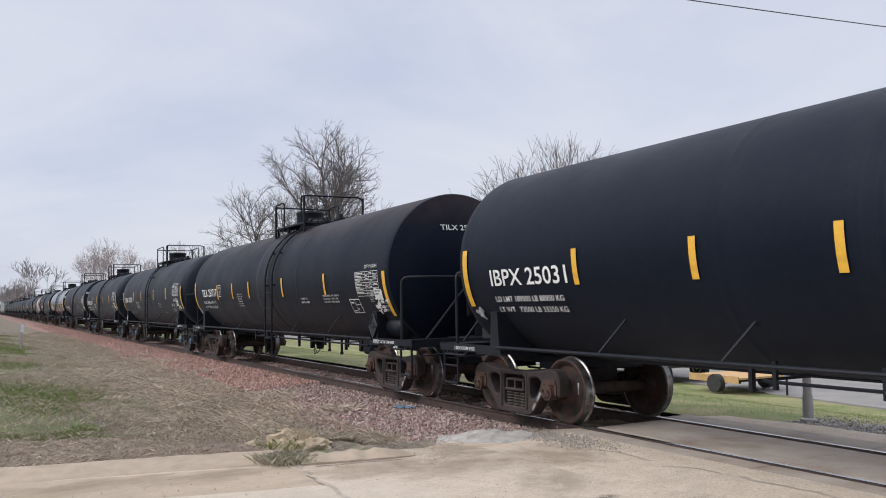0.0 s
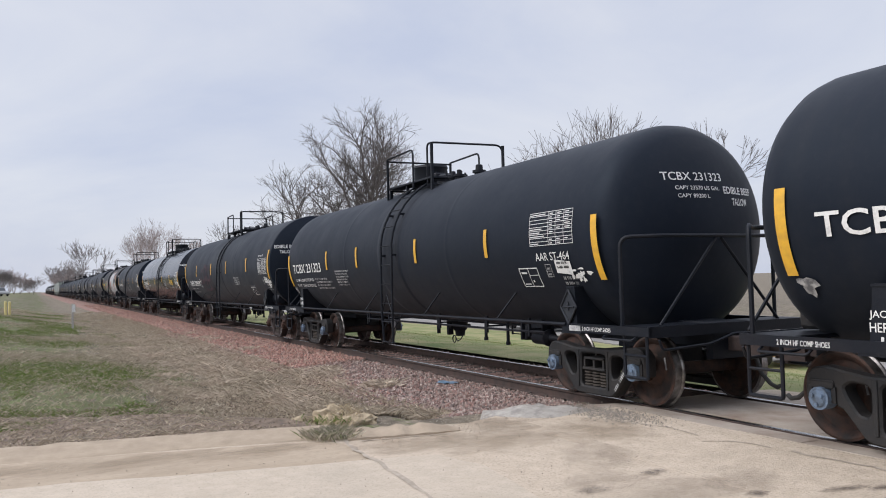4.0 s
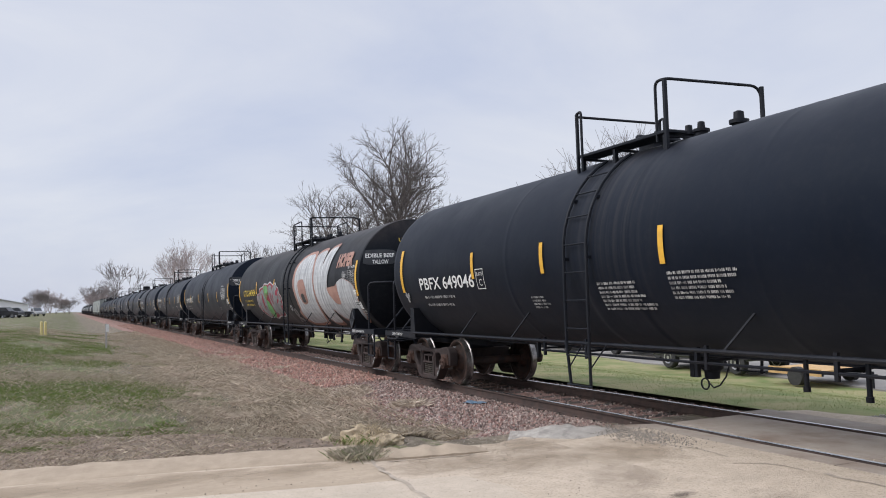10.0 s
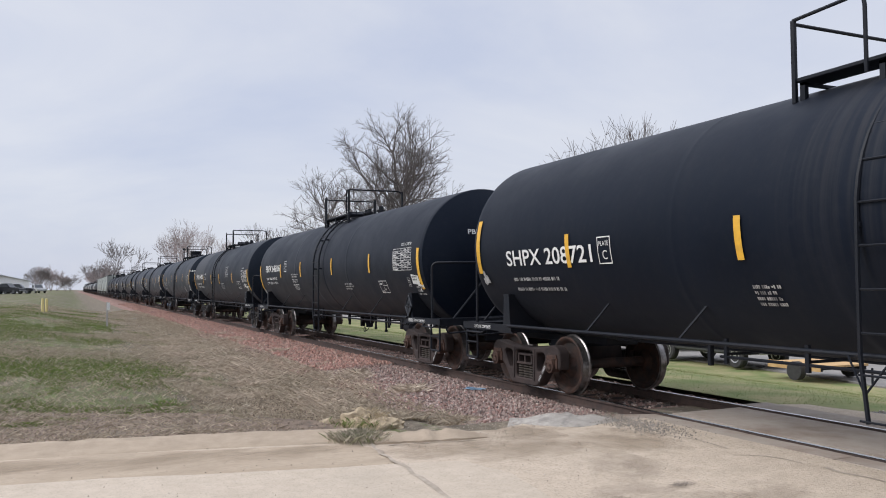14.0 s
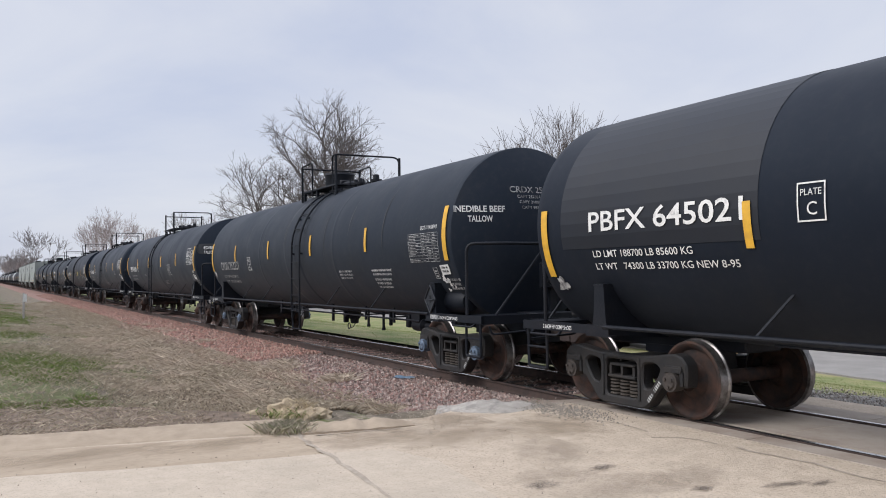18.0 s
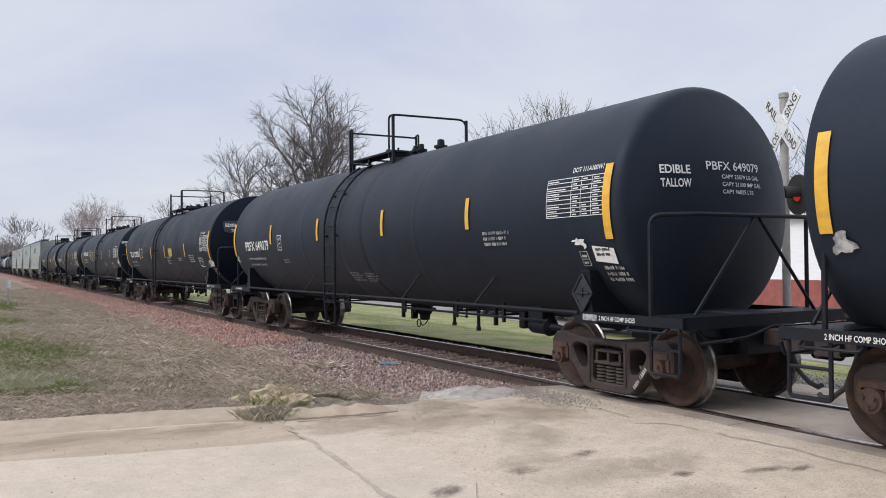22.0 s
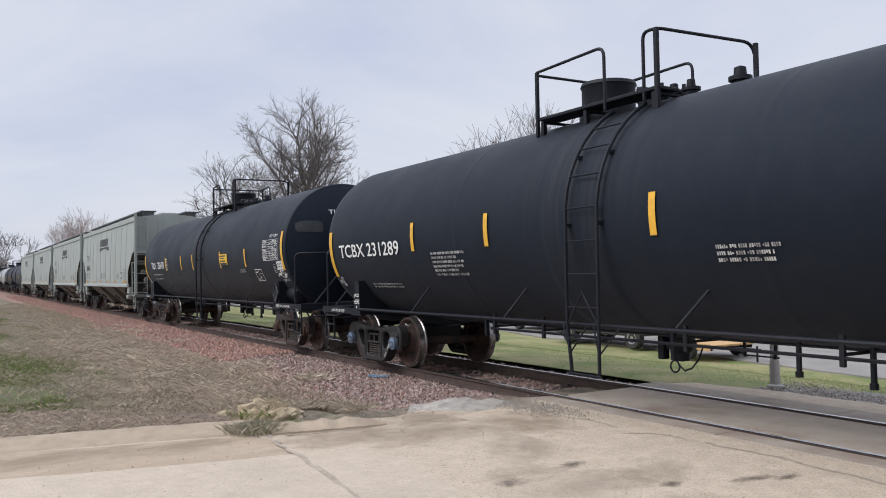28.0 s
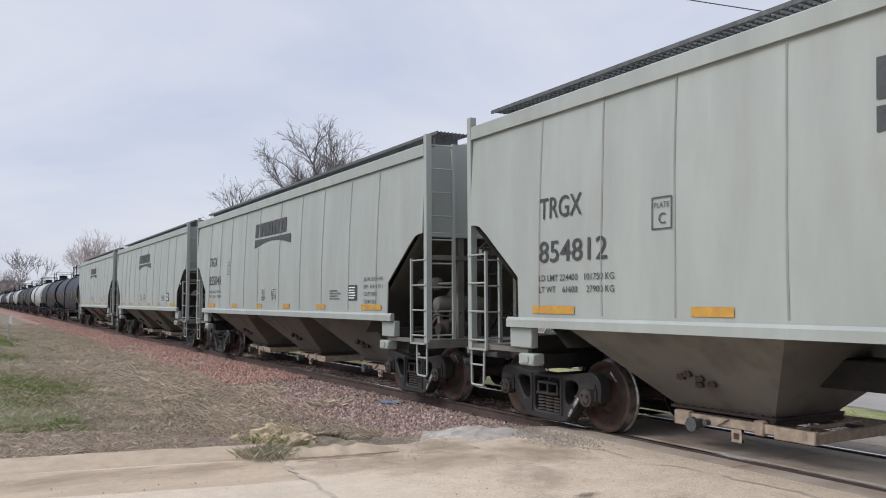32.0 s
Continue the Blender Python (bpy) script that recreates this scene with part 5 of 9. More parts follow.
    lathe(bm, [(-.30, .05), (-.26, .10), (.30, .115), (.34, .05)], 14, "x", None, (H_END - .62, -1.05, 2.02))
    rod(bm, (H_END - .30, -1.05, 2.02), (H_END + .1, -1.0, 2.02), .025, 8)
    out.append(("brake_cylinder", mesh_of("brake_cylinder", bm, M_HOPPER_DIRTY_SHADED), "grimy shade-darkened brake cylinder"))


def flat_on_side(bm, x, z):
    """Lay a flat shape on the near side of a hopper car."""
    slices(bm, .3)
    for v in bm.verts:
        zz = z + v.co.y
        v.co = (x + v.co.x, -(hopper_side(zz) + .012), zz)
    return bm


_r = bm_new()
tube(_r, [(-.26, 0, 0), (.26, 0, 0)], .013, 6)
H_RUNG = mesh_of("rung", _r, M_HOPPER)


def hopper_car(label, mark, seed, brand=True):
    car = new("hopper_car")
    tagged(car, label, "hopper car", "cars of the train")
    rnd = random.Random(seed)
    for name, me, lab in HOPPER_PARTS:
        ob = add(name, me, car, None, lab)
        for p, turn in HOPPER_RUNGS.get(me, ()):
            add("rung", H_RUNG, ob, pose(*p, 0, 0, turn))
    for s in (-1, 1):
        add("coupler", COUPLER, car, pose(s * (H_PULL - .28), 0, 0, 0, 0, 0 if s > 0 else 180))
        add("air_hose", HOSE, car, pose(s * (H_PULL - .6), 0, 0, 0, 0, 0 if s > 0 else 180))
        bogie(car, s * H_BOG, "black")
    x0 = -6.14
    if mark:
        part("lettering", flat_on_side(text_bm(mark[0], .28, .86, .006), x0, 2.79), M_BLACKTEXT, car, "black car letters", False)
        part("lettering", flat_on_side(text_bm(mark[1], .28, 1.33, .006), x0, 2.22), M_BLACKTEXT, car, "black car number", False)
    for i, line in enumerate(("LD LMT 224400   101750 KG", "LT WT    61600     27900 KG")):
        if mark:
            part("lettering", flat_on_side(text_bm(line, .08, 1.45, .004), x0, 1.98 - i * .15), M_BLACKTEXT, car, "", False)
    if brand:
        # owner's sign: heavy blocks over a swept underline
        x = 0.0
        for w in (.16, .07, .17, .16, .17, .17, .16, .16, .17, .17):
            bm = bm_new()
            quad(bm, x, x + w * 1.33, 0, .36)
            part("sign_block", flat_on_side(bm, -1.48, 3.40), M_BLACKTEXT, car, "black block of the owner's sign", False)
            x += w * 1.33 + .045
        bm = bm_new()
        n = 12
        for i in range(n):
            a, b = i / n, (i + 1) / n
            def lo(t):
                return -.28 + .14 * math.sin(math.pi * t)
            v = [bm.verts.new(p) for p in ((a * 2.84, lo(a), 0), (b * 2.84, lo(b), 0), (b * 2.84, -.06, 0), (a * 2.84, -.06 - .0, 0))]
            bm.faces.new(v)
        flat_on_side(bm, -1.48, 3.40)
        part("underline", bm, M_BLACKTEXT, car, "black swept underline", False)
    for x, w in ((-6.28, .86), (-3.52, .55), (-1.12, .42), (.95, .47), (3.16, .48), (5.50, .90)):
        bm = bm_new()
        quad(bm, 0, w, 0, .10)
        part("reflective_stripe", flat_on_side(bm, x, 1.56), M_YFADED, car, "yellow reflective stripe", False)
    for x, z, w, h in ((-.75, 1.80, .22, .26), (.05, 1.76, .34, .30), (4.89, 1.74, .41, .30)):
        bm = bm_new()
        quad(bm, 0, w, 0, h)
        part("sticker", flat_on_side(bm, x, z), M_BLACKTEXT if x > 4 else M_GREYMARK, car, "", False)
        bm = bm_new()
        for k in range(5):
            quad(bm, .03, w - .03 - rnd.random() * .08, h * (.12 + .17 * k), h * (.12 + .17 * k) + .02, .004)
        flat_on_side(bm, x, z)
        for v in bm.verts:
            v.co.y -= .004
        part("small_writing", bm, M_WHITE if x > 4 else M_BLACKTEXT, car, "", False)
    bm = plate_c_mesh()
    part("plate_mark", flat_on_side(bm, -4.08, 2.50), M_BLACKTEXT, car, "black boxed plate mark", False)
    if mark:
        for i, line in enumerate(("EX W 10 8 H 4 8", "EW   8 4 H 15 1", "CU FT 5431", "CU M 153.8")):
            part("lettering", flat_on_side(text_bm(line, .075, len(line) * .055, .004), 5.62, 2.10 - .14 * i), M_BLACKTEXT, car, "", False)
        bm = text_bm(mark[0], .20, .55, .006)
        for v in bm.verts:
            v.co = (H_END + .026, .45 + v.co.x, 3.72 + v.co.y)
        part("lettering", bm, M_BLACKTEXT, car, "", False)
        bm = text_bm(mark[1], .20, .72, .006)
        for v in bm.verts:
            v.co = (H_END + .026, .45 + v.co.x, 3.40 + v.co.y)
        part("lettering", bm, M_BLACKTEXT, car, "", False)
    for x, z, w, r_, h in ((3.9, 1.72, .6, 4, .03), (-.75, 1.60, .3, 2, .03)):
        bm = bm_new()
        bars(bm, w, r_, h, h * .8, rnd)
        for v in bm.verts:
            v.co.y += .2
        part("small_writing", flat_on_side(bm, x, z), M_BLACKTEXT, car, "", False)
    return car


# ---- the train ----
def notice(x, z, h, lines):
    """Rows of a stencilled notice from its top row down; None leaves half a row."""
    out = []
    for line in lines:
        if line:
            out.append((x, z, h, line))
            x += h * .12
        z -= h * (1.75 if line else .6)
    return tuple(out)


PIPE_NOTICE = ("BOTTOM OPERATED VALVE", None, "FIBERGLASS INSULATION", "DO NOT EXCEED 450F", None, "EXTERIOR HEATER PIPES", "NO INLET OR OUTLET", "PIPE CAPS REQUIRED")


def spec(mark, label, paint, **k):
    d = dict(kind="long", head="sharp", crown="open", bogie="brown", mark=mark, label=label, paint=paint, ink=M_WHITE, weights=("", ""),
             mark_right=-4.90, mark_w=2.20, plate=-4.78, mark_z=2.06, stripe_z=1.97, end_z=1.70, table=6.25, grow=1.0, stripes=(-4.7, -1.6, 1.4, 4.6), notes=((2.6, 1.78, .9, 4, .045), (4.9, 1.66, .6, 2, .03)),
             box=5.1, contents=("EDIBLE BEEF", "TALLOW"), contents_at=(-1.0, 2.85), head_text=((None, 0, -.4, 2.72),), brake=False, spec_text="DOT 111A100W1", seed=1, crown_x=0.0, crown_len=1.0, ladder_x=0.0, rubs=(), plate_z=None, soft_head=False, rear=-8.0, front=7.72, ld_gap=.23, patch=None, shell_rear=None, table_z=2.12, box_z=1.62, front_z=None, read=(), sticker=(7.25, 1.83, .38, .21), scraps=(7.6, 1.78, 6, .10), hoop=.75)
    d.update(k)
    return d


P_MATT = tank_paint("matt_blue_black_tank_paint", (0.0070, 0.0099, 0.0170), .58, (0.018, 0.019, 0.023), .30, .06, seed=6, spec=.18)
P_GREY = tank_paint("greyed_black_tank_paint", (0.0095, 0.0132, 0.0222), .60, (0.020, 0.021, 0.025), .30, .06, seed=8, spec=.26)
P_PLAIN = tank_paint("black_tank_paint", (0.0030, 0.0054, 0.0122), .52, (0.012, 0.013, 0.017), .30, .05, seed=1)
P_GLOSS = tank_paint("glossy_black_tank_paint", (0.0022, 0.0046, 0.0115), .17, (0.020, 0.021, 0.025), .15, .03, seed=2)
P_DUSTY = tank_paint("dusty_black_tank_paint", (0.0150, 0.0198, 0.0290), .55, (0.040, 0.039, 0.040), .42, .12, seed=3)
P_RUSTY = tank_paint("rust_tinged_tank_paint", (0.0025, 0.0044, 0.0108), .50, (0.014, 0.014, 0.017), .30, .05, (0.040, 0.024, 0.021), .60, seed=4, spec=.10)
P_OLD = tank_paint("old_brown_black_paint", (0.0046, 0.0050, 0.0068), .5, (0.030, 0.026, 0.024), .50, .08, (0.040, 0.032, 0.028), .65, seed=5)

SPECS = [
    spec("IBPX 25031", "black tank car with a white stencilled number", P_PLAIN, crown_x=.8, ladder_x=.8, mark_right=-5.26, mark_w=1.84, weights=("LD LMT 189500 LB 88950 KG", "LT WT   73500 LB 33350 KG"), plate=None, stripes=(-5.07, -3.05, -1.31, 1.6, 4.6), seed=1, mark_z=2.0, rear=-7.8, hoop=.75),
    spec("TILX 250717", "black tank car with rust along its crown", P_RUSTY, crown="bonnet", mark_right=-5.02, mark_w=1.95, plate=-4.78, weights=("LD LMT 188800 LB 85650 KG", "LT WT   74200 LB 33650 KG"), stripes=(-4.90, -3.1, -1.35, 1.65, 4.6), head_text=(("TILX 250717", .105, -.50, 3.13), (None, 0, .2, 2.55)), contents=(), notes=((-2.6, 1.75, .55, 6, .04), (2.9, 1.80, .7, 2, .05), (4.4, 1.80, 1.1, 3, .04)), crown_x=.5, ladder_x=.62, seed=2, brake=True, mark_z=2.08, plate_z=2.07, rear=-8.0, grow=1.015, ld_gap=0.22, table=6.36, table_z=1.91, box=5.85, box_z=1.58, sticker=(7.2, 1.86, .34, .21), scraps=(7.3, 1.76, 24, .15), front_z=1.52),
    spec("TCBX 231291", "matt black short tank car with a valve bonnet", P_MATT, hoop=1.42, kind="short", head="round", crown="bonnet", bogie="blue", mark_right=-4.55, mark_w=2.5, plate=None, stripe_z=2.10, table=5.55, stripes=(-4.05, -1.88, 1.40, 4.2), head_text=(("TCBX 231291", .115, -.68, 3.01), ("CAPY 23570 US GAL", .055, -.50, 2.88), ("CAPY 89200 L", .055, -.48, 2.77), (None, 0, -.3, 2.2)), weights=(), contents=("EDIBLE BEEF", "TALLOW"), notes=((-3.5, 1.70, 1.0, 6, .04), (2.2, 1.80, .8, 3, .040), (3.1, 1.55, .6, 1, .03), (-6.0, 1.50, 1.6, 2, .035)), spec_text="AAR ST-464", seed=3, table_z=2.22, sticker=(6.12, 1.82, .38, .20), scraps=(6.70, 1.80, 12, .10), contents_at=(.68, 2.84)),
    spec("TCBX 231323", "matt black short tank car beside its twin", P_MATT, hoop=1.42, kind="short", head="round", crown="bonnet", bogie="blue", mark_right=-4.55, mark_w=2.5, plate=None, stripe_z=2.10, table=5.55, stripes=(-4.05, -1.88, 1.40, 4.2), weights=("LD LMT 210600 LB 95500 KG", "LT WT   75400 LB 34200 KG"), head_text=(("TCBX 231323", .115, -.68, 3.01), ("CAPY 23570 US GAL", .055, -.50, 2.88), ("CAPY 89200 L", .055, -.48, 2.77)), contents=("EDIBLE BEEF", "TALLOW"), notes=((-3.5, 1.70, 1.0, 6, .04), (-5.2, 1.62, 1.3, 4, .05)), spec_text="AAR ST-464", seed=4, table_z=2.22, sticker=(6.12, 1.82, .38, .20), scraps=(6.70, 1.80, 12, .10), contents_at=(.68, 2.84)),
    spec("SHPX 208699", "dull black tank car with faint pink graffiti", P_MATT, mark_right=-4.5, mark_w=2.42, plate=-4.4, stripes=(-5.0, -1.6, 1.4, 4.8), head_text=(("SHPX 208699", .105, -.55, 2.86), (None, 0, .3, 2.6)), spec_text="AAR 211A100W1", grow=1.03, crown_len=1.08, seed=5, brake=True, mark_z=1.78, plate_z=1.73, stripe_z=2.2, end_z=1.93, rear=-8.02, front=7.8, ld_gap=0.14, table=6.50, table_z=2.09, box=4.87, box_z=1.42, sticker=(7.12, 1.82, .34, .19), scraps=(7.70, 1.80, 34, .12), hoop=1.0),
    spec("TILX 250653", "glossy black tank car with a yellow placard", P_GLOSS, crown="bonnet", weights=("LD LMT 188200 LB 85350 KG", "LT WT   74800 LB 33950 KG"), stripes=(-4.77, -1.55, 1.75, 4.75), head_text=(("TILX 250653", .105, -.55, 2.92), ("CAPY 25638 GAL", .05, -.38, 2.74), (None, 0, .3, 2.45)), crown_x=.42, ladder_x=.42, contents=("INEDIBLE BEEF", "TALLOW"), notes=((2.5, 1.70, .75, 7, .045), (5.1, 1.75, .95, 2, .06), (6.3, 1.72, .6, 2, .05)), seed=6, brake=True, box=None, bogie="brown", mark_right=-4.88, mark_w=1.98, mark_z=1.95, plate=-4.28, plate_z=1.9, rear=-7.78, front=7.66, ld_gap=0.14, table=6.60, table_z=1.93, grow=1.012),
    spec("PBFX 649046", "black tank car marked for edible tallow", P_PLAIN, weights=("", ""), stripes=(-3.95, -1.56, 1.25, 4.56), mark_right=-3.95, mark_w=2.5, plate=-3.84, mark_z=1.96, head_text=(("PBFX 649046", .105, -.55, 2.95), ("CAPY 25543 GAL", .05, -.38, 2.75)), contents=("EDIBLE", "TALLOW"), notes=((-.22, 1.55, 1.1, 7, .036), (1.28, 1.68, 1.15, 6, .036), (-2.12, 1.58, .5, 4, .034)), box=None, crown_len=.90, ladder_x=-.7, seed=7, plate_z=1.92, stripe_z=2.1, rear=-7.4, front=7.77, end_z=1.93, ld_gap=0.17, table=6.62, shell_rear=7.9, table_z=2.16, sticker=(7.05, 1.88, .37, .20), scraps=(7.63, 1.90, 16, .08), hoop=.13, front_z=1.86, grow=1.02),
    spec("UTLX 643454", "old brownish black tank car covered in graffiti", P_OLD, hoop=1.1, crown="loop", crown_x=.18, ladder_x=.3, ink=M_YTEXT, weights=("LD LMT 187100 LB 84850 KG", "LT WT   75900 LB 34450 KG"), plate=None, stripes=(-4.6, -1.57, 1.5), contents_at=(-.97, 2.87), head_text=(("UTLX 643454", .105, -.46, 3.26), (None, 0, -.15, 3.14)), notes=(), box=None, seed=8, mark_right=-4.82, mark_w=2.3, mark_z=2.14, stripe_z=2.2, rear=-8.1, front=7.64, end_z=1.93, patch=(.42, .19), table=6.48, table_z=2.10, sticker=(7.24, 1.63, .42, .21), scraps=(7.46, 1.96, 12, .10), grow=1.012),
    spec("SHPX 208721", "clean black tank car with a crisp end", P_PLAIN, stripes=(-5.0, -1.64, 1.87, 4.66), mark_right=-4.4, mark_w=2.45, plate=-4.25, end_z=1.93, table=5.90, grow=1.045, contents_at=(-1.06, 2.82), head_text=(("SHPX  208721", .108, -.57, 2.94), ("CAPY 25652 GAL", .052, -.30, 2.69), ("CAPY 97103 LTR", .052, -.30, 2.58)), spec_text="AAR 211A100W1", box=None, notes=((4.7, 1.6, .5, 3, .03), (-1.6, 1.5, .4, 4, .04)), crown_len=1.07, seed=9, brake=True, mark_z=2.03, rear=-7.85, front=7.8, patch=(.42, .19), table_z=2.07, sticker=(7.28, 1.85, .38, .20), scraps=(7.86, 1.63, 5, .06), hoop=.85, front_z=1.86),
    spec("PBFX 646106", "black tank car with white maintenance notes", P_PLAIN, weights=("LD LMT 188600 LB 85550 KG", "LT WT   74400 LB 33750 KG"), stripes=(-4.73, -2.03, 1.4, 4.6), mark_right=-4.82, mark_w=2.22, plate=-4.19, mark_z=2.32, plate_z=2.3, stripe_z=2.1, contents=(), head_text=(("PBFX 646106", .105, -.55, 2.86), (None, 0, .2, 2.1)), notes=((2.4, 1.7, .7, 3, .04),), read=notice(-3.2, 2.16, .040, ("VENT TANK WHEN UNLOADING",) + PIPE_NOTICE), seed=10, rear=-8.0, ld_gap=0.28, hoop=.13),
    spec("PBFX 645021", "black tank car with a sheen painted on one end", P_MATT, weights=("LD LMT 188700 LB 85600 KG", "LT WT   74300 LB 33700 KG NEW 8-95"), stripes=(-4.73, -1.98, .55, 4.08), mark_z=2.25, mark_right=-4.77, mark_w=2.4, plate=-4.15, contents=("INEDIBLE", "TALLOW"), bogie="black", head_text=(("PBFX 645021", .112, -.59, 2.73), ("CAPY 25498 GAL", .05, -.36, 2.60), ("CAPY 96516 LTR", .05, -.36, 2.51), (None, 0, -.3, 2.0)), notes=((2.4, 2.25, .75, 6, .05), (.8, 1.72, 1.0, 5, .035), (5.0, 1.9, .4, 3, .03)), box=5.36, crown_len=.85, ladder_x=-.88, seed=11, plate_z=2.19, rear=-8.1, ld_gap=0.31, table=6.41, table_z=2.0, box_z=1.73, sticker=(6.75, 1.79, .30, .16), scraps=(7.31, 1.78, 16, .10), hoop=.13, front_z=1.64, contents_at=(.77, 2.66), grow=1.012),
    spec("CRDX 252251", "dusty black tank car with a faded number", P_DUSTY, crown="bonnet", crown_x=.35, ladder_x=.35, ink=M_GREYMARK, weights=("LD LMT 189100 LB 85800 KG", "LT WT   73900 LB 33500 KG"), mark_right=-4.9, mark_w=2.05, plate=-3.9, rubs=(-3.9, -2.4, -.6, .9, 2.2, 3.6, 5.3), stripes=(-5.18, -1.91, 1.35, 4.52), mark_z=1.96, stripe_z=2.20, end_z=1.93, contents=("INEDIBLE BEEF", "TALLOW"), head_text=(("CRDX 252251", .105, -.51, 3.07), ("CAPY 25230 US GAL", .05, -.39, 2.98), ("CAPY 21006 IMP GAL", .05, -.36, 2.89), ("CAPY 95504 L", .05, -.33, 2.80)), bogie="blue", notes=((2.9, 1.68, .72, 3, .042),), read=notice(4.62, 1.82, .042, ("MAXIMUM OPERATING PRESSURE", "FOR HEATER COILS 150 PSI", None, "EXTERIOR HEATER PIPES", "NO INLET OR OUTLET", "PIPE CAPS REQUIRED")), box=None, seed=12, brake=True, rear=-8.0, front=7.73, grow=1.02, table=6.42, table_z=1.96, sticker=(7.44, 1.74, .30, .17), scraps=(7.55, 1.64, 12, .10), front_z=1.97, contents_at=(-1.04, 2.74)),
    spec("PBFX 646181", "black tank car with edible tallow stencils", P_GREY, rubs=(-6.3, -3.0, 3.1), stripes=(-4.96, -1.92, 1.16, 4.30), mark_right=-5.38, plate=-5.05, stripe_z=2.20, end_z=1.93, contents=("EDIBLE", "TALLOW"), contents_at=(-1.01, 2.74), head_text=(("PBFX 646181", .10, -.36, 2.75), ("CAPY 25618 GAL", .05, -.17, 2.64), ("CAPY 96982 LTR", .05, -.17, 2.54)), notes=((2.5, 1.85, .8, 6, .045), (1.2, 1.5, .6, 3, .035), (-3.3, 1.85, .4, 2, .03)), box=None, crown_len=.80, crown_x=-.08, ladder_x=-1.25, seed=13, mark_w=1.76, mark_z=2.06, plate_z=2.08, rear=-8.2, front=7.5, table=6.31, patch=(.42, .19), grow=1.022, table_z=2.22, sticker=(7.1, 1.70, .36, .18), scraps=(7.30, 2.0, 5, .07), hoop=.13, front_z=1.97),
    spec("PBFX 649079", "black tank car with bold yellow stripes", P_GREY, ladder_x=-1.0, stripes=(-4.89, -1.71, 1.52, 4.49), mark_right=-5.09, mark_w=1.97, plate=-4.39, stripe_z=2.20, end_z=1.93, grow=1.018, soft_head=True, contents=("EDIBLE", "TALLOW"), contents_at=(-.83, 2.725), head_text=(("PBFX 649079", .105, -.41, 2.78), ("CAPY 25579 US GAL", .05, -.19, 2.68), ("CAPY 21300 IMP GAL", .05, -.19, 2.59), ("CAPY 96825 LTR", .05, -.19, 2.50)), notes=((-.51, 1.37, .55, 4, .035), (.19, 1.36, .5, 4, .035), (-4.15, 1.74, .48, 2, .035), (4.9, 1.95, .7, 3, .045)), box=None, crown_len=.89, seed=14, mark_z=2.06, plate_z=2.04, rear=-8.1, front=7.63, table=6.47, table_z=2.26, sticker=(7.28, 1.72, .38, .20), scraps=(7.12, 1.94, 6, .06), hoop=.13, front_z=1.97),
    spec("TILX 227031", "black tank car with a blank yellow placard", P_PLAIN, stripes=(-4.55, -2.02, .75, 4.17), mark_right=-4.75, plate=-4.15, grow=1.02, head_text=(("TILX 227031", .112, -.13, 2.95), ("CAPY 25540 US GAL", .052, -.10, 2.74), ("CAPY 96679 L", .052, -.10, 2.63), (None, 0, 0, 2.2)), notes=((1.0, 1.75, .8, 5, .035), (3.0, 1.86, .6, 2, .04), (4.7, 1.80, .9, 4, .04)), box=6.0, bogie="brown", crown_len=.89, ladder_x=-1.05, seed=15, front=7.54, table=6.42, table_z=2.14, box_z=1.64, sticker=(7.24, 1.65, .38, .20), scraps=(7.68, 1.74, 14, .07), hoop=.13, front_z=1.86, contents_at=(-.70, 2.87), patch=(.42, .19)),
    spec("PBFX 646059", "black tank car with a stripe through its number", P_MATT, weights=("LD LMT 189900 LB 86150 KG", "LT WT   73100 LB 33150 KG"), stripes=(-5.67, -3.34, -1.24, 1.66, 4.86), mark_right=-4.42, mark_w=2.26, plate=-3.80, mark_z=2.35, plate_z=2.3, stripe_z=2.1, grow=1.0, notes=((2.4, 1.7, .7, 3, .05),), read=notice(-2.94, 2.48, .050, PIPE_NOTICE), bogie="black", seed=16, rear=-8.04, ld_gap=0.31, hoop=.13),
    spec("TCBX 231289", "matt black short tank car with a sooty bonnet", P_MATT, hoop=1.42, kind="short", ladder_x=.15, head="round", crown="bonnet", bogie="blue", mark_right=-4.55, mark_w=2.5, plate=None, stripe_z=2.10, table=5.55, stripes=(-4.05, -1.86, 1.40, 4.24), head_text=(("TCBX 231289", .118, -.63, 3.03), ("CAPY 23570 US GAL", .055, -.42, 2.89), ("CAPY 89200 L", .055, -.40, 2.78), (None, 0, -.3, 2.2)), weights=(), contents=("EDIBLE BEEF", "TALLOW"), notes=((-3.5, 1.70, 1.0, 6, .04), (2.2, 1.80, .8, 3, .040), (-6.0, 1.50, 1.6, 2, .035)), spec_text="AAR ST-464", grow=1.012, seed=17, table_z=2.22, sticker=(6.12, 1.82, .38, .20), scraps=(6.70, 1.80, 12, .10), contents_at=(.76, 2.82)),
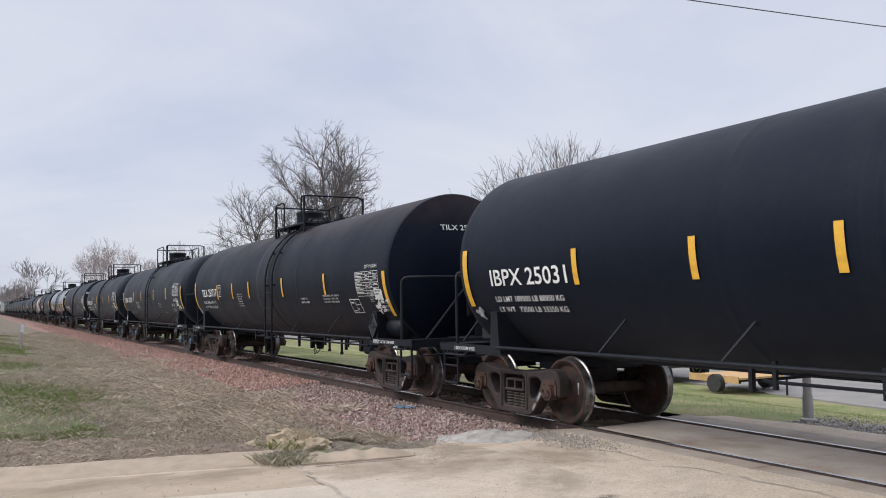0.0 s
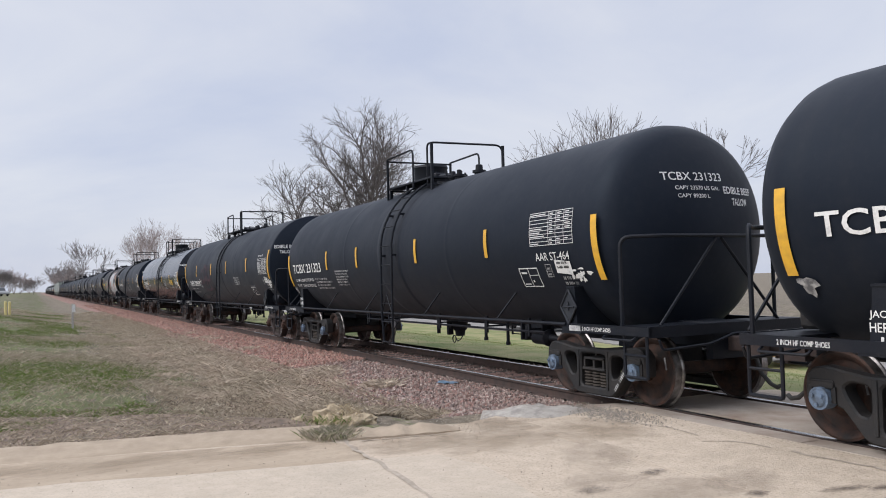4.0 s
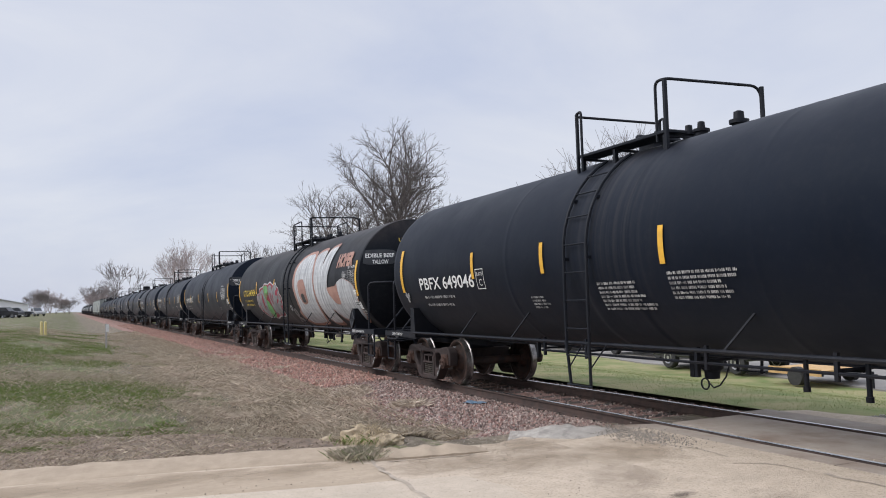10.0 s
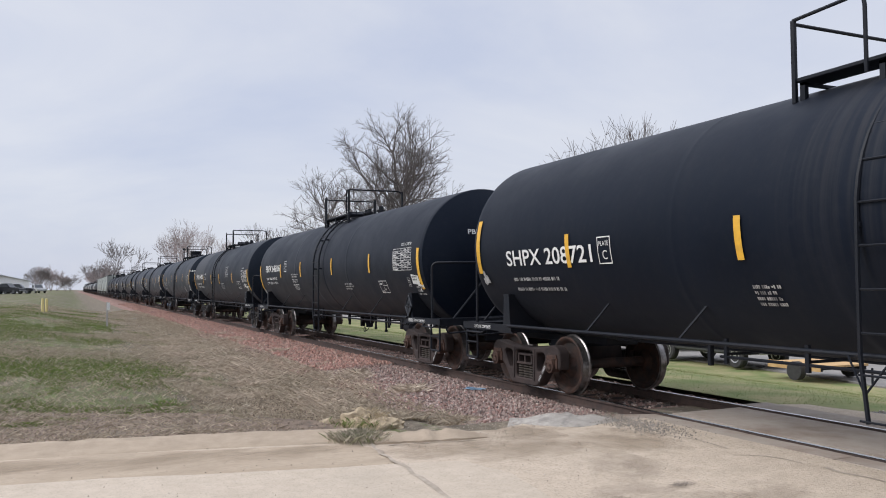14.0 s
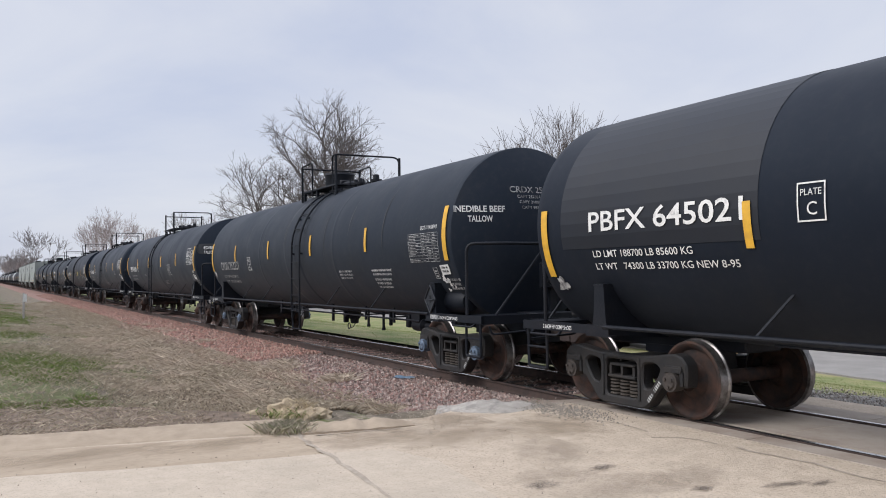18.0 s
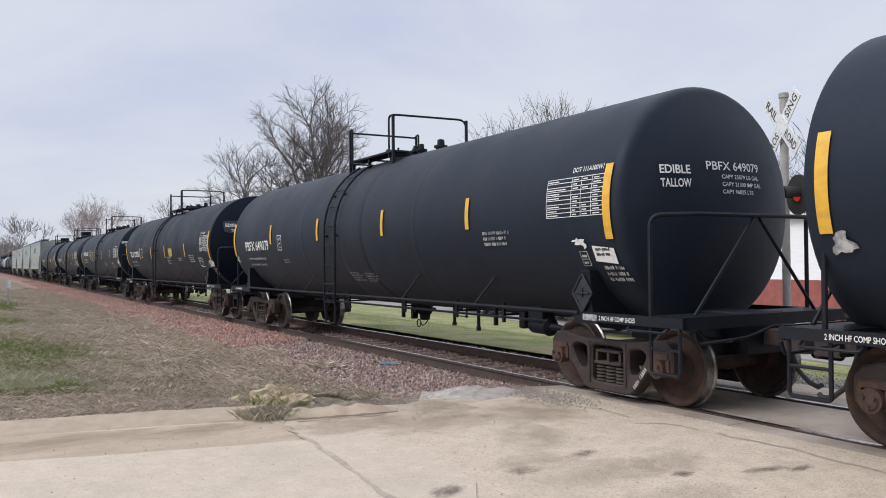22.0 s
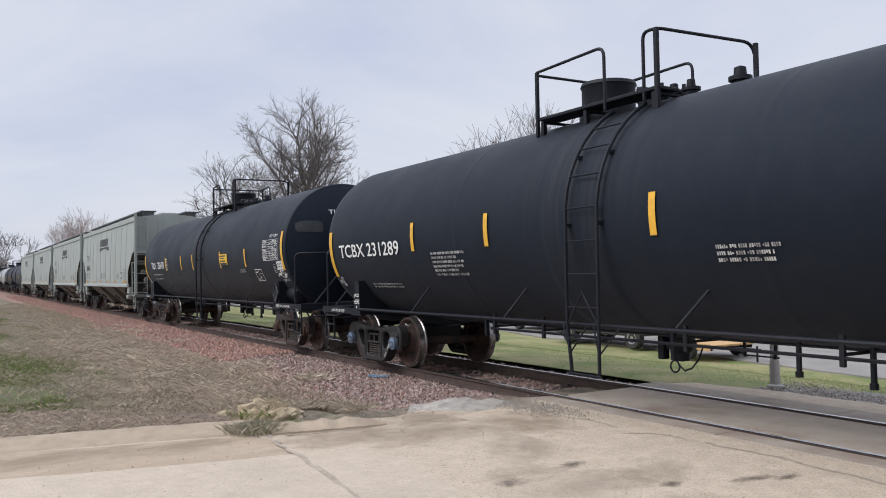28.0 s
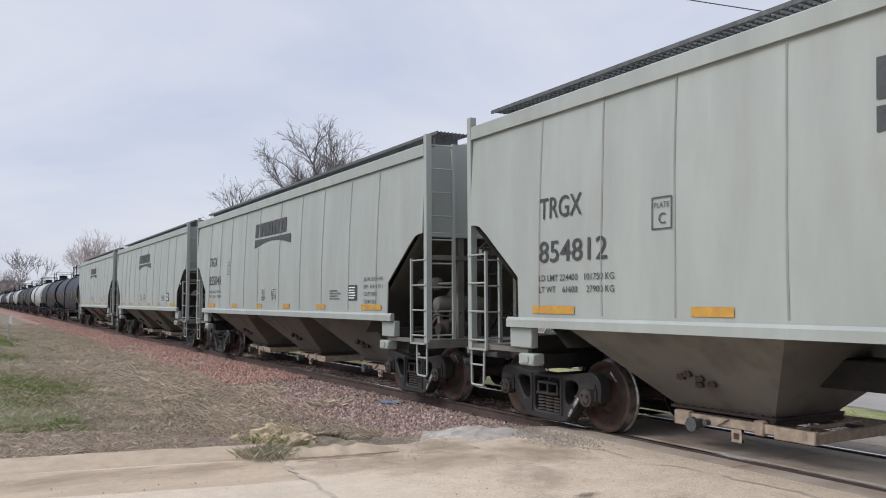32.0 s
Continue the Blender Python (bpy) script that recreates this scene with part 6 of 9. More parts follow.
    spec("TILX   250470", "weathered black tank car with a yellow placard", P_MATT, crown="bonnet", stripes=(-4.44, -2.14, -.6, 2.57, 4.9), mark_right=-4.75, mark_w=2.1, plate=-4.45, contents=(), head_text=(("TILX   250470", .112, -.51, 3.12), ("CAPY 25535 GAL", .052, -.38, 2.96), ("CAPY 96642 L", .052, -.34, 2.85), ("CAPY 21258 IMP", .052, -.30, 2.74), (None, 0, -.12, 2.60)), notes=((4.3, 1.84, .6, 2, .03),), grow=1.02, crown_x=.87, ladder_x=.27, seed=18, brake=True, box=5.52, table=6.36, table_z=2.10, box_z=1.62, sticker=(7.28, 1.87, .38, .20), scraps=(7.45, 1.74, 14, .16), front_z=1.86, patch=(.30, .13), contents_at=(-.96, 2.83)),
]

FONT_SET = {("PLATE", 0.0), ("C", 0.0)}

# ---- build the train, spaced along the track ----
for sp in SPECS:
    FONT_SET.add((sp["mark"], .012))
    FONT_SET.update((w, .006) for w in sp["weights"] if w)
    FONT_SET.update((r[3], .006) for r in sp["read"])
    FONT_SET.add((sp["spec_text"], .004))
    FONT_SET.update((w, .02) for w in sp["contents"])
    FONT_SET.update((h[0], .008) for h in sp["head_text"] if h[0])
FONT_SET.update({("2 INCH HF COMP SHOES", .010), ("LD LMT 224400   101750 KG", .004), ("LT WT    61600     27900 KG", .004), ("TRGX", .006), ("854812", .006), ("855041", .006),
                 ("EX W 10 8 H 4 8", .004), ("EW   8 4 H 15 1", .004), ("CU FT 5431", .004), ("CU M 153.8", .004), ("RAIL", .01), ("ROAD", .01), ("CROS", .01), ("SING", .01),
                 ("HOPER", .06), ("O", .085), ("E", .085), ("R", .085), ("G", .085), ("JACK", .01), ("HERE", .01)})
make_texts(sorted(FONT_SET))
build_hopper_parts()

CENTRE = [-3.27, -21.78, -39.60, -57.22, -74.79, -93.32, -111.81, -130.07, -148.64, -167.19, -185.55, -204.14, -222.54, -241.20, -259.87, -278.65, -296.58, -314.65]
CARS = []
for sp, cx in zip(SPECS, CENTRE):
    CARS.append((tank_car(sp), cx))
CARS.append((hopper_car("pale grey covered hopper car with a black sign", ("TRGX", "854812"), 21), -332.90))
CARS.append((hopper_car("pale grey covered hopper car with grimy bays", ("TRGX", "855041"), 22), -350.22))
third = hopper_car("pale grey covered hopper car behind its twins", None, 23)
CARS.append((third, -367.75))
CARS.append((copy_thing(third, pose(-385.25, 0, 0)), -385.25))
far_a = tank_car(spec("", "distant dark tank car", P_DUSTY, plate=None, seed=31), detail=False)
far_b = tank_car(spec("", "distant black tank car with a bonnet", P_PLAIN, crown="bonnet", plate=None, seed=32), detail=False)
P_PALE = tank_paint("pale_grey_tank_paint", (0.34, 0.35, 0.35), .45, (0.2, 0.19, 0.17), .4, .1, seed=9)
far_c = tank_car(spec("", "distant pale grey tank car", P_PALE, plate=None, crown="bonnet", seed=33), detail=False)
x = -403.4
CARS += [(far_a, x), (far_b, x - 18.55), (far_c, x - 37.1)]
x -= 55.6
for k in range(14):
    src = (far_a, far_b, far_c, far_a, far_c)[k % 5]
    CARS.append((copy_thing(src, pose(x, 0, 0)), x))
    x -= 18.55

# paint work that sets single cars apart
def extra(car, name, bm, x, z, material, label, lift=.018):
    tank = [o for o in car.children if o.name.startswith("tank")][0]
    return shell_part(name, bm, x, z, material, tank, label, lift)


M_PINK = mat("faded_pink_spray", (0.070, 0.030, 0.045), .7, color2=(0.012, 0.010, 0.015), scale=2, contrast=(.38, .62))
M_SPRAYW = mat("white_spray_paint", (0.52, 0.53, 0.535), .65, color2=(0.26, 0.27, 0.28), scale=3.5, stretch=(3, 1, .4))
M_SPRAYB = mat("brown_pink_spray", (0.38, 0.22, 0.17), .65, color2=(0.28, 0.15, 0.12), scale=3)
M_SPRAYGR = mat("grey_spray_fill", (0.24, 0.24, 0.24), .65, color2=(0.14, 0.14, 0.145), scale=4)
M_SPRAYG = mat("green_spray_fill", (0.14, 0.34, 0.12), .65, color2=(0.09, 0.23, 0.08), scale=3)
M_SPRAYR = mat("crimson_spray_line", (0.30, 0.03, 0.055), .65, color2=(0.20, 0.022, 0.040), scale=5)
M_PLACFADED = mat("faded_yellow_placard", (0.46, 0.37, 0.07), .6, color2=(0.30, 0.25, 0.07), scale=5, stretch=(.4, 1, 3))
M_PLACY = mat("yellow_placard", (0.80, 0.50, 0.03), .5, color2=(0.7, 0.42, 0.03), scale=4)


def ribbon_bm(pts, w):
    """A sprayed line: a flat band along points."""
    bm = bm_new()
    vs = []
    for i, p in enumerate(pts):
        a, b = Vector(pts[max(0, i - 1)]), Vector(pts[min(len(pts) - 1, i + 1)])
        d = (b - a).normalized()
        n = Vector((-d.y, d.x)) * w / 2
        vs.append((bm.verts.new((p[0] - n.x, p[1] - n.y, 0)), bm.verts.new((p[0] + n.x, p[1] + n.y, 0))))
    for a, b in zip(vs, vs[1:]):
        bm.faces.new((a[0], b[0], b[1], a[1]))
    return bm


def loop_pts(cx, cy, rx, ry, n=26, turn=1.0, ph=0.0):
    return [(cx + rx * math.cos(ph + i * turn * math.tau / n), cy + ry * math.sin(ph + i * turn * math.tau / n)) for i in range(n + 1)]


c4 = CARS[4][0]
for cx, cy, rx, ry, w_ in ((.95, .50, .36, .26, .10), (1.55, .66, .30, .28, .12), (2.2, .60, .34, .30, .12), (1.55, .12, .85, .24, .10), (.35, .28, .36, .10, .06), (2.55, .14, .34, .22, .10), (1.6, .30, .22, .16, .12)):
    extra(c4, "graffiti", ribbon_bm(loop_pts(cx, cy, rx, ry), w_), -4.45, 1.70, M_PINK, "faded pink sprayed loop")
c5 = CARS[5][0]
for car, px, w, h, z in ((c5, 4.79, .90, .28, 1.87), (CARS[14][0], 1.48, .64, .30, 2.02), (CARS[17][0], 2.56, .74, .31, 2.05)):
    bm = bm_new()
    quad(bm, 0, w, 0, h)
    extra(car, "placard", bm, px, z, M_PLACFADED if car is CARS[14][0] else M_PLACY, "faded blank yellow placard" if car is CARS[14][0] else "yellow emergency placard", .020)
    if car is not CARS[14][0]:
        bm = bm_new()
        for i, (a, b, t) in enumerate(((.05, .8, .05), (.1, .7, .03), (.06, .75, .05), (.04, .92, .10))):
            y = h * (.82 - .22 * i)
            quad(bm, w * a, w * b, y - t * h / .42, y)
        extra(car, "small_writing", bm, px, z + .02, M_BLACKTEXT, "", .024)

# the graffiti car
c7 = CARS[7][0]


def poly_bm(pts):
    """An outline given as (x, height) on the shell, flattened so that it can be wrapped; sides are softened."""
    pts = [(x, R * math.asin(max(-1, min(1, (z - ZC) / R)))) for x, z in pts]
    n = len(pts)
    fine = []
    for i in range(n):
        a, b, c = Vector(pts[i - 1]), Vector(pts[i]), Vector(pts[(i + 1) % n])
        p, q = b.lerp(a, .28), b.lerp(c, .28)
        for k in range(4):
            t = k / 3
            fine.append(p * (1 - t) ** 2 + b * 2 * t * (1 - t) + q * t ** 2)
    bm = bm_new()
    bm.faces.new([bm.verts.new((p.x, p.y, 0)) for p in fine])
    bmesh.ops.triangulate(bm, faces=bm.faces[:])
    return bm


def sprayed(pts, material, label, lift):
    bm = poly_bm(pts)
    tank = [o for o in c7.children if o.name.startswith("tank")][0]
    return shell_part("graffiti", bm, 0, ZC, material, tank, label, lift)


def swell(pts, dx0, dx1, dz):
    """The outline a little wider all round."""
    cx = sum(p[0] for p in pts) / len(pts)
    cz = sum(p[1] for p in pts) / len(pts)
    w = max(abs(p[0] - cx) for p in pts)
    h = max(abs(p[1] - cz) for p in pts)
    return [(x + (dx1 if x > cx else dx0) * abs(x - cx) / w, z + dz * (z - cz) / h) for x, z in pts]


D_OUT = [(1.52, 2.0), (1.36, 2.4), (1.45, 2.9), (1.8, 3.15), (2.3, 3.26), (3.1, 3.26), (3.42, 2.9), (3.62, 2.2), (3.62, 1.5), (3.3, 1.22), (2.2, 1.16), (1.5, 1.16), (1.27, 1.30), (1.26, 1.52), (1.50, 1.66)]
K_OUT = [(3.40, 3.2), (3.9, 3.3), (4.36, 3.28), (4.46, 2.75), (4.58, 3.28), (5.32, 3.36), (5.25, 2.9), (5.02, 2.14), (5.6, 1.78), (5.95, 2.32), (6.5, 2.42), (7.5, 2.2), (7.46, 1.32), (6.0, 1.22), (5.3, 1.42), (4.95, 1.66), (4.98, 1.22), (3.95, 1.2), (3.80, 2.0), (3.62, 2.8)]
sprayed(swell(D_OUT, -.46, .12, .09), M_SPRAYB, "brown sprayed edge of a letter", .014)
sprayed(swell(K_OUT, -.10, .06, .09), M_SPRAYB, "brown sprayed edge of a letter", .015)
sprayed([(5.0, 2.25), (5.1, 2.05), (5.6, 1.74), (6.05, 1.72), (6.02, 2.3), (5.75, 2.2), (5.55, 1.9)], M_SPRAYB, "brown sprayed wedge", .024)
sprayed(D_OUT, M_SPRAYW, "streaked white sprayed letter", .020)
sprayed(K_OUT, M_SPRAYW, "streaked white sprayed letter", .021)
sprayed([(1.78, 2.5), (2.5, 2.54), (2.76, 2.25), (2.76, 1.8), (2.15, 1.74), (1.85, 2.0)], M_SPRAYB, "brown sprayed counter", .026)
sprayed([(2.1, 2.08), (2.45, 2.1), (2.55, 1.82), (2.15, 1.82)], M_BLACKTEXT, "bare black centre of a letter", .030)
extra(c7, "graffiti", text_bm("HOPER", .40, 1.35, .06), 5.92, 2.70, M_SPRAYB, "brown sprayed name", .022)
# a small sprayed letter with a dot, by the ladder
sprayed([(.38, 1.61), (.68, 1.65), (.77, 1.55), (.67, 1.41), (.48, 1.36), (.74, 1.31), (.66, 1.18), (.42, 1.25), (.31, 1.30), (.14, 1.15), (.04, 1.18), (.32, 1.37), (.29, 1.45)], M_SPRAYGR, "small grey sprayed letter", .018)
sprayed([(.49, 1.58), (.62, 1.58), (.57, 1.45), (.43, 1.44)], M_BLACKTEXT, "bare centre of a letter", .022)
sprayed([(.14, 1.73), (.37, 1.75), (.33, 1.62), (.21, 1.54), (.06, 1.57)], M_SPRAYW, "white sprayed dot", .018)
sprayed([(.21, 1.69), (.29, 1.69), (.26, 1.62), (.18, 1.62)], M_BLACKTEXT, "bare centre of a dot", .022)
# a name in swollen grey and green letters, edged crimson and white
BACK = [(-4.74, 1.84), (-4.55, 2.18), (-4.12, 2.22), (-4.03, 2.41), (-3.4, 2.46), (-3.2, 2.58), (-2.56, 2.53), (-2.25, 2.62), (-1.86, 2.53), (-1.65, 2.48), (-1.37, 2.57), (-1.1, 2.4), (-.88, 2.36), (-.84, 2.15), (-.58, 2.06), (-.64, 1.87), (-.80, 1.70), (-1.03, 1.62), (-1.17, 1.38), (-1.6, 1.33), (-1.9, 1.35), (-2.26, 1.34), (-2.9, 1.25), (-3.3, 1.31), (-4.0, 1.28), (-4.26, 1.35), (-4.5, 1.46), (-4.64, 1.53), (-4.76, 1.70)]
RED = swell(BACK, .07, -.07, -.045)
O_ = [(-4.1, 2.19), (-3.4, 2.38), (-3.25, 2.11), (-3.12, 1.87), (-3.49, 1.36), (-3.92, 1.36), (-4.11, 1.48), (-4.33, 1.55), (-4.22, 1.85)]
E_ = [(-3.34, 2.42), (-2.88, 2.48), (-2.61, 2.39), (-2.62, 2.18), (-2.8, 2.02), (-3.05, 1.95), (-2.75, 1.93), (-2.52, 1.71), (-2.69, 1.42), (-3.08, 1.33), (-3.34, 1.36), (-3.28, 1.64), (-3.08, 1.87), (-3.2, 2.2)]
R_ = [(-2.53, 2.38), (-2.25, 2.47), (-1.95, 2.42), (-1.87, 2.23), (-2.0, 2.03), (-1.82, 1.85), (-1.87, 1.47), (-1.91, 1.41), (-2.20, 1.41), (-2.20, 1.55), (-2.48, 1.41), (-2.36, 1.78), (-2.48, 2.13)]
G_ = [(-1.79, 2.35), (-1.55, 2.47), (-1.22, 2.45), (-1.17, 2.27), (-1.37, 2.26), (-1.47, 2.09), (-1.14, 2.09), (-1.2, 1.97), (-1.39, 1.96), (-1.50, 1.80), (-1.06, 1.94), (-1.25, 1.50), (-1.75, 1.44), (-1.85, 1.68), (-1.86, 1.97)]
sprayed(BACK, M_SPRAYW, "white sprayed outline", .015)
sprayed(RED, M_SPRAYR, "crimson sprayed edge", .018)
for pts, m_, lab_ in ((O_, M_SPRAYGR, "grey sprayed letter"), (E_, M_SPRAYG, "green sprayed letter"), (R_, M_SPRAYGR, "grey sprayed letter"), (G_, M_SPRAYGR, "grey sprayed letter")):
    sprayed(swell(pts, -.025, .025, .02), m_, lab_, .022 + .0006 * (m_ is M_SPRAYG))
sprayed([(-4.49, 2.12), (-4.14, 2.16), (-4.20, 1.94), (-4.42, 1.56), (-4.57, 1.60), (-4.49, 1.76), (-4.66, 1.80), (-4.53, 1.97)], M_SPRAYGR, "grey sprayed arm", .022)
sprayed([(-1.09, 2.25), (-.97, 2.26), (-.91, 2.11), (-.70, 2.02), (-.76, 1.91), (-.93, 1.9), (-.83, 1.75), (-.97, 1.72), (-1.16, 1.84), (-1.09, 2.04)], M_SPRAYGR, "grey sprayed star", .023)
sprayed([(-3.64, 2.22), (-3.48, 2.16), (-3.50, 1.87), (-3.70, 1.57), (-3.78, 1.62), (-3.72, 2.02)], M_SPRAYR, "crimson sprayed counter", .026)
sprayed([(-2.22, 2.02), (-2.10, 2.0), (-2.02, 1.82), (-2.12, 1.80)], M_SPRAYR, "crimson sprayed counter", .026)
for cx, cz in ((-2.86, 2.25), (-2.19, 2.25)):
    pts = [(cx + .15 * (1 - i / 30) * math.cos(i * .5), cz + .13 * (1 - i / 30) * math.sin(i * .5)) for i in range(28)]
    extra(c7, "graffiti", ribbon_bm([(a, b - 1.2) for a, b in pts], .028), 0, 1.2, M_SPRAYR, "sprayed spiral", .034)
# grey sheen painted as a patch on one car's end section, scribbles on others
M_CHALK = mat("faint_chalk", (0.16, 0.16, 0.165), .9, color2=(0.05, 0.05, 0.053), scale=5)
# slightly lighter than the shell, a glossy sheen put into the colour
M_SHEEN = mat("painted_sheen_grey", (0.0062, 0.0090, 0.0160), .55, color2=(0.0046, 0.0072, 0.0135), scale=1.5, stain=(0.012, 0.013, 0.016), stain_scale=.8, stain_amount=.6)
bm = bm_new()
quad(bm, 0, 3.15, 0, 3.2)
extra(CARS[10][0], "repaint_patch", bm, -7.75, 2.05, M_SHEEN, "end section with a painted grey sheen", .006)
for car, px, z in ((CARS[17][0], -3.9, 1.62), (CARS[10][0], 4.4, 1.75), (CARS[4][0], 3.65, 1.62), (CARS[6][0], 4.5, 1.70)):
    pts = [(i * .026 + .035 * math.sin(i * .9), (.050 + .035 * math.sin(i * .23)) * math.cos(i * .9) + .012 * math.sin(i * .37)) for i in range(58)]
    extra(car, "graffiti", ribbon_bm(pts, .007), px, z + .1, M_CHALK, "thin chalk scribble", .018)


# ---- ground, track, crossing ----
YN, GAUGE = 7.39, 1.435                 # near gauge line, track gauge
YC = YN + GAUGE / 2


def field_mat():
    """Dead brown grass with patches of new green, thinning out towards the ballast."""
    m = bpy.data.materials.new("dry_spring_grass")
    m.use_nodes = True
    n, l = m.node_tree.nodes, m.node_tree.links
    b = n["Principled BSDF"]
    b.inputs["Roughness"].default_value = 0.95
    co = n.new("ShaderNodeTexCoord")

    def noise_of(scale, detail, lo, hi, stretch=(1, 1, 1), rough=0.65):
        mp = n.new("ShaderNodeMapping")
        mp.inputs["Scale"].default_value = stretch
        l.new(co.outputs["Object"], mp.inputs["Vector"])
        t = n.new("ShaderNodeTexNoise")
        t.inputs["Scale"].default_value = scale
        t.inputs["Detail"].default_value = detail
        t.inputs["Roughness"].default_value = rough
        l.new(mp.outputs["Vector"], t.inputs["Vector"])
        r = n.new("ShaderNodeMapRange")
        r.inputs["From Min"].default_value, r.inputs["From Max"].default_value = lo, hi
        l.new(t.outputs["Fac"], r.inputs["Value"])
        return r.outputs["Result"]

    def mix(fac, a, c):
        x = n.new("ShaderNodeMixRGB")
        l.new(fac, x.inputs["Fac"])
        for sock, v in ((x.inputs["Color1"], a), (x.inputs["Color2"], c)):
            if isinstance(v, tuple):
                sock.default_value = (*v, 1)
            else:
                l.new(v, sock)
        return x.outputs["Color"]

    fine = noise_of(6, 10, .38, .62, (.7, 1, 1), rough=.78)
    tuft = noise_of(2.6, 8, .42, .60, (.55, 1.3, 1), rough=.7)
    dead = mix(fine, (0.105, 0.083, 0.062), (0.37, 0.305, 0.225))
    dead = mix(noise_of(.9, 6, .4, .7), dead, (0.20, 0.168, 0.115))
    dead = mix(tuft, (0.115, 0.094, 0.066), dead)
    green = mix(fine, (0.046, 0.068, 0.014), (0.135, 0.172, 0.040))
    green = mix(tuft, (0.090, 0.092, 0.034), green)
    sep = n.new("ShaderNodeSeparateXYZ")
    l.new(co.outputs["Object"], sep.inputs["Vector"])
    edge = n.new("ShaderNodeMapRange")
    edge.inputs["From Min"].default_value, edge.inputs["From Max"].default_value = 2.6, 0.4
    edge.inputs["To Min"].default_value, edge.inputs["To Max"].default_value = -.50, .42
    l.new(sep.outputs["Y"], edge.inputs["Value"])
    su = n.new("ShaderNodeMath")
    l.new(edge.outputs["Result"], su.inputs[0])
    l.new(noise_of(.55, 9, .36, .64, (.45, 1, 1), .72), su.inputs[1])
    far = n.new("ShaderNodeMapRange")
    far.inputs["From Min"].default_value, far.inputs["From Max"].default_value = -85, -42
    far.inputs["To Min"].default_value, far.inputs["To Max"].default_value = -.30, 0
    l.new(sep.outputs["X"], far.inputs["Value"])
    su2 = n.new("ShaderNodeMath")
    l.new(su.outputs["Value"], su2.inputs[0])
    l.new(far.outputs["Result"], su2.inputs[1])
    su3 = n.new("ShaderNodeMath")
    l.new(su2.outputs["Value"], su3.inputs[0])
    l.new(noise_of(2.2, 9, .40, .60, (.5, 1.2, 1), .75), su3.inputs[1])
    su4 = n.new("ShaderNodeMath")
    su4.operation = "SUBTRACT"
    l.new(su3.outputs["Value"], su4.inputs[0])
    su4.inputs[1].default_value = .45
    su = su4
    gm = n.new("ShaderNodeMapRange")
    gm.inputs["From Min"].default_value, gm.inputs["From Max"].default_value = .34, .66
    gm.inputs["To Max"].default_value = .84
    l.new(su.outputs["Value"], gm.inputs["Value"])
    l.new(mix(gm.outputs["Result"], dead, green), b.inputs["Base Color"])
    bp = n.new("ShaderNodeBump")
    bp.inputs["Strength"].default_value = 0.9
    bp.inputs["Distance"].default_value = 0.05
    l.new(noise_of(11, 6, 0, 1), bp.inputs["Height"])
    l.new(bp.outputs["Normal"], b.inputs["Normal"])
    return m


M_GRASS = field_mat()
M_LAWN = mat("green_lawn", (0.120, 0.165, 0.042), .95, color2=(0.27, 0.245, 0.115), scale=.9, detail=10, contrast=(.40, .66), bump=.6, bump_scale=18)
M_DIRT = mat("bare_earth", (0.235, 0.172, 0.122), .95, color2=(0.115, 0.083, 0.060), scale=6, detail=9, bump=.5, bump_scale=22, stain=(0.16, 0.14, 0.085), stain_scale=.7, stain_amount=.6, speckle=(0.07, 0.055, 0.042), speckle_scale=14, speckle_amount=.8)
M_FILM = mat("sandy_dirt_film", (0.43, 0.345, 0.252), .95, color2=(0.36, 0.285, 0.205), scale=2.0, detail=10, bump=.3, bump_scale=40, stretch=(2.0, .6, 1), stain=(0.28, 0.22, 0.155), stain_scale=.9, stain_amount=.6, speckle=(0.20, 0.16, 0.12), speckle_scale=22, speckle_amount=.5)
M_ROAD = mat("worn_concrete", (0.550, 0.455, 0.350), .9, color2=(0.46, 0.375, 0.284), scale=5, detail=12, bump=.45, bump_scale=60, stain=(0.38, 0.312, 0.236), stain_scale=.8, stain_amount=.6, speckle=(0.21, 0.17, 0.13), speckle_scale=38, speckle_amount=.7)
M_ROAD2 = mat("pale_concrete_slab", (0.530, 0.446, 0.350), .9, color2=(0.462, 0.386, 0.298), scale=6, detail=12, bump=.3, bump_scale=90, stain=(0.37, 0.315, 0.245), stain_scale=.7, stain_amount=.5, speckle=(0.26, 0.22, 0.175), speckle_scale=48, speckle_amount=.6)
M_CRACK = mat("dark_crack", (0.31, 0.26, 0.205), .95, color2=(0.42, 0.355, 0.285), scale=9)
M_PANEL = mat("crossing_concrete", (0.33, 0.275, 0.225), .85, color2=(0.40, 0.345, 0.29), scale=2.2, detail=8, bump=.2, bump_scale=40, stain=(0.20, 0.135, 0.095), stain_scale=.9, stain_amount=.8)
M_RAILSIDE = mat("rusty_rail", (0.085, 0.055, 0.045), .85, 0.1, (0.05, 0.036, 0.032), 6)
M_RAILTOP = mat("polished_rail_head", (0.55, 0.54, 0.53), .25, 1.0, (0.4, 0.39, 0.38), 20)
M_TIE = mat("weathered_tie", (0.10, 0.082, 0.068), .95, color2=(0.055, 0.045, 0.04), scale=7, stretch=(4, .5, 1), bump=.5, rand=.25)
M_BALLAST = mat("ballast_bed", (0.33, 0.195, 0.155), .95, color2=(0.145, 0.09, 0.074), scale=13, detail=6, bump=1.0, bump_scale=16, stain=(0.25, 0.18, 0.15), stain_scale=.5, stain_amount=.4)
M_LOT = mat("grey_lot", (0.26, 0.245, 0.225), .95, color2=(0.2, 0.19, 0.175), scale=.8, detail=8, bump=.2)
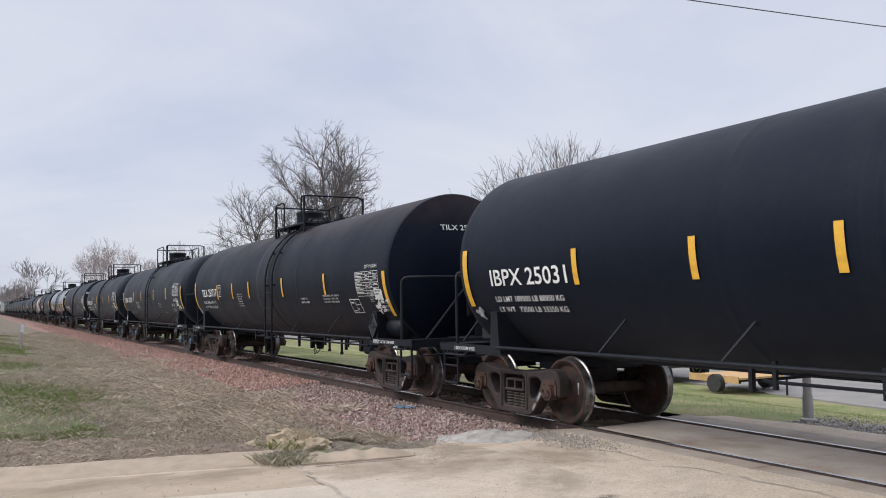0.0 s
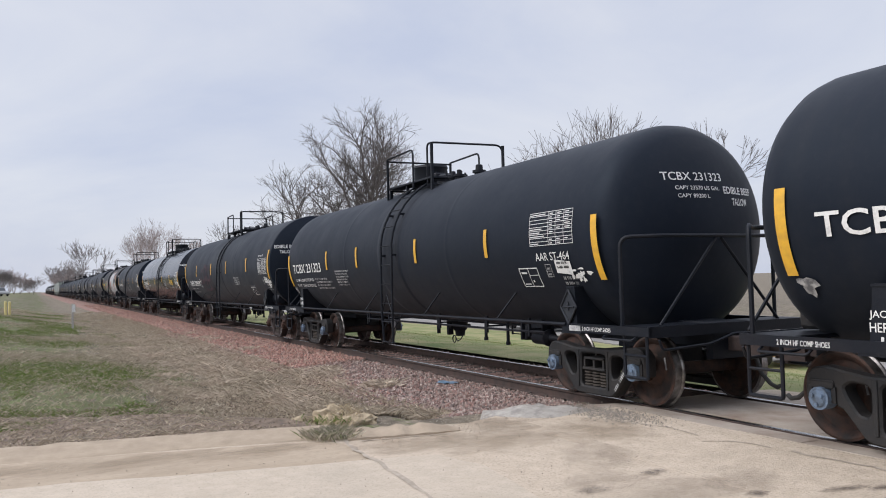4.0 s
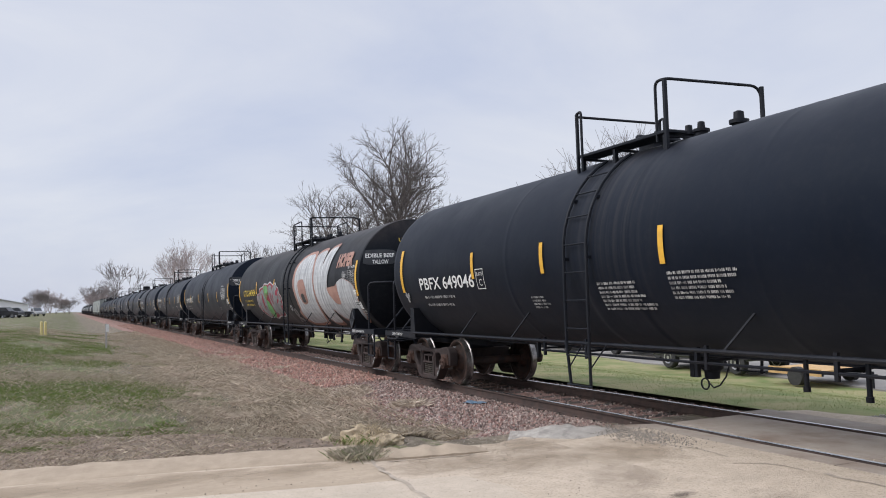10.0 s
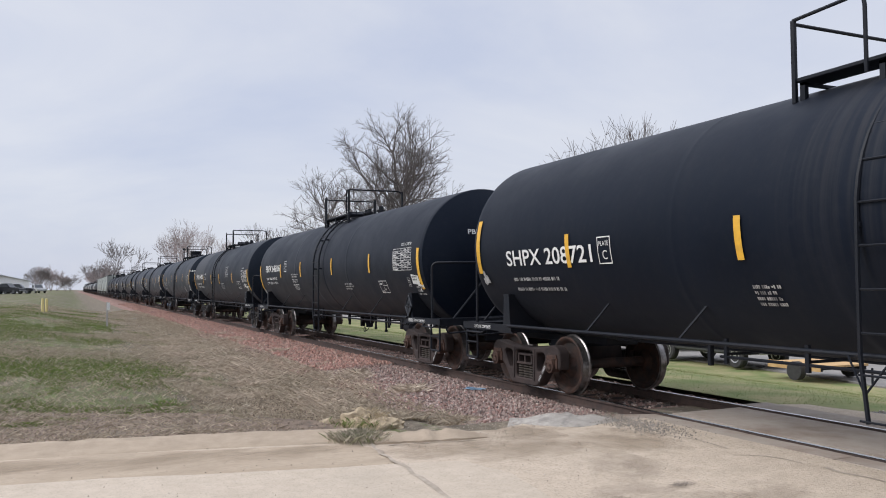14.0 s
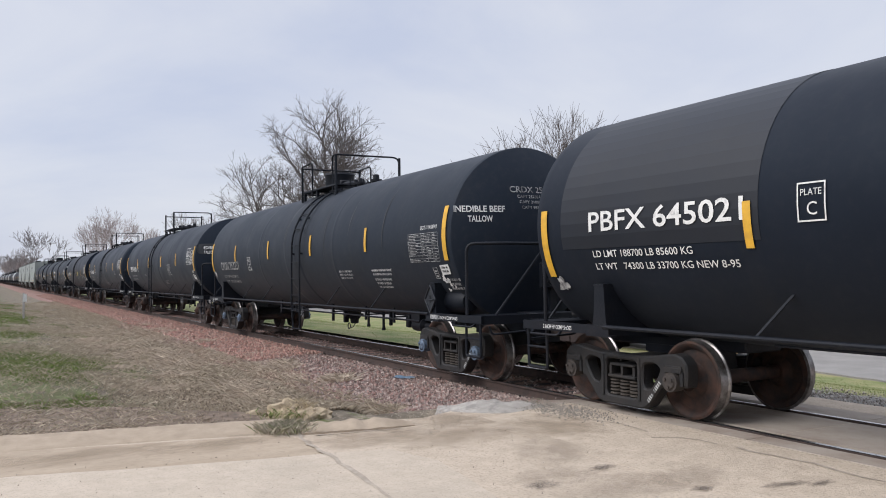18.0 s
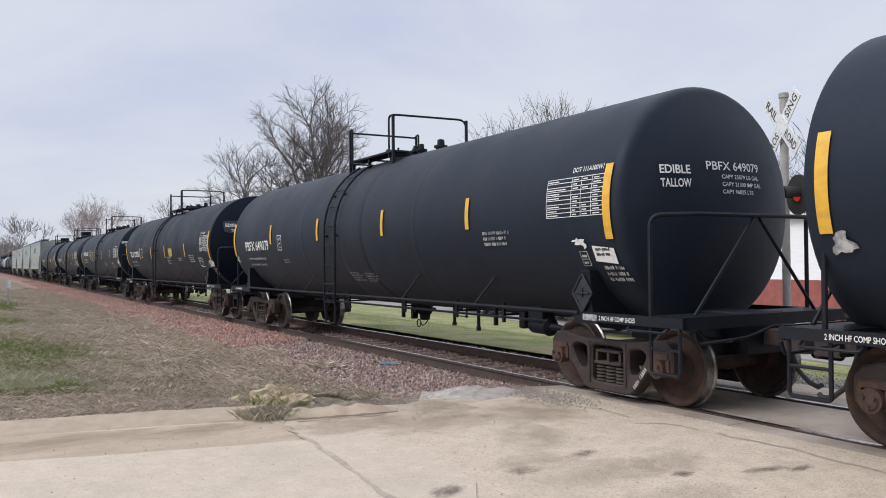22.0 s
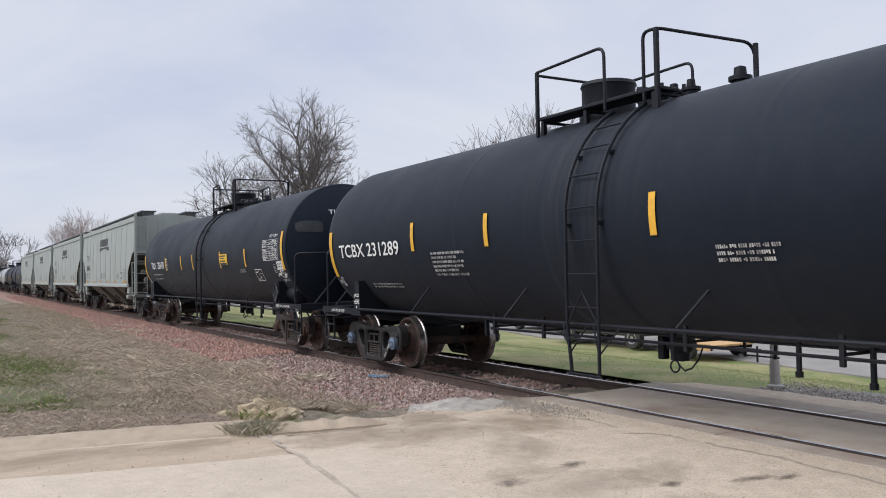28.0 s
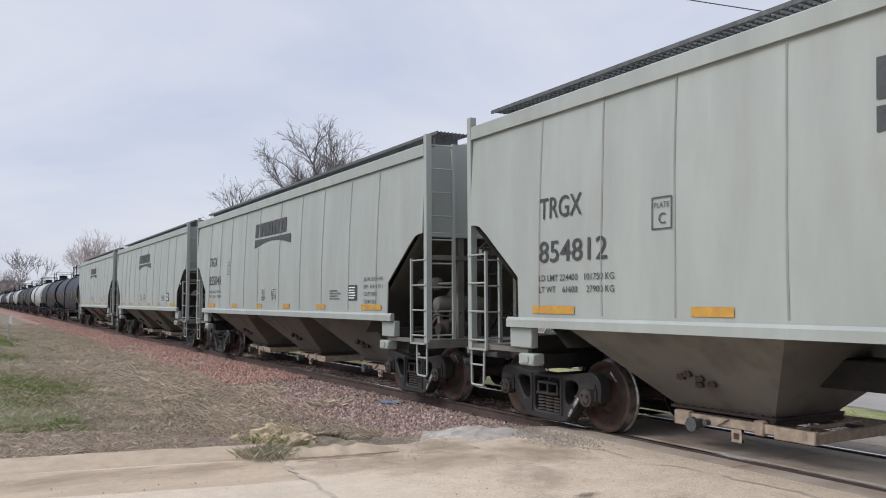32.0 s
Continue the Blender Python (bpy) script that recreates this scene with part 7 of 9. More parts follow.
M_POST = mat("grey_post", (0.42, 0.40, 0.37), .6, color2=(0.33, 0.31, 0.29), scale=8)
M_BOLLARD = mat("yellow_bollard_paint", (0.62, 0.52, 0.22), .6, color2=(0.52, 0.42, 0.18), scale=7)
M_BARK = mat("bare_bark", (0.125, 0.104, 0.094), .95, color2=(0.080, 0.067, 0.061), scale=4, stretch=(1, 1, .3), bump=.5)
# boughs paler than the bark, a little haze put into the colour
M_BOUGH = mat("haze_greyed_boughs", (0.165, 0.145, 0.140), .95, color2=(0.115, 0.100, 0.096), scale=2)
M_TWIG = mat("bare_twigs", (0.17, 0.142, 0.130), .95, color2=(0.12, 0.100, 0.092), scale=2)
M_TWIG_RED = mat("reddish_twigs", (0.21, 0.155, 0.14), .95, color2=(0.16, 0.12, 0.11), scale=.6)


def fall(y):
    """Ground beyond the track, dropping to the parking lot."""
    t = max(0.0, min(1.0, (y - 10.6) / 8.6))
    return -.12 - .83 * t * t * (3 - 2 * t)


def hill(x, y):
    """Height of the ground sheet."""
    def smooth(a, b, t):
        t = max(0.0, min(1.0, (t - a) / (b - a)))
        return t * t * (3 - 2 * t)
    road = smooth(-13.5, -10.2, x)                 # 1 on the road side
    z = -.14
    ditch = math.exp(-((y - 3.2) / 1.5) ** 2) * .26
    bank = smooth(1.5, -3.5, y) * (.62 * smooth(-14, -40, x) + .5 * smooth(-70, -135, x)) * smooth(-640, -420, x)
    z = z - ditch * (1 - road) + bank * (1 - road)
    z += (1 - road) * smooth(4.2, 6.2, y) * .0
    if y > 9.6:
        return fall(y) - .12
    if x < -9.4:
        z -= .32 * smooth(4.4, 5.2, y) * smooth(10.9, 10.2, y)
    z += .05 * noise.noise((x * .35, y * .35, 0)) * (1 - road)
    if y < 5.6:
        # tussocks
        z += (1 - road) * (.045 * noise.noise((x * 1.1, y * 1.9, 5)) + .030 * noise.noise((x * 2.7, y * 3.6, 8)))
    if road > .99:
        z = -.14
    return z


def axis_values(lo, hi, near_lo, near_hi, step):
    out = [near_lo + i * step for i in range(int((near_hi - near_lo) / step) + 1)]
    d = step
    v = near_hi
    while v < hi:
        d *= 1.35
        v += d
        out.append(min(v, hi))
    d, v = step, near_lo
    while v > lo:
        d *= 1.35
        v -= d
        out.insert(0, max(v, lo))
    return out


def grid_sheet(name, xs, ys, fz, material):
    verts = [(x, y, fz(x, y)) for y in ys for x in xs]
    n = len(xs)
    faces = [(j * n + i, j * n + i + 1, (j + 1) * n + i + 1, (j + 1) * n + i) for j in range(len(ys) - 1) for i in range(n - 1)]
    me = bpy.data.meshes.new(name)
    me.from_pydata(verts, [], faces)
    me.materials.append(material)
    for p in me.polygons:
        p.use_smooth = True
    return me


ground = add("ground", grid_sheet("ground", axis_values(-2500, 2500, -50, -9, .22), axis_values(-2500, 2500, -9, 12, .20), hill, M_GRASS))
tagged(ground, "patchy dry and green spring grass", "ground", kind="structure")


def sheet(name, outline, z, material, label, category, wobble=0.0, kind="structure", thick=.10, seed=3):
    """A flat slab with an uneven outline; its top lies at z."""
    rnd = random.Random(seed)
    pts = []
    for (x0, y0), (x1, y1) in zip(outline, outline[1:] + outline[:1]):
        n = max(1, int(math.hypot(x1 - x0, y1 - y0) / .35)) if wobble else 1
        n = min(n, 60)
        for i in range(n):
            t = i / n
            k = wobble if 0 < i < n else wobble * .3
            pts.append((x0 + (x1 - x0) * t + rnd.uniform(-k, k), y0 + (y1 - y0) * t + rnd.uniform(-k, k)))
    bm = bm_new()
    f = bm.faces.new([bm.verts.new((x, y, z)) for x, y in pts])
    f.normal_update()
    if f.normal.z < 0:
        f.normal_flip()
    geo = bmesh.ops.extrude_face_region(bm, geom=[f])
    low = [g for g in geo["geom"] if isinstance(g, bmesh.types.BMVert)]
    bmesh.ops.translate(bm, verts=low, vec=(0, 0, -thick))
    bmesh.ops.recalc_face_normals(bm, faces=bm.faces[:])
    ob = add(name, mesh_of(name, bm, material, smooth=False))
    return tagged(ob, label, category, kind=kind)


# verge of bare earth beside the road, the road, its paler slab
sheet("verge", [(-14.6, -9), (-13.9, -.7), (-12.9, 1.5), (-11.3, 3.1), (-9.9, 3.3), (-9.7, -9)], -.118, M_DIRT, "bare earth verge with dead grass", "verge", .12, seed=4, thick=.2)
def gutter(path, w, rise, seed):
    """A rolled concrete kerb: a sloping face along the path, its back dropping to the verge."""
    rnd = random.Random(seed)
    bm = bm_new()
    fine = []
    for (x0, y0), (x1, y1) in zip(path, path[1:]):
        k = max(1, int(math.hypot(x1 - x0, y1 - y0) / .22))
        fine += [(x0 + (x1 - x0) * i / k, y0 + (y1 - y0) * i / k) for i in range(k)]
    fine.append(path[-1])
    rows = []
    for i, p in enumerate(fine):
        a, b = Vector(fine[max(0, i - 1)]), Vector(fine[min(len(fine) - 1, i + 1)])
        d = (b - a).normalized()
        nx, ny = -d.y, d.x
        e = rnd.uniform(-.035, .035)
        rows.append([bm.verts.new((p[0] + nx * o, p[1] + ny * o, z)) for o, z in ((-.05, -.10), (0, -.079), (w * .35, -.079 + rise * .35), (w * .75, -.079 + rise * .85), (w + e, -.079 + rise + rnd.uniform(-.01, .008)), (w + .07 + e, -.079 + rise * .7), (w + .10 + e, -.25))])
    for a, b in zip(rows, rows[1:]):
        for k in range(6):
            bm.faces.new((a[k], b[k], b[k + 1], a[k + 1]))
    bm.faces.new(rows[0])
    bm.faces.new(rows[-1][::-1])
    bmesh.ops.recalc_face_normals(bm, faces=bm.faces[:])
    return tagged(part("kerb", bm, M_KERB, None), "low rolled tan concrete kerb", "kerb", kind="structure")


M_KERB = mat("tan_broken_concrete", (0.395, 0.315, 0.230), .92, color2=(0.31, 0.245, 0.176), scale=4, detail=9, bump=.5, bump_scale=28)
gutter([(-10.20, -14), (-10.05, -.78), (-9.95, .1), (-9.81, .95), (-9.61, 1.9), (-9.40, 2.75), (-9.32, 3.08)], .63, .06, 3)
sheet("road", [(-10.5, -14), (-10.3, -.6), (-10.05, 1.3), (-9.75, 2.9), (-9.35, 4.9), (-9.85, 6.1), (-9.3, 7.30), (40, 7.30), (40, -14)], -.085, M_ROAD, "worn pale concrete road with grit", "road", .05, seed=5, thick=.2)
sheet("sand_film", [(-10.15, -14), (-9.98, -.8), (-9.88, .24), (-9.60, 1.34), (-9.22, 2.9), (-8.95, 3.08), (-8.0, 3.02), (-7.96, 2.84), (-8.2, 1.47), (-8.5, .22), (-8.75, -1.2), (-8.8, -14)], -.0805, M_FILM, "blown sand lying along the kerb", "sand", .05, seed=7, thick=.05)
sheet("road_slab", [(-8.95, -14), (-8.85, -1.2), (-8.63, .22), (-8.30, 1.47), (-8.02, 2.84), (-7.95, 3.25), (-7.80, 3.72), (-7.10, 3.88), (-6.4, 3.78), (-5.7, 3.66), (-4.6, 3.0), (-3.6, 1.9), (-3.0, -14)], -.075, M_ROAD2, "paler concrete slab in the road", "road", .03, seed=6, thick=.05)
tagged(add("road_far_side", grid_sheet("road_far_side", [-4.5 + 2.0 * i for i in range(23)], [9.05 + .45 * i for i in range(20)], lambda x, y: fall(y) + (.07 if y < 9.3 else .045), M_ROAD)), "worn concrete road beyond the track", "road", kind="structure")
sheet("far_apron", [(-9.3, 9.4), (-9.0, 10.0), (-7.4, 10.25), (-4.48, 10.3), (-4.48, 9.4)], -.045, M_ROAD, "broken concrete apron beyond the rail", "apron", .05, seed=14, thick=.2)
sheet("gravel_patch", [(-8.9, 9.95), (-8.4, 10.6), (-7.9, 11.15), (-7.0, 11.5), (-5.8, 11.7), (-4.46, 11.8), (-4.46, 9.9)], -.105, M_LOT, "dusty gravel ground beside the signal", "gravel", .12, seed=15, thick=.2)
tagged(add("lawn", grid_sheet("lawn", [-170 + 2.3 * i for i in range(70)] + [-9.0, -7.0, -4.52], [10.05 + .44 * i for i in range(29)], lambda x, y: fall(y) - .022 + .012 * noise.noise((x * 2, y * 2, 0)), M_LAWN)), "short green lawn beyond the track", "lawn", kind="structure")
sheet("parking_lot", [(-170, 22.2), (-33, 21.9), (-26, 20.4), (-20, 20.2), (-16, 19.5), (-12, 18.9), (-8.6, 18.5), (40, 18.4), (40, 40), (-170, 40)], -.925, M_LOT, "grey gravel parking lot", "lot", .05, seed=9, thick=.1)


def road_z(x, y):
    """Top of the road: flat, then the ramp up to the rails; the slab lies a little proud."""
    if y > 5.3:
        return -.083 + .028 * min(1, (y - 5.3) / .7) + .043 * max(0, y - 6.0) / .765
    return -.075 if x > -8.6 and y < 3.9 else -.0805


def crack(pts, w, lift, seed):
    rnd = random.Random(seed)
    fine = []
    for (x0, y0), (x1, y1) in zip(pts, pts[1:]):
        n = max(2, int(math.hypot(x1 - x0, y1 - y0) / .18))
        for i in range(n):
            t = i / n
            fine.append((x0 + (x1 - x0) * t + rnd.uniform(-.025, .025), y0 + (y1 - y0) * t + rnd.uniform(-.025, .025)))
    fine.append(pts[-1])
    bm = bm_new()
    vs = []
    for i, p in enumerate(fine):
        a, b = Vector(fine[max(0, i - 1)]), Vector(fine[min(len(fine) - 1, i + 1)])
        d = (b - a).normalized()
        k = w * rnd.uniform(.3, 1.2) / 2
        vs.append((bm.verts.new((p[0] + d.y * k, p[1] - d.x * k, road_z(*p) + lift)), bm.verts.new((p[0] - d.y * k, p[1] + d.x * k, road_z(*p) + lift))))
    for a, b in zip(vs, vs[1:]):
        bm.faces.new((a[0], b[0], b[1], a[1]))
    bmesh.ops.recalc_face_normals(bm, faces=bm.faces[:])
    for f in bm.faces:
        if f.normal.z < 0:
            f.normal_flip()
    return tagged(add("road_crack", mesh_of("road_crack", bm, M_CRACK, smooth=False)), "dark crack in the concrete", "crack", kind="structure")


for pts, w, s_ in (([(-9.25, 3.22), (-8.87, 3.10), (-7.94, 3.05), (-6.88, 2.98), (-5.83, 2.87), (-3.5, 2.6), (0, 2.2)], .075, 1), ([(-5.80, 6.58), (-5.31, 6.59), (-4.93, 6.63), (-4.40, 6.55), (-2.5, 6.45), (1, 6.2)], .05, 2),
                   ([(-6.66, 6.28), (-6.44, 6.53), (-6.0, 6.56)], .03, 3), ([(-8.99, 3.30), (-8.92, 3.71), (-8.82, 4.34)], .05, 5), ([(-8.1, 6.35), (-7.4, 6.5), (-6.9, 6.45)], .03, 6)):
    crack(pts, w, .004, s_)


def stain_mat(name, color, strength):
    """A stain that thins out towards a ragged edge."""
    m = bpy.data.materials.new(name)
    m.use_nodes = True
    n, l = m.node_tree.nodes, m.node_tree.links
    b = n["Principled BSDF"]
    b.inputs["Base Color"].default_value = (*color, 1)
    b.inputs["Roughness"].default_value = .9
    co = n.new("ShaderNodeTexCoord")
    ln = n.new("ShaderNodeVectorMath")
    ln.operation = "LENGTH"
    l.new(co.outputs["Object"], ln.inputs[0])
    nz = n.new("ShaderNodeTexNoise")
    nz.inputs["Scale"].default_value = 2.2
    nz.inputs["Detail"].default_value = 9
    nz.inputs["Roughness"].default_value = .68
    info = n.new("ShaderNodeObjectInfo")
    ad = n.new("ShaderNodeVectorMath")
    l.new(co.outputs["Object"], ad.inputs[0])
    l.new(info.outputs["Location"], ad.inputs[1])
    l.new(ad.outputs["Vector"], nz.inputs["Vector"])
    mx = n.new("ShaderNodeMath")
    mx.operation = "MULTIPLY_ADD"
    l.new(nz.outputs["Fac"], mx.inputs[0])
    mx.inputs[1].default_value = -2.2
    l.new(ln.outputs["Value"], mx.inputs[2])
    r = n.new("ShaderNodeMapRange")
    r.inputs["From Min"].default_value, r.inputs["From Max"].default_value = -.15, -.95
    r.inputs["To Max"].default_value = strength
    l.new(mx.outputs["Value"], r.inputs["Value"])
    l.new(r.outputs["Result"], b.inputs["Alpha"])
    return m


def stain(cx, cy, rx, ry, material, label, turn=0):
    """A thin stain lying on the road, tilted with it."""
    bm = bm_new()
    bmesh.ops.create_circle(bm, cap_ends=True, radius=1, segments=28)
    ob = part("road_stain", bm, material, None, smooth=False)
    slope = math.degrees(math.atan((road_z(cx, cy + .1) - road_z(cx, cy - .1)) / .2))
    ob.matrix_basis = pose(cx, cy, road_z(cx, cy) + .006, slope, 0, 0) @ pose(0, 0, 0, 0, 0, turn) @ Matrix.Diagonal((rx, ry, 1, 1))
    return tagged(ob, label, "stain", kind="structure")


M_OIL = stain_mat("old_oil_stain", (0.13, 0.105, 0.085), .6)
M_DAMP = stain_mat("worn_brown_stain", (0.26, 0.21, 0.16), .26)
M_DUST = stain_mat("loose_brown_dust", (0.31, 0.24, 0.165), .42)
for cx, cy, rx, ry, turn in ((-5.81, 4.20, .13, .20, 10), (-4.99, 5.28, .10, .14, 0), (-4.66, 5.92, .09, .26, -15), (-4.50, 6.14, .08, .16, 0), (-6.03, 5.07, .10, .22, 20), (-5.57, 3.30, .14, .24, 30)):
    stain(cx, cy, rx, ry, M_OIL, "small dark oil spot on the concrete", turn)
for cx, cy, rx, ry, turn in ((-5.42, 4.75, .5, .7, 0), (-5.36, 5.50, .4, .6, 30), (-6.0, 4.5, .35, .6, 0), (-4.3, 4.6, .5, .9, 20), (-6.9, 5.2, .5, .9, 40), (-3.3, 3.2, .6, .9, 0)):
    stain(cx, cy, rx, ry, M_DAMP, "brown worn stain on the concrete", turn)
for cx, cy, rx, ry, turn in ((-8.55, 3.75, .55, .9, 0), (-8.2, 4.7, .7, 1.0, 20), (-9.0, 5.2, .6, .9, 0), (-7.9, 5.9, .9, .7, 0), (-9.1, 2.2, .4, .9, 8), (-9.3, .9, .4, 1.2, 8), (-9.5, -.6, .4, 1.2, 4)):
    stain(cx, cy, rx, ry, M_DUST, "loose brown dust on the concrete", turn)

# ballast shoulder and bed
bm = bm_new()
prof = [(4.75, -.42), (5.35, -.27), (6.25, -.19), (6.75, -.175), (9.4, -.175), (9.9, -.2), (10.6, -.34)]
rows_ = []
xs = [-900, -500, -300, -200, -140, -100] + [-70 + 1.0 * i for i in range(61)]
for x_ in xs:
    wob = .12 * noise.noise((x_ * .7, 0, 3))
    rows_.append([bm.verts.new((x_, y_ + (wob if j == 0 else 0), z_)) for j, (y_, z_) in enumerate(prof)])
for a, b in zip(rows_, rows_[1:]):
    for i in range(len(prof) - 1):
        bm.faces.new((a[i], b[i], b[i + 1], a[i + 1]))
bmesh.ops.recalc_face_normals(bm, faces=bm.faces[:])
for f in bm.faces:
    if f.normal.z < 0:
        f.normal_flip()
tagged(add("ballast_bed", mesh_of("ballast_bed", bm, M_BALLAST)), "pinkish crushed stone ballast bed", "ballast", kind="structure")


def stones(name, count, area, size, seed, density_fall=0.0):
    """Loose crushed stone, joined: area(rnd) gives x, y, z."""
    rnd = random.Random(seed)
    base = [(1, 0, 0), (-1, 0, 0), (0, 1, 0), (0, -1, 0), (0, 0, 1), (0, 0, -1)]
    tri = [(0, 2, 4), (2, 1, 4), (1, 3, 4), (3, 0, 4), (2, 0, 5), (1, 2, 5), (3, 1, 5), (0, 3, 5)]
    verts, faces = [], []
    for _ in range(count):
        x_, y_, z_ = area(rnd)
        s = size * rnd.uniform(.55, 1.35)
        m = Euler((rnd.uniform(0, 6), rnd.uniform(0, 6), rnd.uniform(0, 6))).to_matrix()
        o = len(verts)
        for b in base:
            v = m @ Vector((b[0] * s * rnd.uniform(.7, 1.2), b[1] * s * rnd.uniform(.6, 1), b[2] * s * rnd.uniform(.5, .9)))
            verts.append((x_ + v.x, y_ + v.y, z_ + v.z))
        faces += [(a + o, b + o, c + o) for a, b, c in tri]
    me = bpy.data.meshes.new(name)
    me.from_pydata(verts, [], faces)
    return me


def island_mat(name, colors, rough=.9):
    """Each loose piece takes its own colour."""
    m = bpy.data.materials.new(name)
    m.use_nodes = True
    n, l = m.node_tree.nodes, m.node_tree.links
    g = n.new("ShaderNodeNewGeometry")
    r = n.new("ShaderNodeValToRGB")
    r.color_ramp.interpolation = "LINEAR"
    while len(r.color_ramp.elements) < len(colors):
        r.color_ramp.elements.new(.5)
    for i, c in enumerate(colors):
        r.color_ramp.elements[i].position = i / (len(colors) - 1)
        r.color_ramp.elements[i].color = (*c, 1)
    l.new(g.outputs["Random Per Island"], r.inputs["Fac"])
    l.new(r.outputs["Color"], n["Principled BSDF"].inputs["Base Color"])
    n["Principled BSDF"].inputs["Roughness"].default_value = rough
    return m


M_STONES = island_mat("pink_grey_stones", [(0.12, 0.078, 0.068), (0.40, 0.245, 0.205), (0.22, 0.165, 0.145), (0.56, 0.45, 0.39), (0.11, 0.088, 0.08), (0.34, 0.235, 0.20), (0.30, 0.25, 0.22)])
M_BLADES = island_mat("dry_and_green_blades", [(0.46, 0.385, 0.29), (0.30, 0.245, 0.18), (0.64, 0.55, 0.43), (0.40, 0.335, 0.245), (0.25, 0.205, 0.15), (0.56, 0.475, 0.36)], .95)
M_FIELDBLADES = island_mat("field_blades", [(0.07, 0.130, 0.016), (0.11, 0.185, 0.026), (0.18, 0.225, 0.05), (0.06, 0.105, 0.013), (0.26, 0.255, 0.10), (0.14, 0.18, 0.045)], .95)
M_LAWNBLADES = island_mat("lawn_blades", [(0.11, 0.185, 0.032), (0.15, 0.22, 0.045), (0.28, 0.265, 0.12), (0.09, 0.15, 0.025), (0.20, 0.235, 0.08)], .95)


def bed_z(y_):
    for (a, za), (b, zb) in zip(prof, prof[1:]):
        if a <= y_ <= b:
            return za + (zb - za) * (y_ - a) / (b - a)
    return -.2


def shoulder(rnd):
    while True:
        x_ = -9.6 - 34 * rnd.random() ** 1.8
        y_ = rnd.uniform(4.2 + max(0, (x_ + 11.5) * .55), 7.2)
        foot = 5.35 + .7 * noise.noise((x_ * .35, 2.2, 1)) - max(0, min(1, (x_ + 17) / 4)) * .8
        if y_ > foot + abs(rnd.gauss(0, .22)) or rnd.random() < .05:
            break
    return x_, y_, bed_z(max(4.76, y_)) + rnd.uniform(-.01, .03)


def between(rnd):
    x_ = -9.3 - 30 * rnd.random() ** 1.6
    y_ = rnd.uniform(7.5, 10.0)
    return x_, y_, bed_z(y_) + rnd.uniform(-.02, .015)


def far_shoulder(rnd):
    x_ = -19 - 95 * rnd.random() ** 1.6
    y_ = 7.2 - 1.75 * rnd.random() ** 1.1
    return x_, y_, bed_z(y_) + rnd.uniform(0, .04)


me = stones("ballast_stones", 22000, far_shoulder, .055, 17)
me.materials.append(island_mat("red_pink_stones", [(0.24, 0.125, 0.096), (0.44, 0.24, 0.19), (0.31, 0.175, 0.14), (0.50, 0.335, 0.27), (0.19, 0.113, 0.09), (0.36, 0.255, 0.205)]))
tagged(add("ballast_stones", me), "strong pink crushed stones along the rails", "ballast", kind="stuff")
for nm, cnt, ar, sz, sd in (("ballast_stones", 38000, shoulder, .031, 11), ("ballast_stones", 5000, between, .034, 12)):
    me = stones(nm, cnt, ar, sz, sd)
    me.materials.append(M_STONES)
    tagged(add(nm, me), "loose pink and grey crushed stones", "ballast", kind="stuff")


def far_side_gravel(rnd):
    x_ = rnd.uniform(-8.3, -4)
    y_ = min(11.5, rnd.gauss(10.85, .3))
    return x_, y_, -.103 + rnd.uniform(0, .02)


me = stones("loose_gravel", 2000, far_side_gravel, .018, 13)
me.materials.append(island_mat("grey_gravel", [(0.44, 0.40, 0.36), (0.58, 0.54, 0.49), (0.20, 0.165, 0.14), (0.48, 0.42, 0.36)]))
tagged(add("loose_gravel", me), "loose grey gravel beside the crossing", "gravel", kind="stuff")


def grit(rnd):
    x_ = rnd.uniform(-10.3, 0)
    y_ = rnd.uniform(-1, 7)
    if rnd.random() < .5:
        x_, y_ = rnd.gauss(-9.3, .5), rnd.uniform(3.5, 6.9)
    return x_, y_, -.08 + .006


def crumbs(rnd):
    x_, y_ = rnd.uniform(-14.2, -10.5), rnd.uniform(-7, 3.2)
    return x_, y_, max(-.118, hill(x_, y_)) + .004


me = stones("earth_crumbs", 6000, crumbs, .014, 19)
me.materials.append(island_mat("earth_crumbs", [(0.22, 0.165, 0.12), (0.12, 0.09, 0.066), (0.34, 0.27, 0.20), (0.17, 0.13, 0.095)]))
tagged(add("earth_crumbs", me), "crumbled brown earth on the verge", "earth", kind="stuff")


def mound_gravel(rnd):
    x_ = rnd.gauss(-8.55, .45)
    y_ = 6.55 + .05 * (x_ + 8.5) + rnd.gauss(0, .16)
    return x_, y_, road_z(x_, y_) + .006


me = stones("mound_gravel", 1500, mound_gravel, .010, 20)
me.materials.append(island_mat("dark_gravel", [(0.16, 0.145, 0.125), (0.28, 0.25, 0.215), (0.42, 0.375, 0.325), (0.20, 0.18, 0.155)]))
tagged(add("mound_gravel", me), "dark loose gravel beside the concrete mound", "gravel", kind="stuff")

me = stones("road_grit", 2600, grit, .0075, 14)
me.materials.append(island_mat("road_grit", [(0.36, 0.30, 0.245), (0.20, 0.165, 0.13), (0.50, 0.44, 0.37), (0.42, 0.36, 0.29)]))
tagged(add("road_grit", me), "fine grit scattered on the concrete", "grit", kind="stuff")


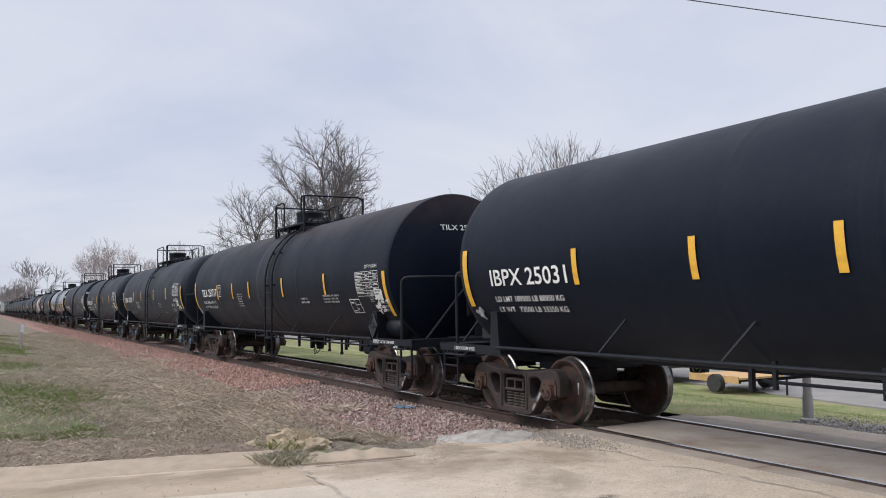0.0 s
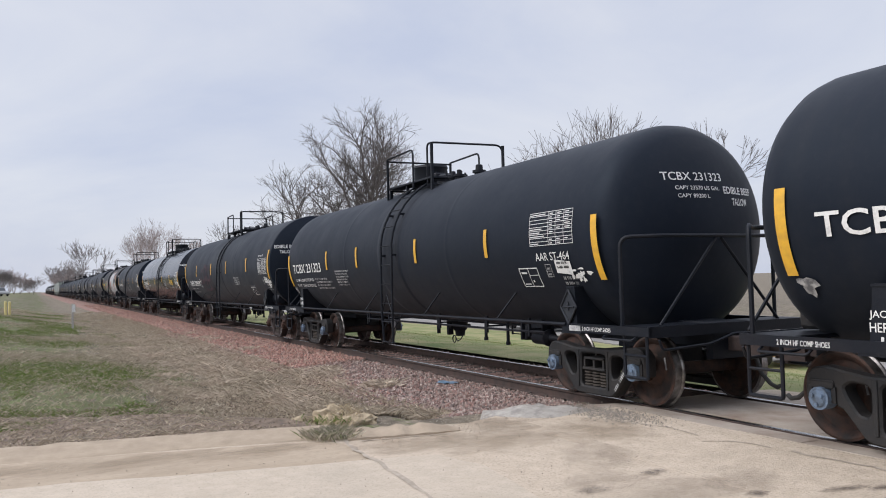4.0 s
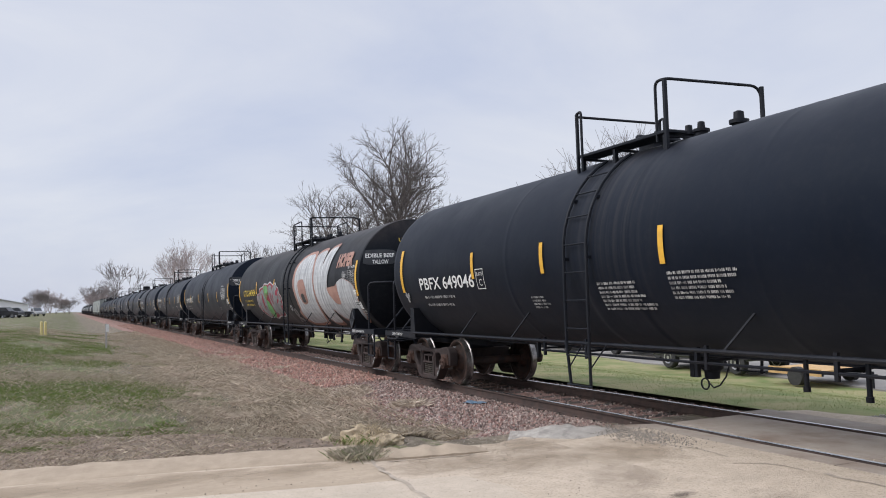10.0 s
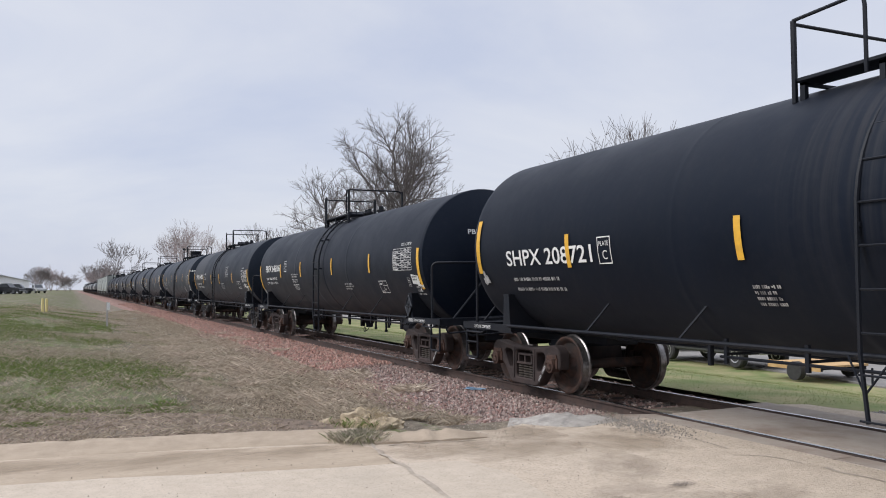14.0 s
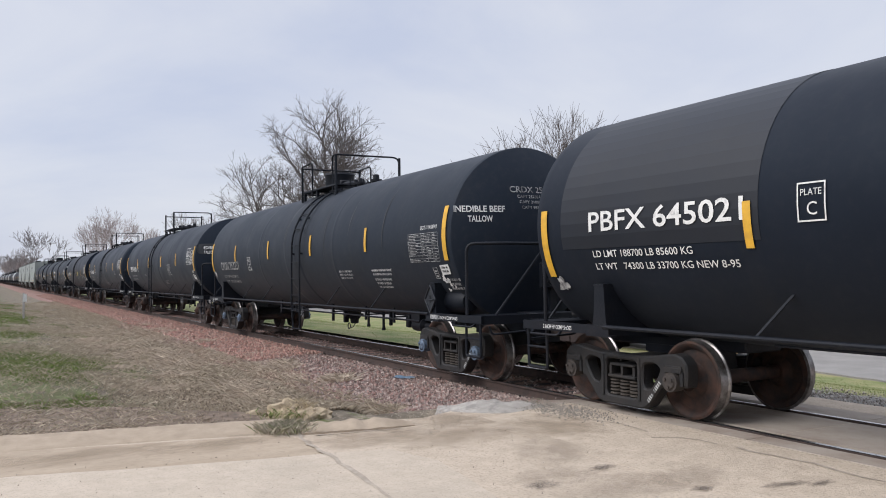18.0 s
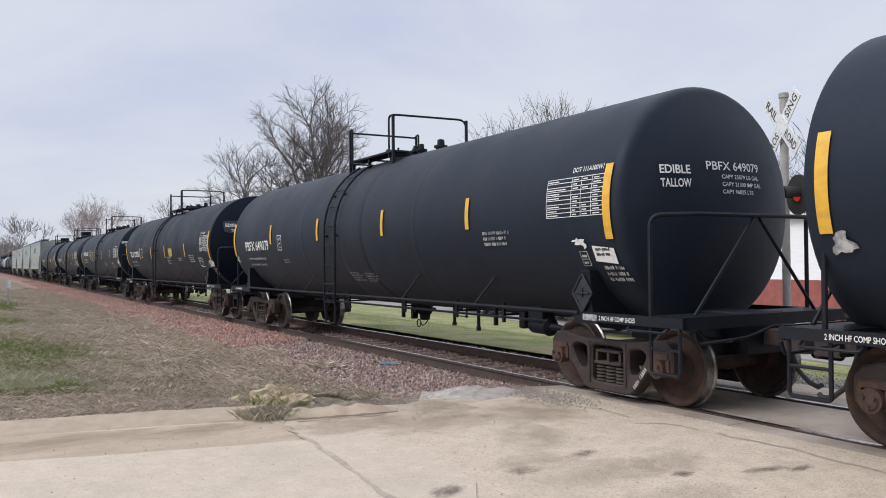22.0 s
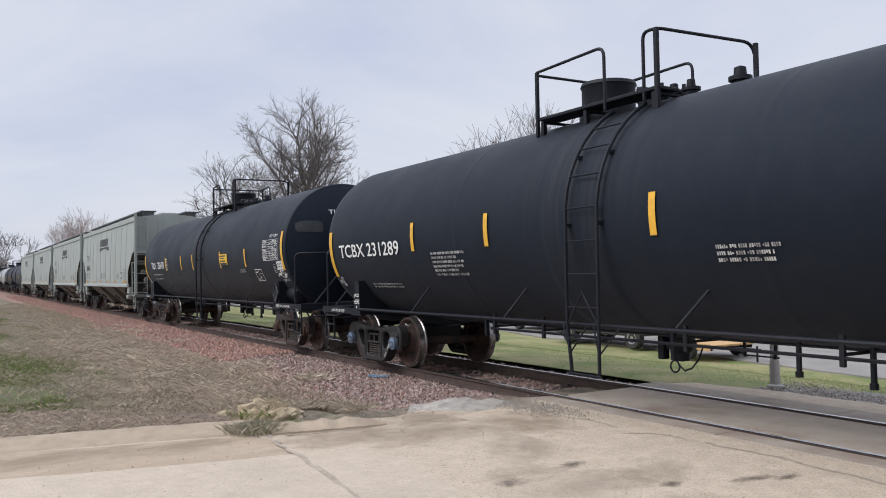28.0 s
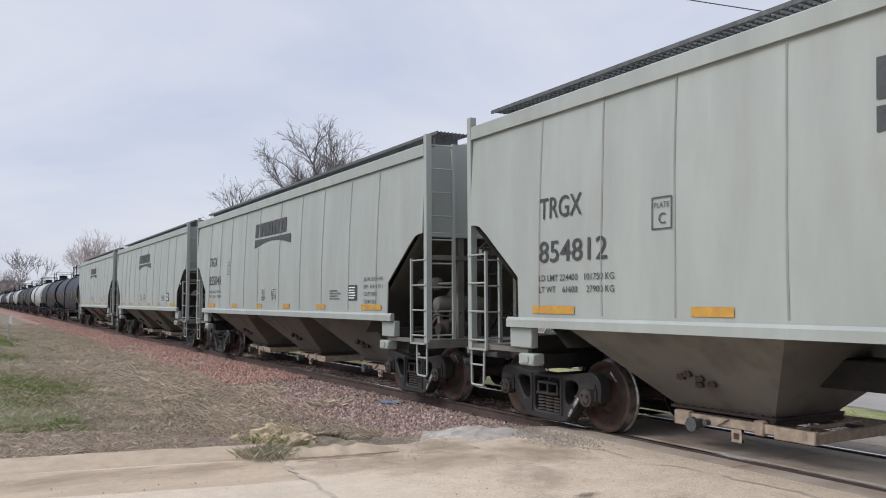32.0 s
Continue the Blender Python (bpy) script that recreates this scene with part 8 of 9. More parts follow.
# track: rails with polished heads, ties, plates
def rail_mesh(x0, x1):
    bm = bm_new()
    pr = [(-.075, -.172), (.075, -.172), (.075, -.155), (.012, -.135), (.012, -.045), (.036, -.035), (.036, -.006), (.028, 0), (-.028, 0), (-.036, -.006), (-.036, -.035), (-.012, -.045), (-.012, -.135), (-.075, -.155)]
    prism(bm, pr, x0, x1, axis="x")
    for f in bm.faces:
        if f.normal.z > .5 and f.calc_center_median().z > -.008:
            f.material_index = 1
    return mesh_of("rail", bm, M_RAILSIDE, M_RAILTOP, smooth=False)


track = new("track")
tagged(track, "single railway track on wooden ties", "track", kind="structure")
rm = rail_mesh(-900, 120)
add("rail", rm, track, pose(0, YN - .036, 0))
add("rail", rm, track, pose(0, YN + GAUGE + .036, 0))
bm = bm_new()
box(bm, -.11, .11, -1.30, 1.30, -.33, -.172, bevel=.012)
for s in (-1, 1):
    box(bm, -.09, .09, s * .754 - .16, s * .754 + .16, -.172, -.160)
    for k in (-.09, .09):
        box(bm, -.02, .02, s * .754 + k - .02, s * .754 + k + .02, -.16, -.135)
tie_me = mesh_of("tie", bm, M_TIE, smooth=False)
rt = random.Random(3)
for i in range(170):
    add("tie", tie_me, track, pose(-9.5 - .53 * i + rt.uniform(-.02, .02), YC + rt.uniform(-.04, .04), rt.uniform(-.006, .004), 0, 0, rt.uniform(-1.2, 1.2)))

# crossing panels: two rows between the rails, a strip on each outer side
crossing = new("crossing")
tagged(crossing, "dirty concrete grade crossing panels", "crossing", kind="structure")


def panel(x0, x1, y0, y1):
    bm = bm_new()
    box(bm, x0 + .008, x1 - .008, y0, y1, -.2, -.008, bevel=.004)
    part("panel", bm, M_PANEL, crossing, smooth=False)


for a, b in ((-9.05, -5.95), (-5.95, -2.85), (-2.85, .25), (.25, 3.35), (3.35, 6.45), (6.45, 9.55)):
    panel(a, b, YN + .105, YN + GAUGE - .105)
    panel(a if a > -9 else -9.25, b, YN + GAUGE + .085, YN + GAUGE + .62)
for a, b in ((-6.80, -5.95), (-5.95, -2.85), (-2.85, .25), (.25, 3.35), (3.35, 6.45)):
    panel(a, b, YN - .45, YN - .135)
bm = bm_new()
prism(bm, [(5.3, -.083), (6.0, -.055), (6.765, -.012), (6.935, -.012), (6.935, -.2), (5.3, -.2)], -8.9, 40, axis="x")
tagged(part("road_ramp", bm, M_ROAD, None), "worn concrete ramp up to the rails", "road", kind="structure")
sheet("crossing_apron", [(-9.35, 6.75), (-9.15, 7.29), (-6.82, 7.29), (-6.82, 6.75)], -.02, M_PANEL, "asphalt apron along the rail", "apron", .03, seed=12, thick=.15)
for x_ in (-5.95, -2.85, .25, 3.35):
    bm = bm_new()
    box(bm, x_ - .007, x_ + .007, YN + .11, YN + GAUGE - .11, -.15, -.010)
    part("joint_filler", bm, M_ROAD2, crossing, "pale filled joint", smooth=False)
for y0 in (YN + .0, YN + GAUGE - .105):
    bm = bm_new()
    box(bm, -9.05, 9.5, y0 + .004, y0 + .101, -.2, -.055)
    part("flangeway_filler", bm, M_HOSE, crossing, smooth=False)


# kerb fragment, concrete mound, clods, weeds, litter
def lump(name, cx, cy, cz, rx, ry, rz, material, label, category, seed, rough=.25, sub=4):
    bm = bm_new()
    bmesh.ops.create_icosphere(bm, subdivisions=sub, radius=1)
    for v in bm.verts:
        k = 1 + rough * noise.noise(v.co * 1.7 + Vector((seed * 3.3, 0, 0))) + rough * .6 * noise.noise(v.co * 4 + Vector((seed, 0, 0))) + rough * .35 * noise.noise(v.co * 11)
        v.co = (v.co.x * k * rx, v.co.y * k * ry, max(v.co.z, -.35) * k * rz)
    ob = part(name, bm, material, None)
    ob.matrix_basis = pose(cx, cy, cz, 0, 0, seed * 40)
    return tagged(ob, label, category)


M_MOUND = mat("cement_grey", (0.44, 0.405, 0.355), .9, color2=(0.25, 0.23, 0.205), scale=8, detail=9, bump=.5, bump_scale=30, stain=(0.22, 0.2, 0.18), stain_scale=2, stain_amount=.5)
bm = bm_new()
N = 26
for i in range(N + 1):
    for j in range(13):
        u, v = i / N * 2 - 1, j / 12 * 2 - 1
        r = math.hypot(u, v)
        h = max(0, 1 - r * r) ** .8
        bm.verts.new((u * .85, v * .48, -.04 + .125 * h + (.05 * noise.noise((u * 4, v * 3, 7)) + .02 * noise.noise((u * 13, v * 9, 2))) * h))
bm.verts.ensure_lookup_table()
for i in range(N):
    for j in range(12):
        a = i * 13 + j
        bm.faces.new([bm.verts[k] for k in (a, a + 13, a + 14, a + 1)])
ob = part("concrete_mound", bm, M_MOUND, None)
ob.matrix_basis = pose(-9.45, 6.12, -.08, 0, 0, 58)
tagged(ob, "pale lump of spilled concrete beside the rail", "concrete")
bm = bm_new()
for i in range(25):
    t = i / 24
    cx, cy = -9.27 + .27 * t, 3.22 + 1.36 * t
    w = .20 + .03 * noise.noise((i * .35, 1, 1)) - (.1 * max(0, t - .7) / .3)
    h = .085 + .03 * noise.noise((i * .4, 5, 1)) - .06 * max(0, t - .75) / .25
    nx, ny = .978, -.205
    for k, (o, z_) in enumerate(((-w, -.1), (-w, h * .8), (-w * .7, h), (-w * .1, h * .92), (w * .9, h * .28), (w, -.1))):
        bm.verts.new((cx + nx * o, cy + ny * o, -.085 + z_ + .008 * noise.noise((i * .9, k, 0))))
bm.verts.ensure_lookup_table()
for i in range(24):
    for k in range(5):
        a = i * 6 + k
        bm.faces.new([bm.verts[j] for j in (a, a + 1, a + 7, a + 6)])
bm.faces.new([bm.verts[j] for j in range(6)])
bm.faces.new([bm.verts[24 * 6 + j] for j in range(6)])
bmesh.ops.recalc_face_normals(bm, faces=bm.faces[:])
tagged(part("kerb", bm, M_KERB, None), "broken tan concrete kerb at the road edge", "kerb")
M_CLOD = mat("tan_clod", (0.50, 0.40, 0.265), .95, color2=(0.27, 0.215, 0.145), scale=7, detail=10, bump=1.0, bump_scale=22, stain=(0.20, 0.17, 0.11), stain_scale=3, stain_amount=.5)
lump("clod", -10.82, 3.56, -.19, .27, .25, .24, M_CLOD, "tan lump of earth and dead straw", "clod", 1, .32)
lump("clod", -10.46, 3.82, -.19, .30, .22, .17, M_CLOD, "low tan lump at the end of the kerb", "clod", 2, .32)
lump("clod", -11.15, 3.22, -.17, .13, .11, .10, M_CLOD, "small tan stone beside the clod", "stone", 3, .2)
M_BLUE = mat("faded_blue_plastic", (0.22, 0.36, 0.50), .5, color2=(0.35, 0.45, 0.55), scale=6)
bm = bm_new()
for i in range(7):
    for j in range(4):
        bm.verts.new((i * .07, j * .06, .03 * noise.noise((i * .8, j * .8, 2)) + .03))
bm.verts.ensure_lookup_table()
for i in range(6):
    for j in range(3):
        a = i * 4 + j
        bm.faces.new([bm.verts[k] for k in (a, a + 4, a + 5, a + 1)])
bmesh.ops.solidify(bm, geom=bm.faces[:], thickness=.01)
ob = part("plastic_scrap", bm, M_BLUE, None)
ob.matrix_basis = pose(-13.7, 6.55, -.16, 4, 0, 25)
tagged(ob, "crumpled blue plastic scrap on the ballast", "litter")


def blades(name, count, place, height, width, seed, material, label, lean=.5):
    """Grass: one thin bent triangle pair a blade, joined."""
    rnd = random.Random(seed)
    verts, faces = [], []
    for _ in range(count):
        x_, y_, z_, k = place(rnd)
        h = height * k * rnd.uniform(.5, 1.3)
        a = rnd.uniform(0, math.tau)
        dx, dy = math.cos(a), math.sin(a)
        w = width * rnd.uniform(.6, 1.3)
        lx, ly = rnd.gauss(0, lean) * h, rnd.gauss(0, lean) * h
        o = len(verts)
        verts += [(x_ - dx * w, y_ - dy * w, z_ - .01), (x_ + dx * w, y_ + dy * w, z_ - .01), (x_ + lx * .4 + dx * w * .6, y_ + ly * .4 + dy * w * .6, z_ + h * .6), (x_ + lx, y_ + ly, z_ + h)]
        faces += [(o, o + 1, o + 2), (o, o + 2, o + 3)]
    me = bpy.data.meshes.new(name)
    me.from_pydata(verts, [], faces)
    me.materials.append(material)
    return tagged(add(name, me), label, "grass", kind="stuff")


def verge_grass(rnd):
    while True:
        x_ = -11.0 - 70 * rnd.random() ** 1.9
        y_ = rnd.uniform(-9, 5.4)
        if x_ > -13.2 + .5 * rnd.random() and y_ < 2.6 - (x_ + 13) * .6 and rnd.random() < .93:
            continue
        d = noise.noise((x_ * .22, y_ * .3, 4))
        if rnd.random() > (.60 if y_ > 1.9 else .27) + .6 * d:
            continue
        k = 1.0 + .8 * max(0, d)
        if y_ > 3.4:
            k *= 1.25
        return x_, y_, max(hill(x_, y_), bed_z(y_) if y_ > 4.75 else -9), k


def green_patch(rnd):
    while True:
        x_ = -12.5 - 60 * rnd.random() ** 1.8
        y_ = rnd.uniform(-8, 3.2)
        if noise.noise((x_ * .16 + 5, y_ * .35, 9)) + .35 * noise.noise((x_ * .9, y_ * 1.7, 3)) + (.36 + .10 * noise.noise((x_ * .5, y_ * .8, 6)) if y_ < 1.7 else -.06) > .02 + .25 * rnd.random():
            return x_, y_, hill(x_, y_), 1.0


def lawn_grass(rnd):
    x_ = -4.6 - 46 * rnd.random() ** 1.5
    y_ = rnd.uniform(10.0 if x_ < -9.2 else 11.3 + .15 * max(0, x_ + 8), 18.8)
    return x_, y_, fall(y_) - .02, 1.0


def weed(rnd):
    return rnd.gauss(-9.42, .13), rnd.gauss(3.10, .13), -.07, 1.0


def clod_grass(rnd):
    return rnd.gauss(-10.5, .22), rnd.gauss(3.45, .16), -.12 + .06 * rnd.random(), 1.0


blades("dry_grass", 210000, verge_grass, .050, .0020, 21, M_BLADES, "tangled dry straw-coloured grass", 1.2)
blades("green_grass", 300000, green_patch, .042, .0026, 25, M_FIELDBLADES, "patches of short new green grass", .7)
blades("lawn_grass", 70000, lawn_grass, .020, .0024, 22, M_LAWNBLADES, "short mown green grass", .5)
blades("weed_tuft", 1900, weed, .085, .0011, 23, island_mat("weed", [(0.40, 0.35, 0.27), (0.26, 0.225, 0.165), (0.52, 0.46, 0.36), (0.16, 0.175, 0.075), (0.34, 0.29, 0.21)]), "dead brown weed tuft at the kerb gap", .8)


def dead_weeds(rnd):
    """Stems in clumps on the foot of the ballast."""
    while True:
        x_ = -12.8 - 24 * rnd.random() ** 1.5
        y_ = rnd.uniform(2.6, 6.0)
        d = noise.noise((x_ * .9, y_ * 1.1, 12))
        if d + .35 * (1 - abs(y_ - 4.4) / 1.8) > -.15 + .5 * rnd.random() and not (x_ > -14.2 and y_ > 4.3):
            return x_ + rnd.gauss(0, .06), y_ + rnd.gauss(0, .06), max(hill(x_, y_), bed_z(y_) if y_ > 4.75 else -9), .6 + 1.6 * max(0, d)


blades("dead_weeds", 60000, dead_weeds, .070, .0016, 26, island_mat("dead_stems", [(0.52, 0.43, 0.335), (0.33, 0.265, 0.205), (0.70, 0.60, 0.48), (0.44, 0.36, 0.275), (0.60, 0.505, 0.39)], .95), "tangled dead brown weeds", 1.3)
blades("clod_weeds", 110, clod_grass, .065, .0026, 24, M_FIELDBLADES, "green weeds round the earth clods", .7)


def clod_straw(rnd):
    a, k = rnd.uniform(0, math.tau), rnd.random() ** .5
    return -10.70 + .42 * k * math.cos(a), 3.70 + .34 * k * math.sin(a), -.10 + .18 * (1 - k), 1.0


blades("clod_straw", 420, clod_straw, .045, .0020, 27, island_mat("bleached_straw", [(0.58, 0.47, 0.31), (0.42, 0.34, 0.22), (0.68, 0.57, 0.40), (0.30, 0.24, 0.16)], .95), "bleached straw on the earth clods", 1.4)


def verge_litter(rnd):
    return rnd.uniform(-13.6, -10.6), rnd.uniform(-7, 2.6), -.115, 1.0


blades("verge_litter", 5000, verge_litter, .035, .0024, 28, M_BLADES, "scattered dead stems on bare earth", 2.2)

# ---- things along the track ----
bm = bm_new()
box(bm, -.03, .03, -.05, .05, -.3, 1.02, bevel=.008)
mp_ = part("marker_post", bm, M_POST, None)
mp_.matrix_basis = pose(-46.4, 1.66, .05)
tagged(mp_, "thin grey steel marker post in the grass", "post")
bm = bm_new()
box(bm, .032, .045, -.02, .14, .58, .98)
part("plate", bm, M_WHITE, mp_, "small white plate", smooth=False)
for i, (bx, by) in enumerate(((-57.9, -1.72), (-58.8, -1.52))):
    bm = bm_new()
    lathe(bm, [(-.3, .085), (.80, .085), (.86, .06), (.88, .01)], 14, "z")
    ob = part("bollard", bm, M_BOLLARD, None)
    ob.matrix_basis = pose(bx, by, hill(bx, by) + .02)
    tagged(ob, "faded yellow steel bollard in the grass", "bollard", "pair of bollards")

# crossing signal mast beyond the track
sig = new("crossing_signal")
sig.matrix_basis = pose(-8.13, 10.80, -.10, 0, 0, -23)
tagged(sig, "grey crossing signal mast with a crossbuck", "signal")
bm = bm_new()
lathe(bm, [(0, .12), (.04, .12), (.06, .080), (.36, .074), (.42, .068), (.44, .06)], 16, "z")
part("base", bm, M_POST, sig, "pale cast base")
bm = bm_new()
lathe(bm, [(.3, .062), (4.28, .062), (4.29, .075), (4.36, .075), (4.38, .02)], 16, "z")
part("mast", bm, M_POST, sig)
for s in (-1, 1):
    bm = bm_new()
    box(bm, -.61, .61, -.006, .006, -.115, .115)
    m_ = pose(.12, -.10 - .013 * (s > 0), 3.85, 0, s * 45, 0)
    bd = add("crossbuck_board", mesh_of("crossbuck_board", bm, M_WHITE, smooth=False), sig, m_, "white board with black letters")
    for txt, x_ in ((("RAIL", -.55), ("ROAD", .17)) if s > 0 else (("CROS", -.55), ("SING", .17))):
        t = text_bm(txt, .13, .38, .01)
        for v in t.verts:
            v.co = (x_ + v.co.x, -.009, -.065 + v.co.y)
        part("lettering", t, M_BLACKTEXT, bd, smooth=False)
M_LENS = bpy.data.materials.new("red_signal_lens")
M_LENS.use_nodes = True
_b = M_LENS.node_tree.nodes["Principled BSDF"]
_b.inputs["Base Color"].default_value = (0.12, 0.01, 0.01, 1)
_b.inputs["Emission Color"].default_value = (1.0, 0.05, 0.03, 1)
_b.inputs["Emission Strength"].default_value = 0.35
for x_ in (-.38, .38):
    bm = bm_new()
    lathe(bm, [(-.03, .30), (0, .30), (.01, .11), (.16, .10), (.20, .03)], 22, "y", None, (x_, 0, 2.78))
    rod(bm, (0, .05, 2.78), (x_, .05, 2.78), .025, 8)
    ring = []
    for a in range(-20, 201, 20):
        t = radians(a)
        ring.append(((x_ + .12 * math.cos(t), -.03, 2.78 + .12 * math.sin(t)), (x_ + .13 * math.cos(t), -.28, 2.78 + .13 * math.sin(t) + .0)))
    vs = [(bm.verts.new(p), bm.verts.new(q)) for p, q in ring]
    for a, b in zip(vs, vs[1:]):
        bm.faces.new((a[0], b[0], b[1], a[1]))
    lu = part("light_unit", bm, M_BOGIE_BLACK, sig, "black hooded signal light")
    bm = bm_new()
    lathe(bm, [(-.05, .02), (-.045, .09), (-.03, .10)], 18, "y", None, (x_, 0, 2.78))
    part("lens", bm, M_LENS, lu, "red glass lens")


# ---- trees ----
# twigs of far trees, with the distance haze mixed into their colour
M_HAZE = mat("haze_paled_twigs", (0.24, 0.215, 0.205), .95, color2=(0.19, 0.17, 0.165), scale=.6)
M_HAZE_RED = mat("haze_paled_reddish_twigs", (0.38, 0.315, 0.30), .95, color2=(0.31, 0.26, 0.25), scale=.6)

def bare_tree(name, x, y, z, height, seed, label, spread=.55, depth=6, twig_mat=None, trunk_frac=.22, lean=0.0, min_r=.012, limbs=3, kids=(2, 3)):
    """A leafless tree: tapered trunk, forking limbs, fine twigs."""
    rnd = random.Random(seed)
    V, Fc = {"trunk": [], "crown": []}, {"trunk": [], "crown": []}

    def seg(which, a, b, ra, rb, n):
        d = (b - a).normalized()
        u = d.orthogonal().normalized()
        w = d.cross(u)
        o = len(V[which])
        for p, r in ((a, ra), (b, rb)):
            for k in range(n):
                t = k * math.tau / n
                V[which].append(tuple(p + (u * math.cos(t) + w * math.sin(t)) * r))
        for k in range(n):
            Fc[which].append((o + k, o + (k + 1) % n, o + n + (k + 1) % n, o + n + k))

    def grow(p, d, length, r, level):
        steps = 3 if level < 3 else 2
        which = "trunk" if level == 0 else "crown"
        n = 9 if level == 0 else (6 if level < 3 else (4 if level < 4 else 3))
        for i in range(steps):
            nd = (d + Vector((rnd.gauss(0, .13), rnd.gauss(0, .13), rnd.gauss(.04, .08)))).normalized()
            q = p + nd * length / steps
            r2 = r * (.86 if level else .88)
            seg(which, p, q, r, r2, n)
            p, d, r = q, nd, r2
            if level >= 2 and level < depth and rnd.random() < .55:
                side = (d + Vector((rnd.gauss(0, .7), rnd.gauss(0, .7), rnd.gauss(.1, .4)))).normalized()
                grow(p, side, length * rnd.uniform(.35, .6), max(min_r, r * .45), max(level + 1, depth - 1))
        if level >= depth:
            return
        cnt = limbs if level == 0 else rnd.randint(*kids)
        for k in range(cnt):
            az = (k + rnd.uniform(-.3, .3)) * math.tau / cnt + seed
            tilt = rnd.uniform(.5, 1.1) * spread * (1.25 if level == 0 else 1)
            ax = d.orthogonal().normalized()
            side = Matrix.Rotation(az, 3, d) @ ax
            nd = (d * math.cos(tilt) + side * math.sin(tilt) + Vector((0, 0, .05))).normalized()
            grow(p, nd, length * rnd.uniform(.66, .9) if level else height * .27 * rnd.uniform(.85, 1.15), max(min_r, r * rnd.uniform(.58, .78)), level + 1)

    grow(Vector((0, 0, -.2)), Vector((lean, 0, 1)).normalized(), height * trunk_frac, height * .028, 0)
    tree = new(name)
    tree.matrix_basis = pose(x, y, z)
    tagged(tree, label, "tree")
    for which, m_ in (("trunk", M_BARK), ("crown", twig_mat or M_TWIG)):
        me = bpy.data.meshes.new(which)
        me.from_pydata(V[which], [], Fc[which])
        me.materials.append(m_)
        for p in me.polygons:
            p.use_smooth = True
        add(which, me, tree)
    return tree


def limb_tree(x, y, z, fork, limbs, seed, label, base_r, reach=1.0, side=(.365, .93)):
    """A leafless tree: a short trunk, crooked limbs (lean across, lean in depth, length, start), boughs, branches, twigs."""
    rnd = random.Random(seed)
    V, Fc = {"trunk": [], "crown": []}, {"trunk": [], "crown": []}
    across, deep = Vector((side[0], side[1], 0)), Vector((-side[1], side[0], 0))

    def seg(which, a, b, ra, rb):
        n = 10 if ra > .15 else (6 if ra > .05 else (4 if ra > .02 else 3))
        d = (b - a).normalized()
        u = d.orthogonal().normalized()
        w = d.cross(u)
        o = len(V[which])
        for p, r in ((a, ra), (b, rb)):
            for k in range(n):
                t = k * math.tau / n
                V[which].append(tuple(p + (u * math.cos(t) + w * math.sin(t)) * r))
        for k in range(n):
            Fc[which].append((o + k, o + (k + 1) % n, o + n + (k + 1) % n, o + n + k))

    def grow(p, d, length, r, level, turn):
        step = (.55, .42, .30, .22, .20)[level]
        n = max(2, round(length / step))
        tip = (.045, .020, .011, .008, .006)[level]
        out = Vector((d.x, d.y, 0))
        for i in range(n):
            k = (i + 1) / n
            wob = (.10, .15, .19, .20, .22)[level]
            d = (d + Vector((rnd.gauss(0, wob), rnd.gauss(0, wob), rnd.gauss(0, wob * .8))) + out * (.05 if level < 2 else 0) + Vector((0, 0, .012 if level < 2 else .02))).normalized()
            q = p + d * step
            r2 = tip + (r - tip) * (1 - k) ** .8
            seg("crown", p, q, r if i == 0 else rr, r2)
            p, rr = q, r2
            left = length * (1 - k)
            if level < 4 and (k > (.22, .16, .10, .0, 0)[level]) and rnd.random() < (.74, .76, .74, .46, 0)[level]:
                turn += 2.4 + rnd.uniform(-.5, .5)
                axis = d.orthogonal().normalized()
                sd = Matrix.Rotation(turn, 3, d) @ axis
                tilt = rnd.uniform(.45, .85)
                nd = (d * math.cos(tilt) + sd * math.sin(tilt) + Vector((0, 0, .10))).normalized()
                share = (.30 + .42 * (1 - k)) * rnd.uniform(.7, 1.2)
                ln = (length * share, length * share * 1.05, rnd.uniform(.5, 1.1) * reach, rnd.uniform(.28, .6) * reach, 0)[level]
                grow(p, nd, max(ln, .3), max(tip * 1.1, min(r2 * .72, .02 + ln * .018)), level + 1, turn)
        if level < 4:
            for _ in range(2):
                nd = (d + Vector((rnd.gauss(0, .35), rnd.gauss(0, .35), rnd.gauss(.1, .25)))).normalized()
                grow(p, nd, rnd.uniform(.5, 1.0) * (1.4 - level * .25) * reach, tip, min(4, level + 2), turn)

    p = Vector((0, 0, -.3))
    r = base_r * 1.25
    d = Vector((0, 0, 1))
    for i in range(8):
        q = p + (d + Vector((rnd.gauss(0, .03), rnd.gauss(0, .03), 0))) * (fork + .3) / 8
        r2 = base_r * (1.15 - .25 * (i + 1) / 8)
        seg("trunk", p, q, r, r2)
        p, r = q, r2
    for lean, depth_lean, length, low, thick in limbs:
        d = (Vector((0, 0, 1)) + across * lean + deep * depth_lean).normalized()
        start = Vector((p.x, p.y, fork * low))
        grow(start, d, length, base_r * thick, 0, rnd.uniform(0, 6))
    tree = new("tree")
    tree.matrix_basis = pose(x, y, z)
    tagged(tree, label, "tree")
    for which, m_ in (("trunk", M_BARK), ("crown", M_BOUGH)):
        me = bpy.data.meshes.new(which)
        me.from_pydata(V[which], [], Fc[which])
        me.materials.append(m_)
        for f in me.polygons:
            f.use_smooth = True
        add(which, me, tree)
    return tree


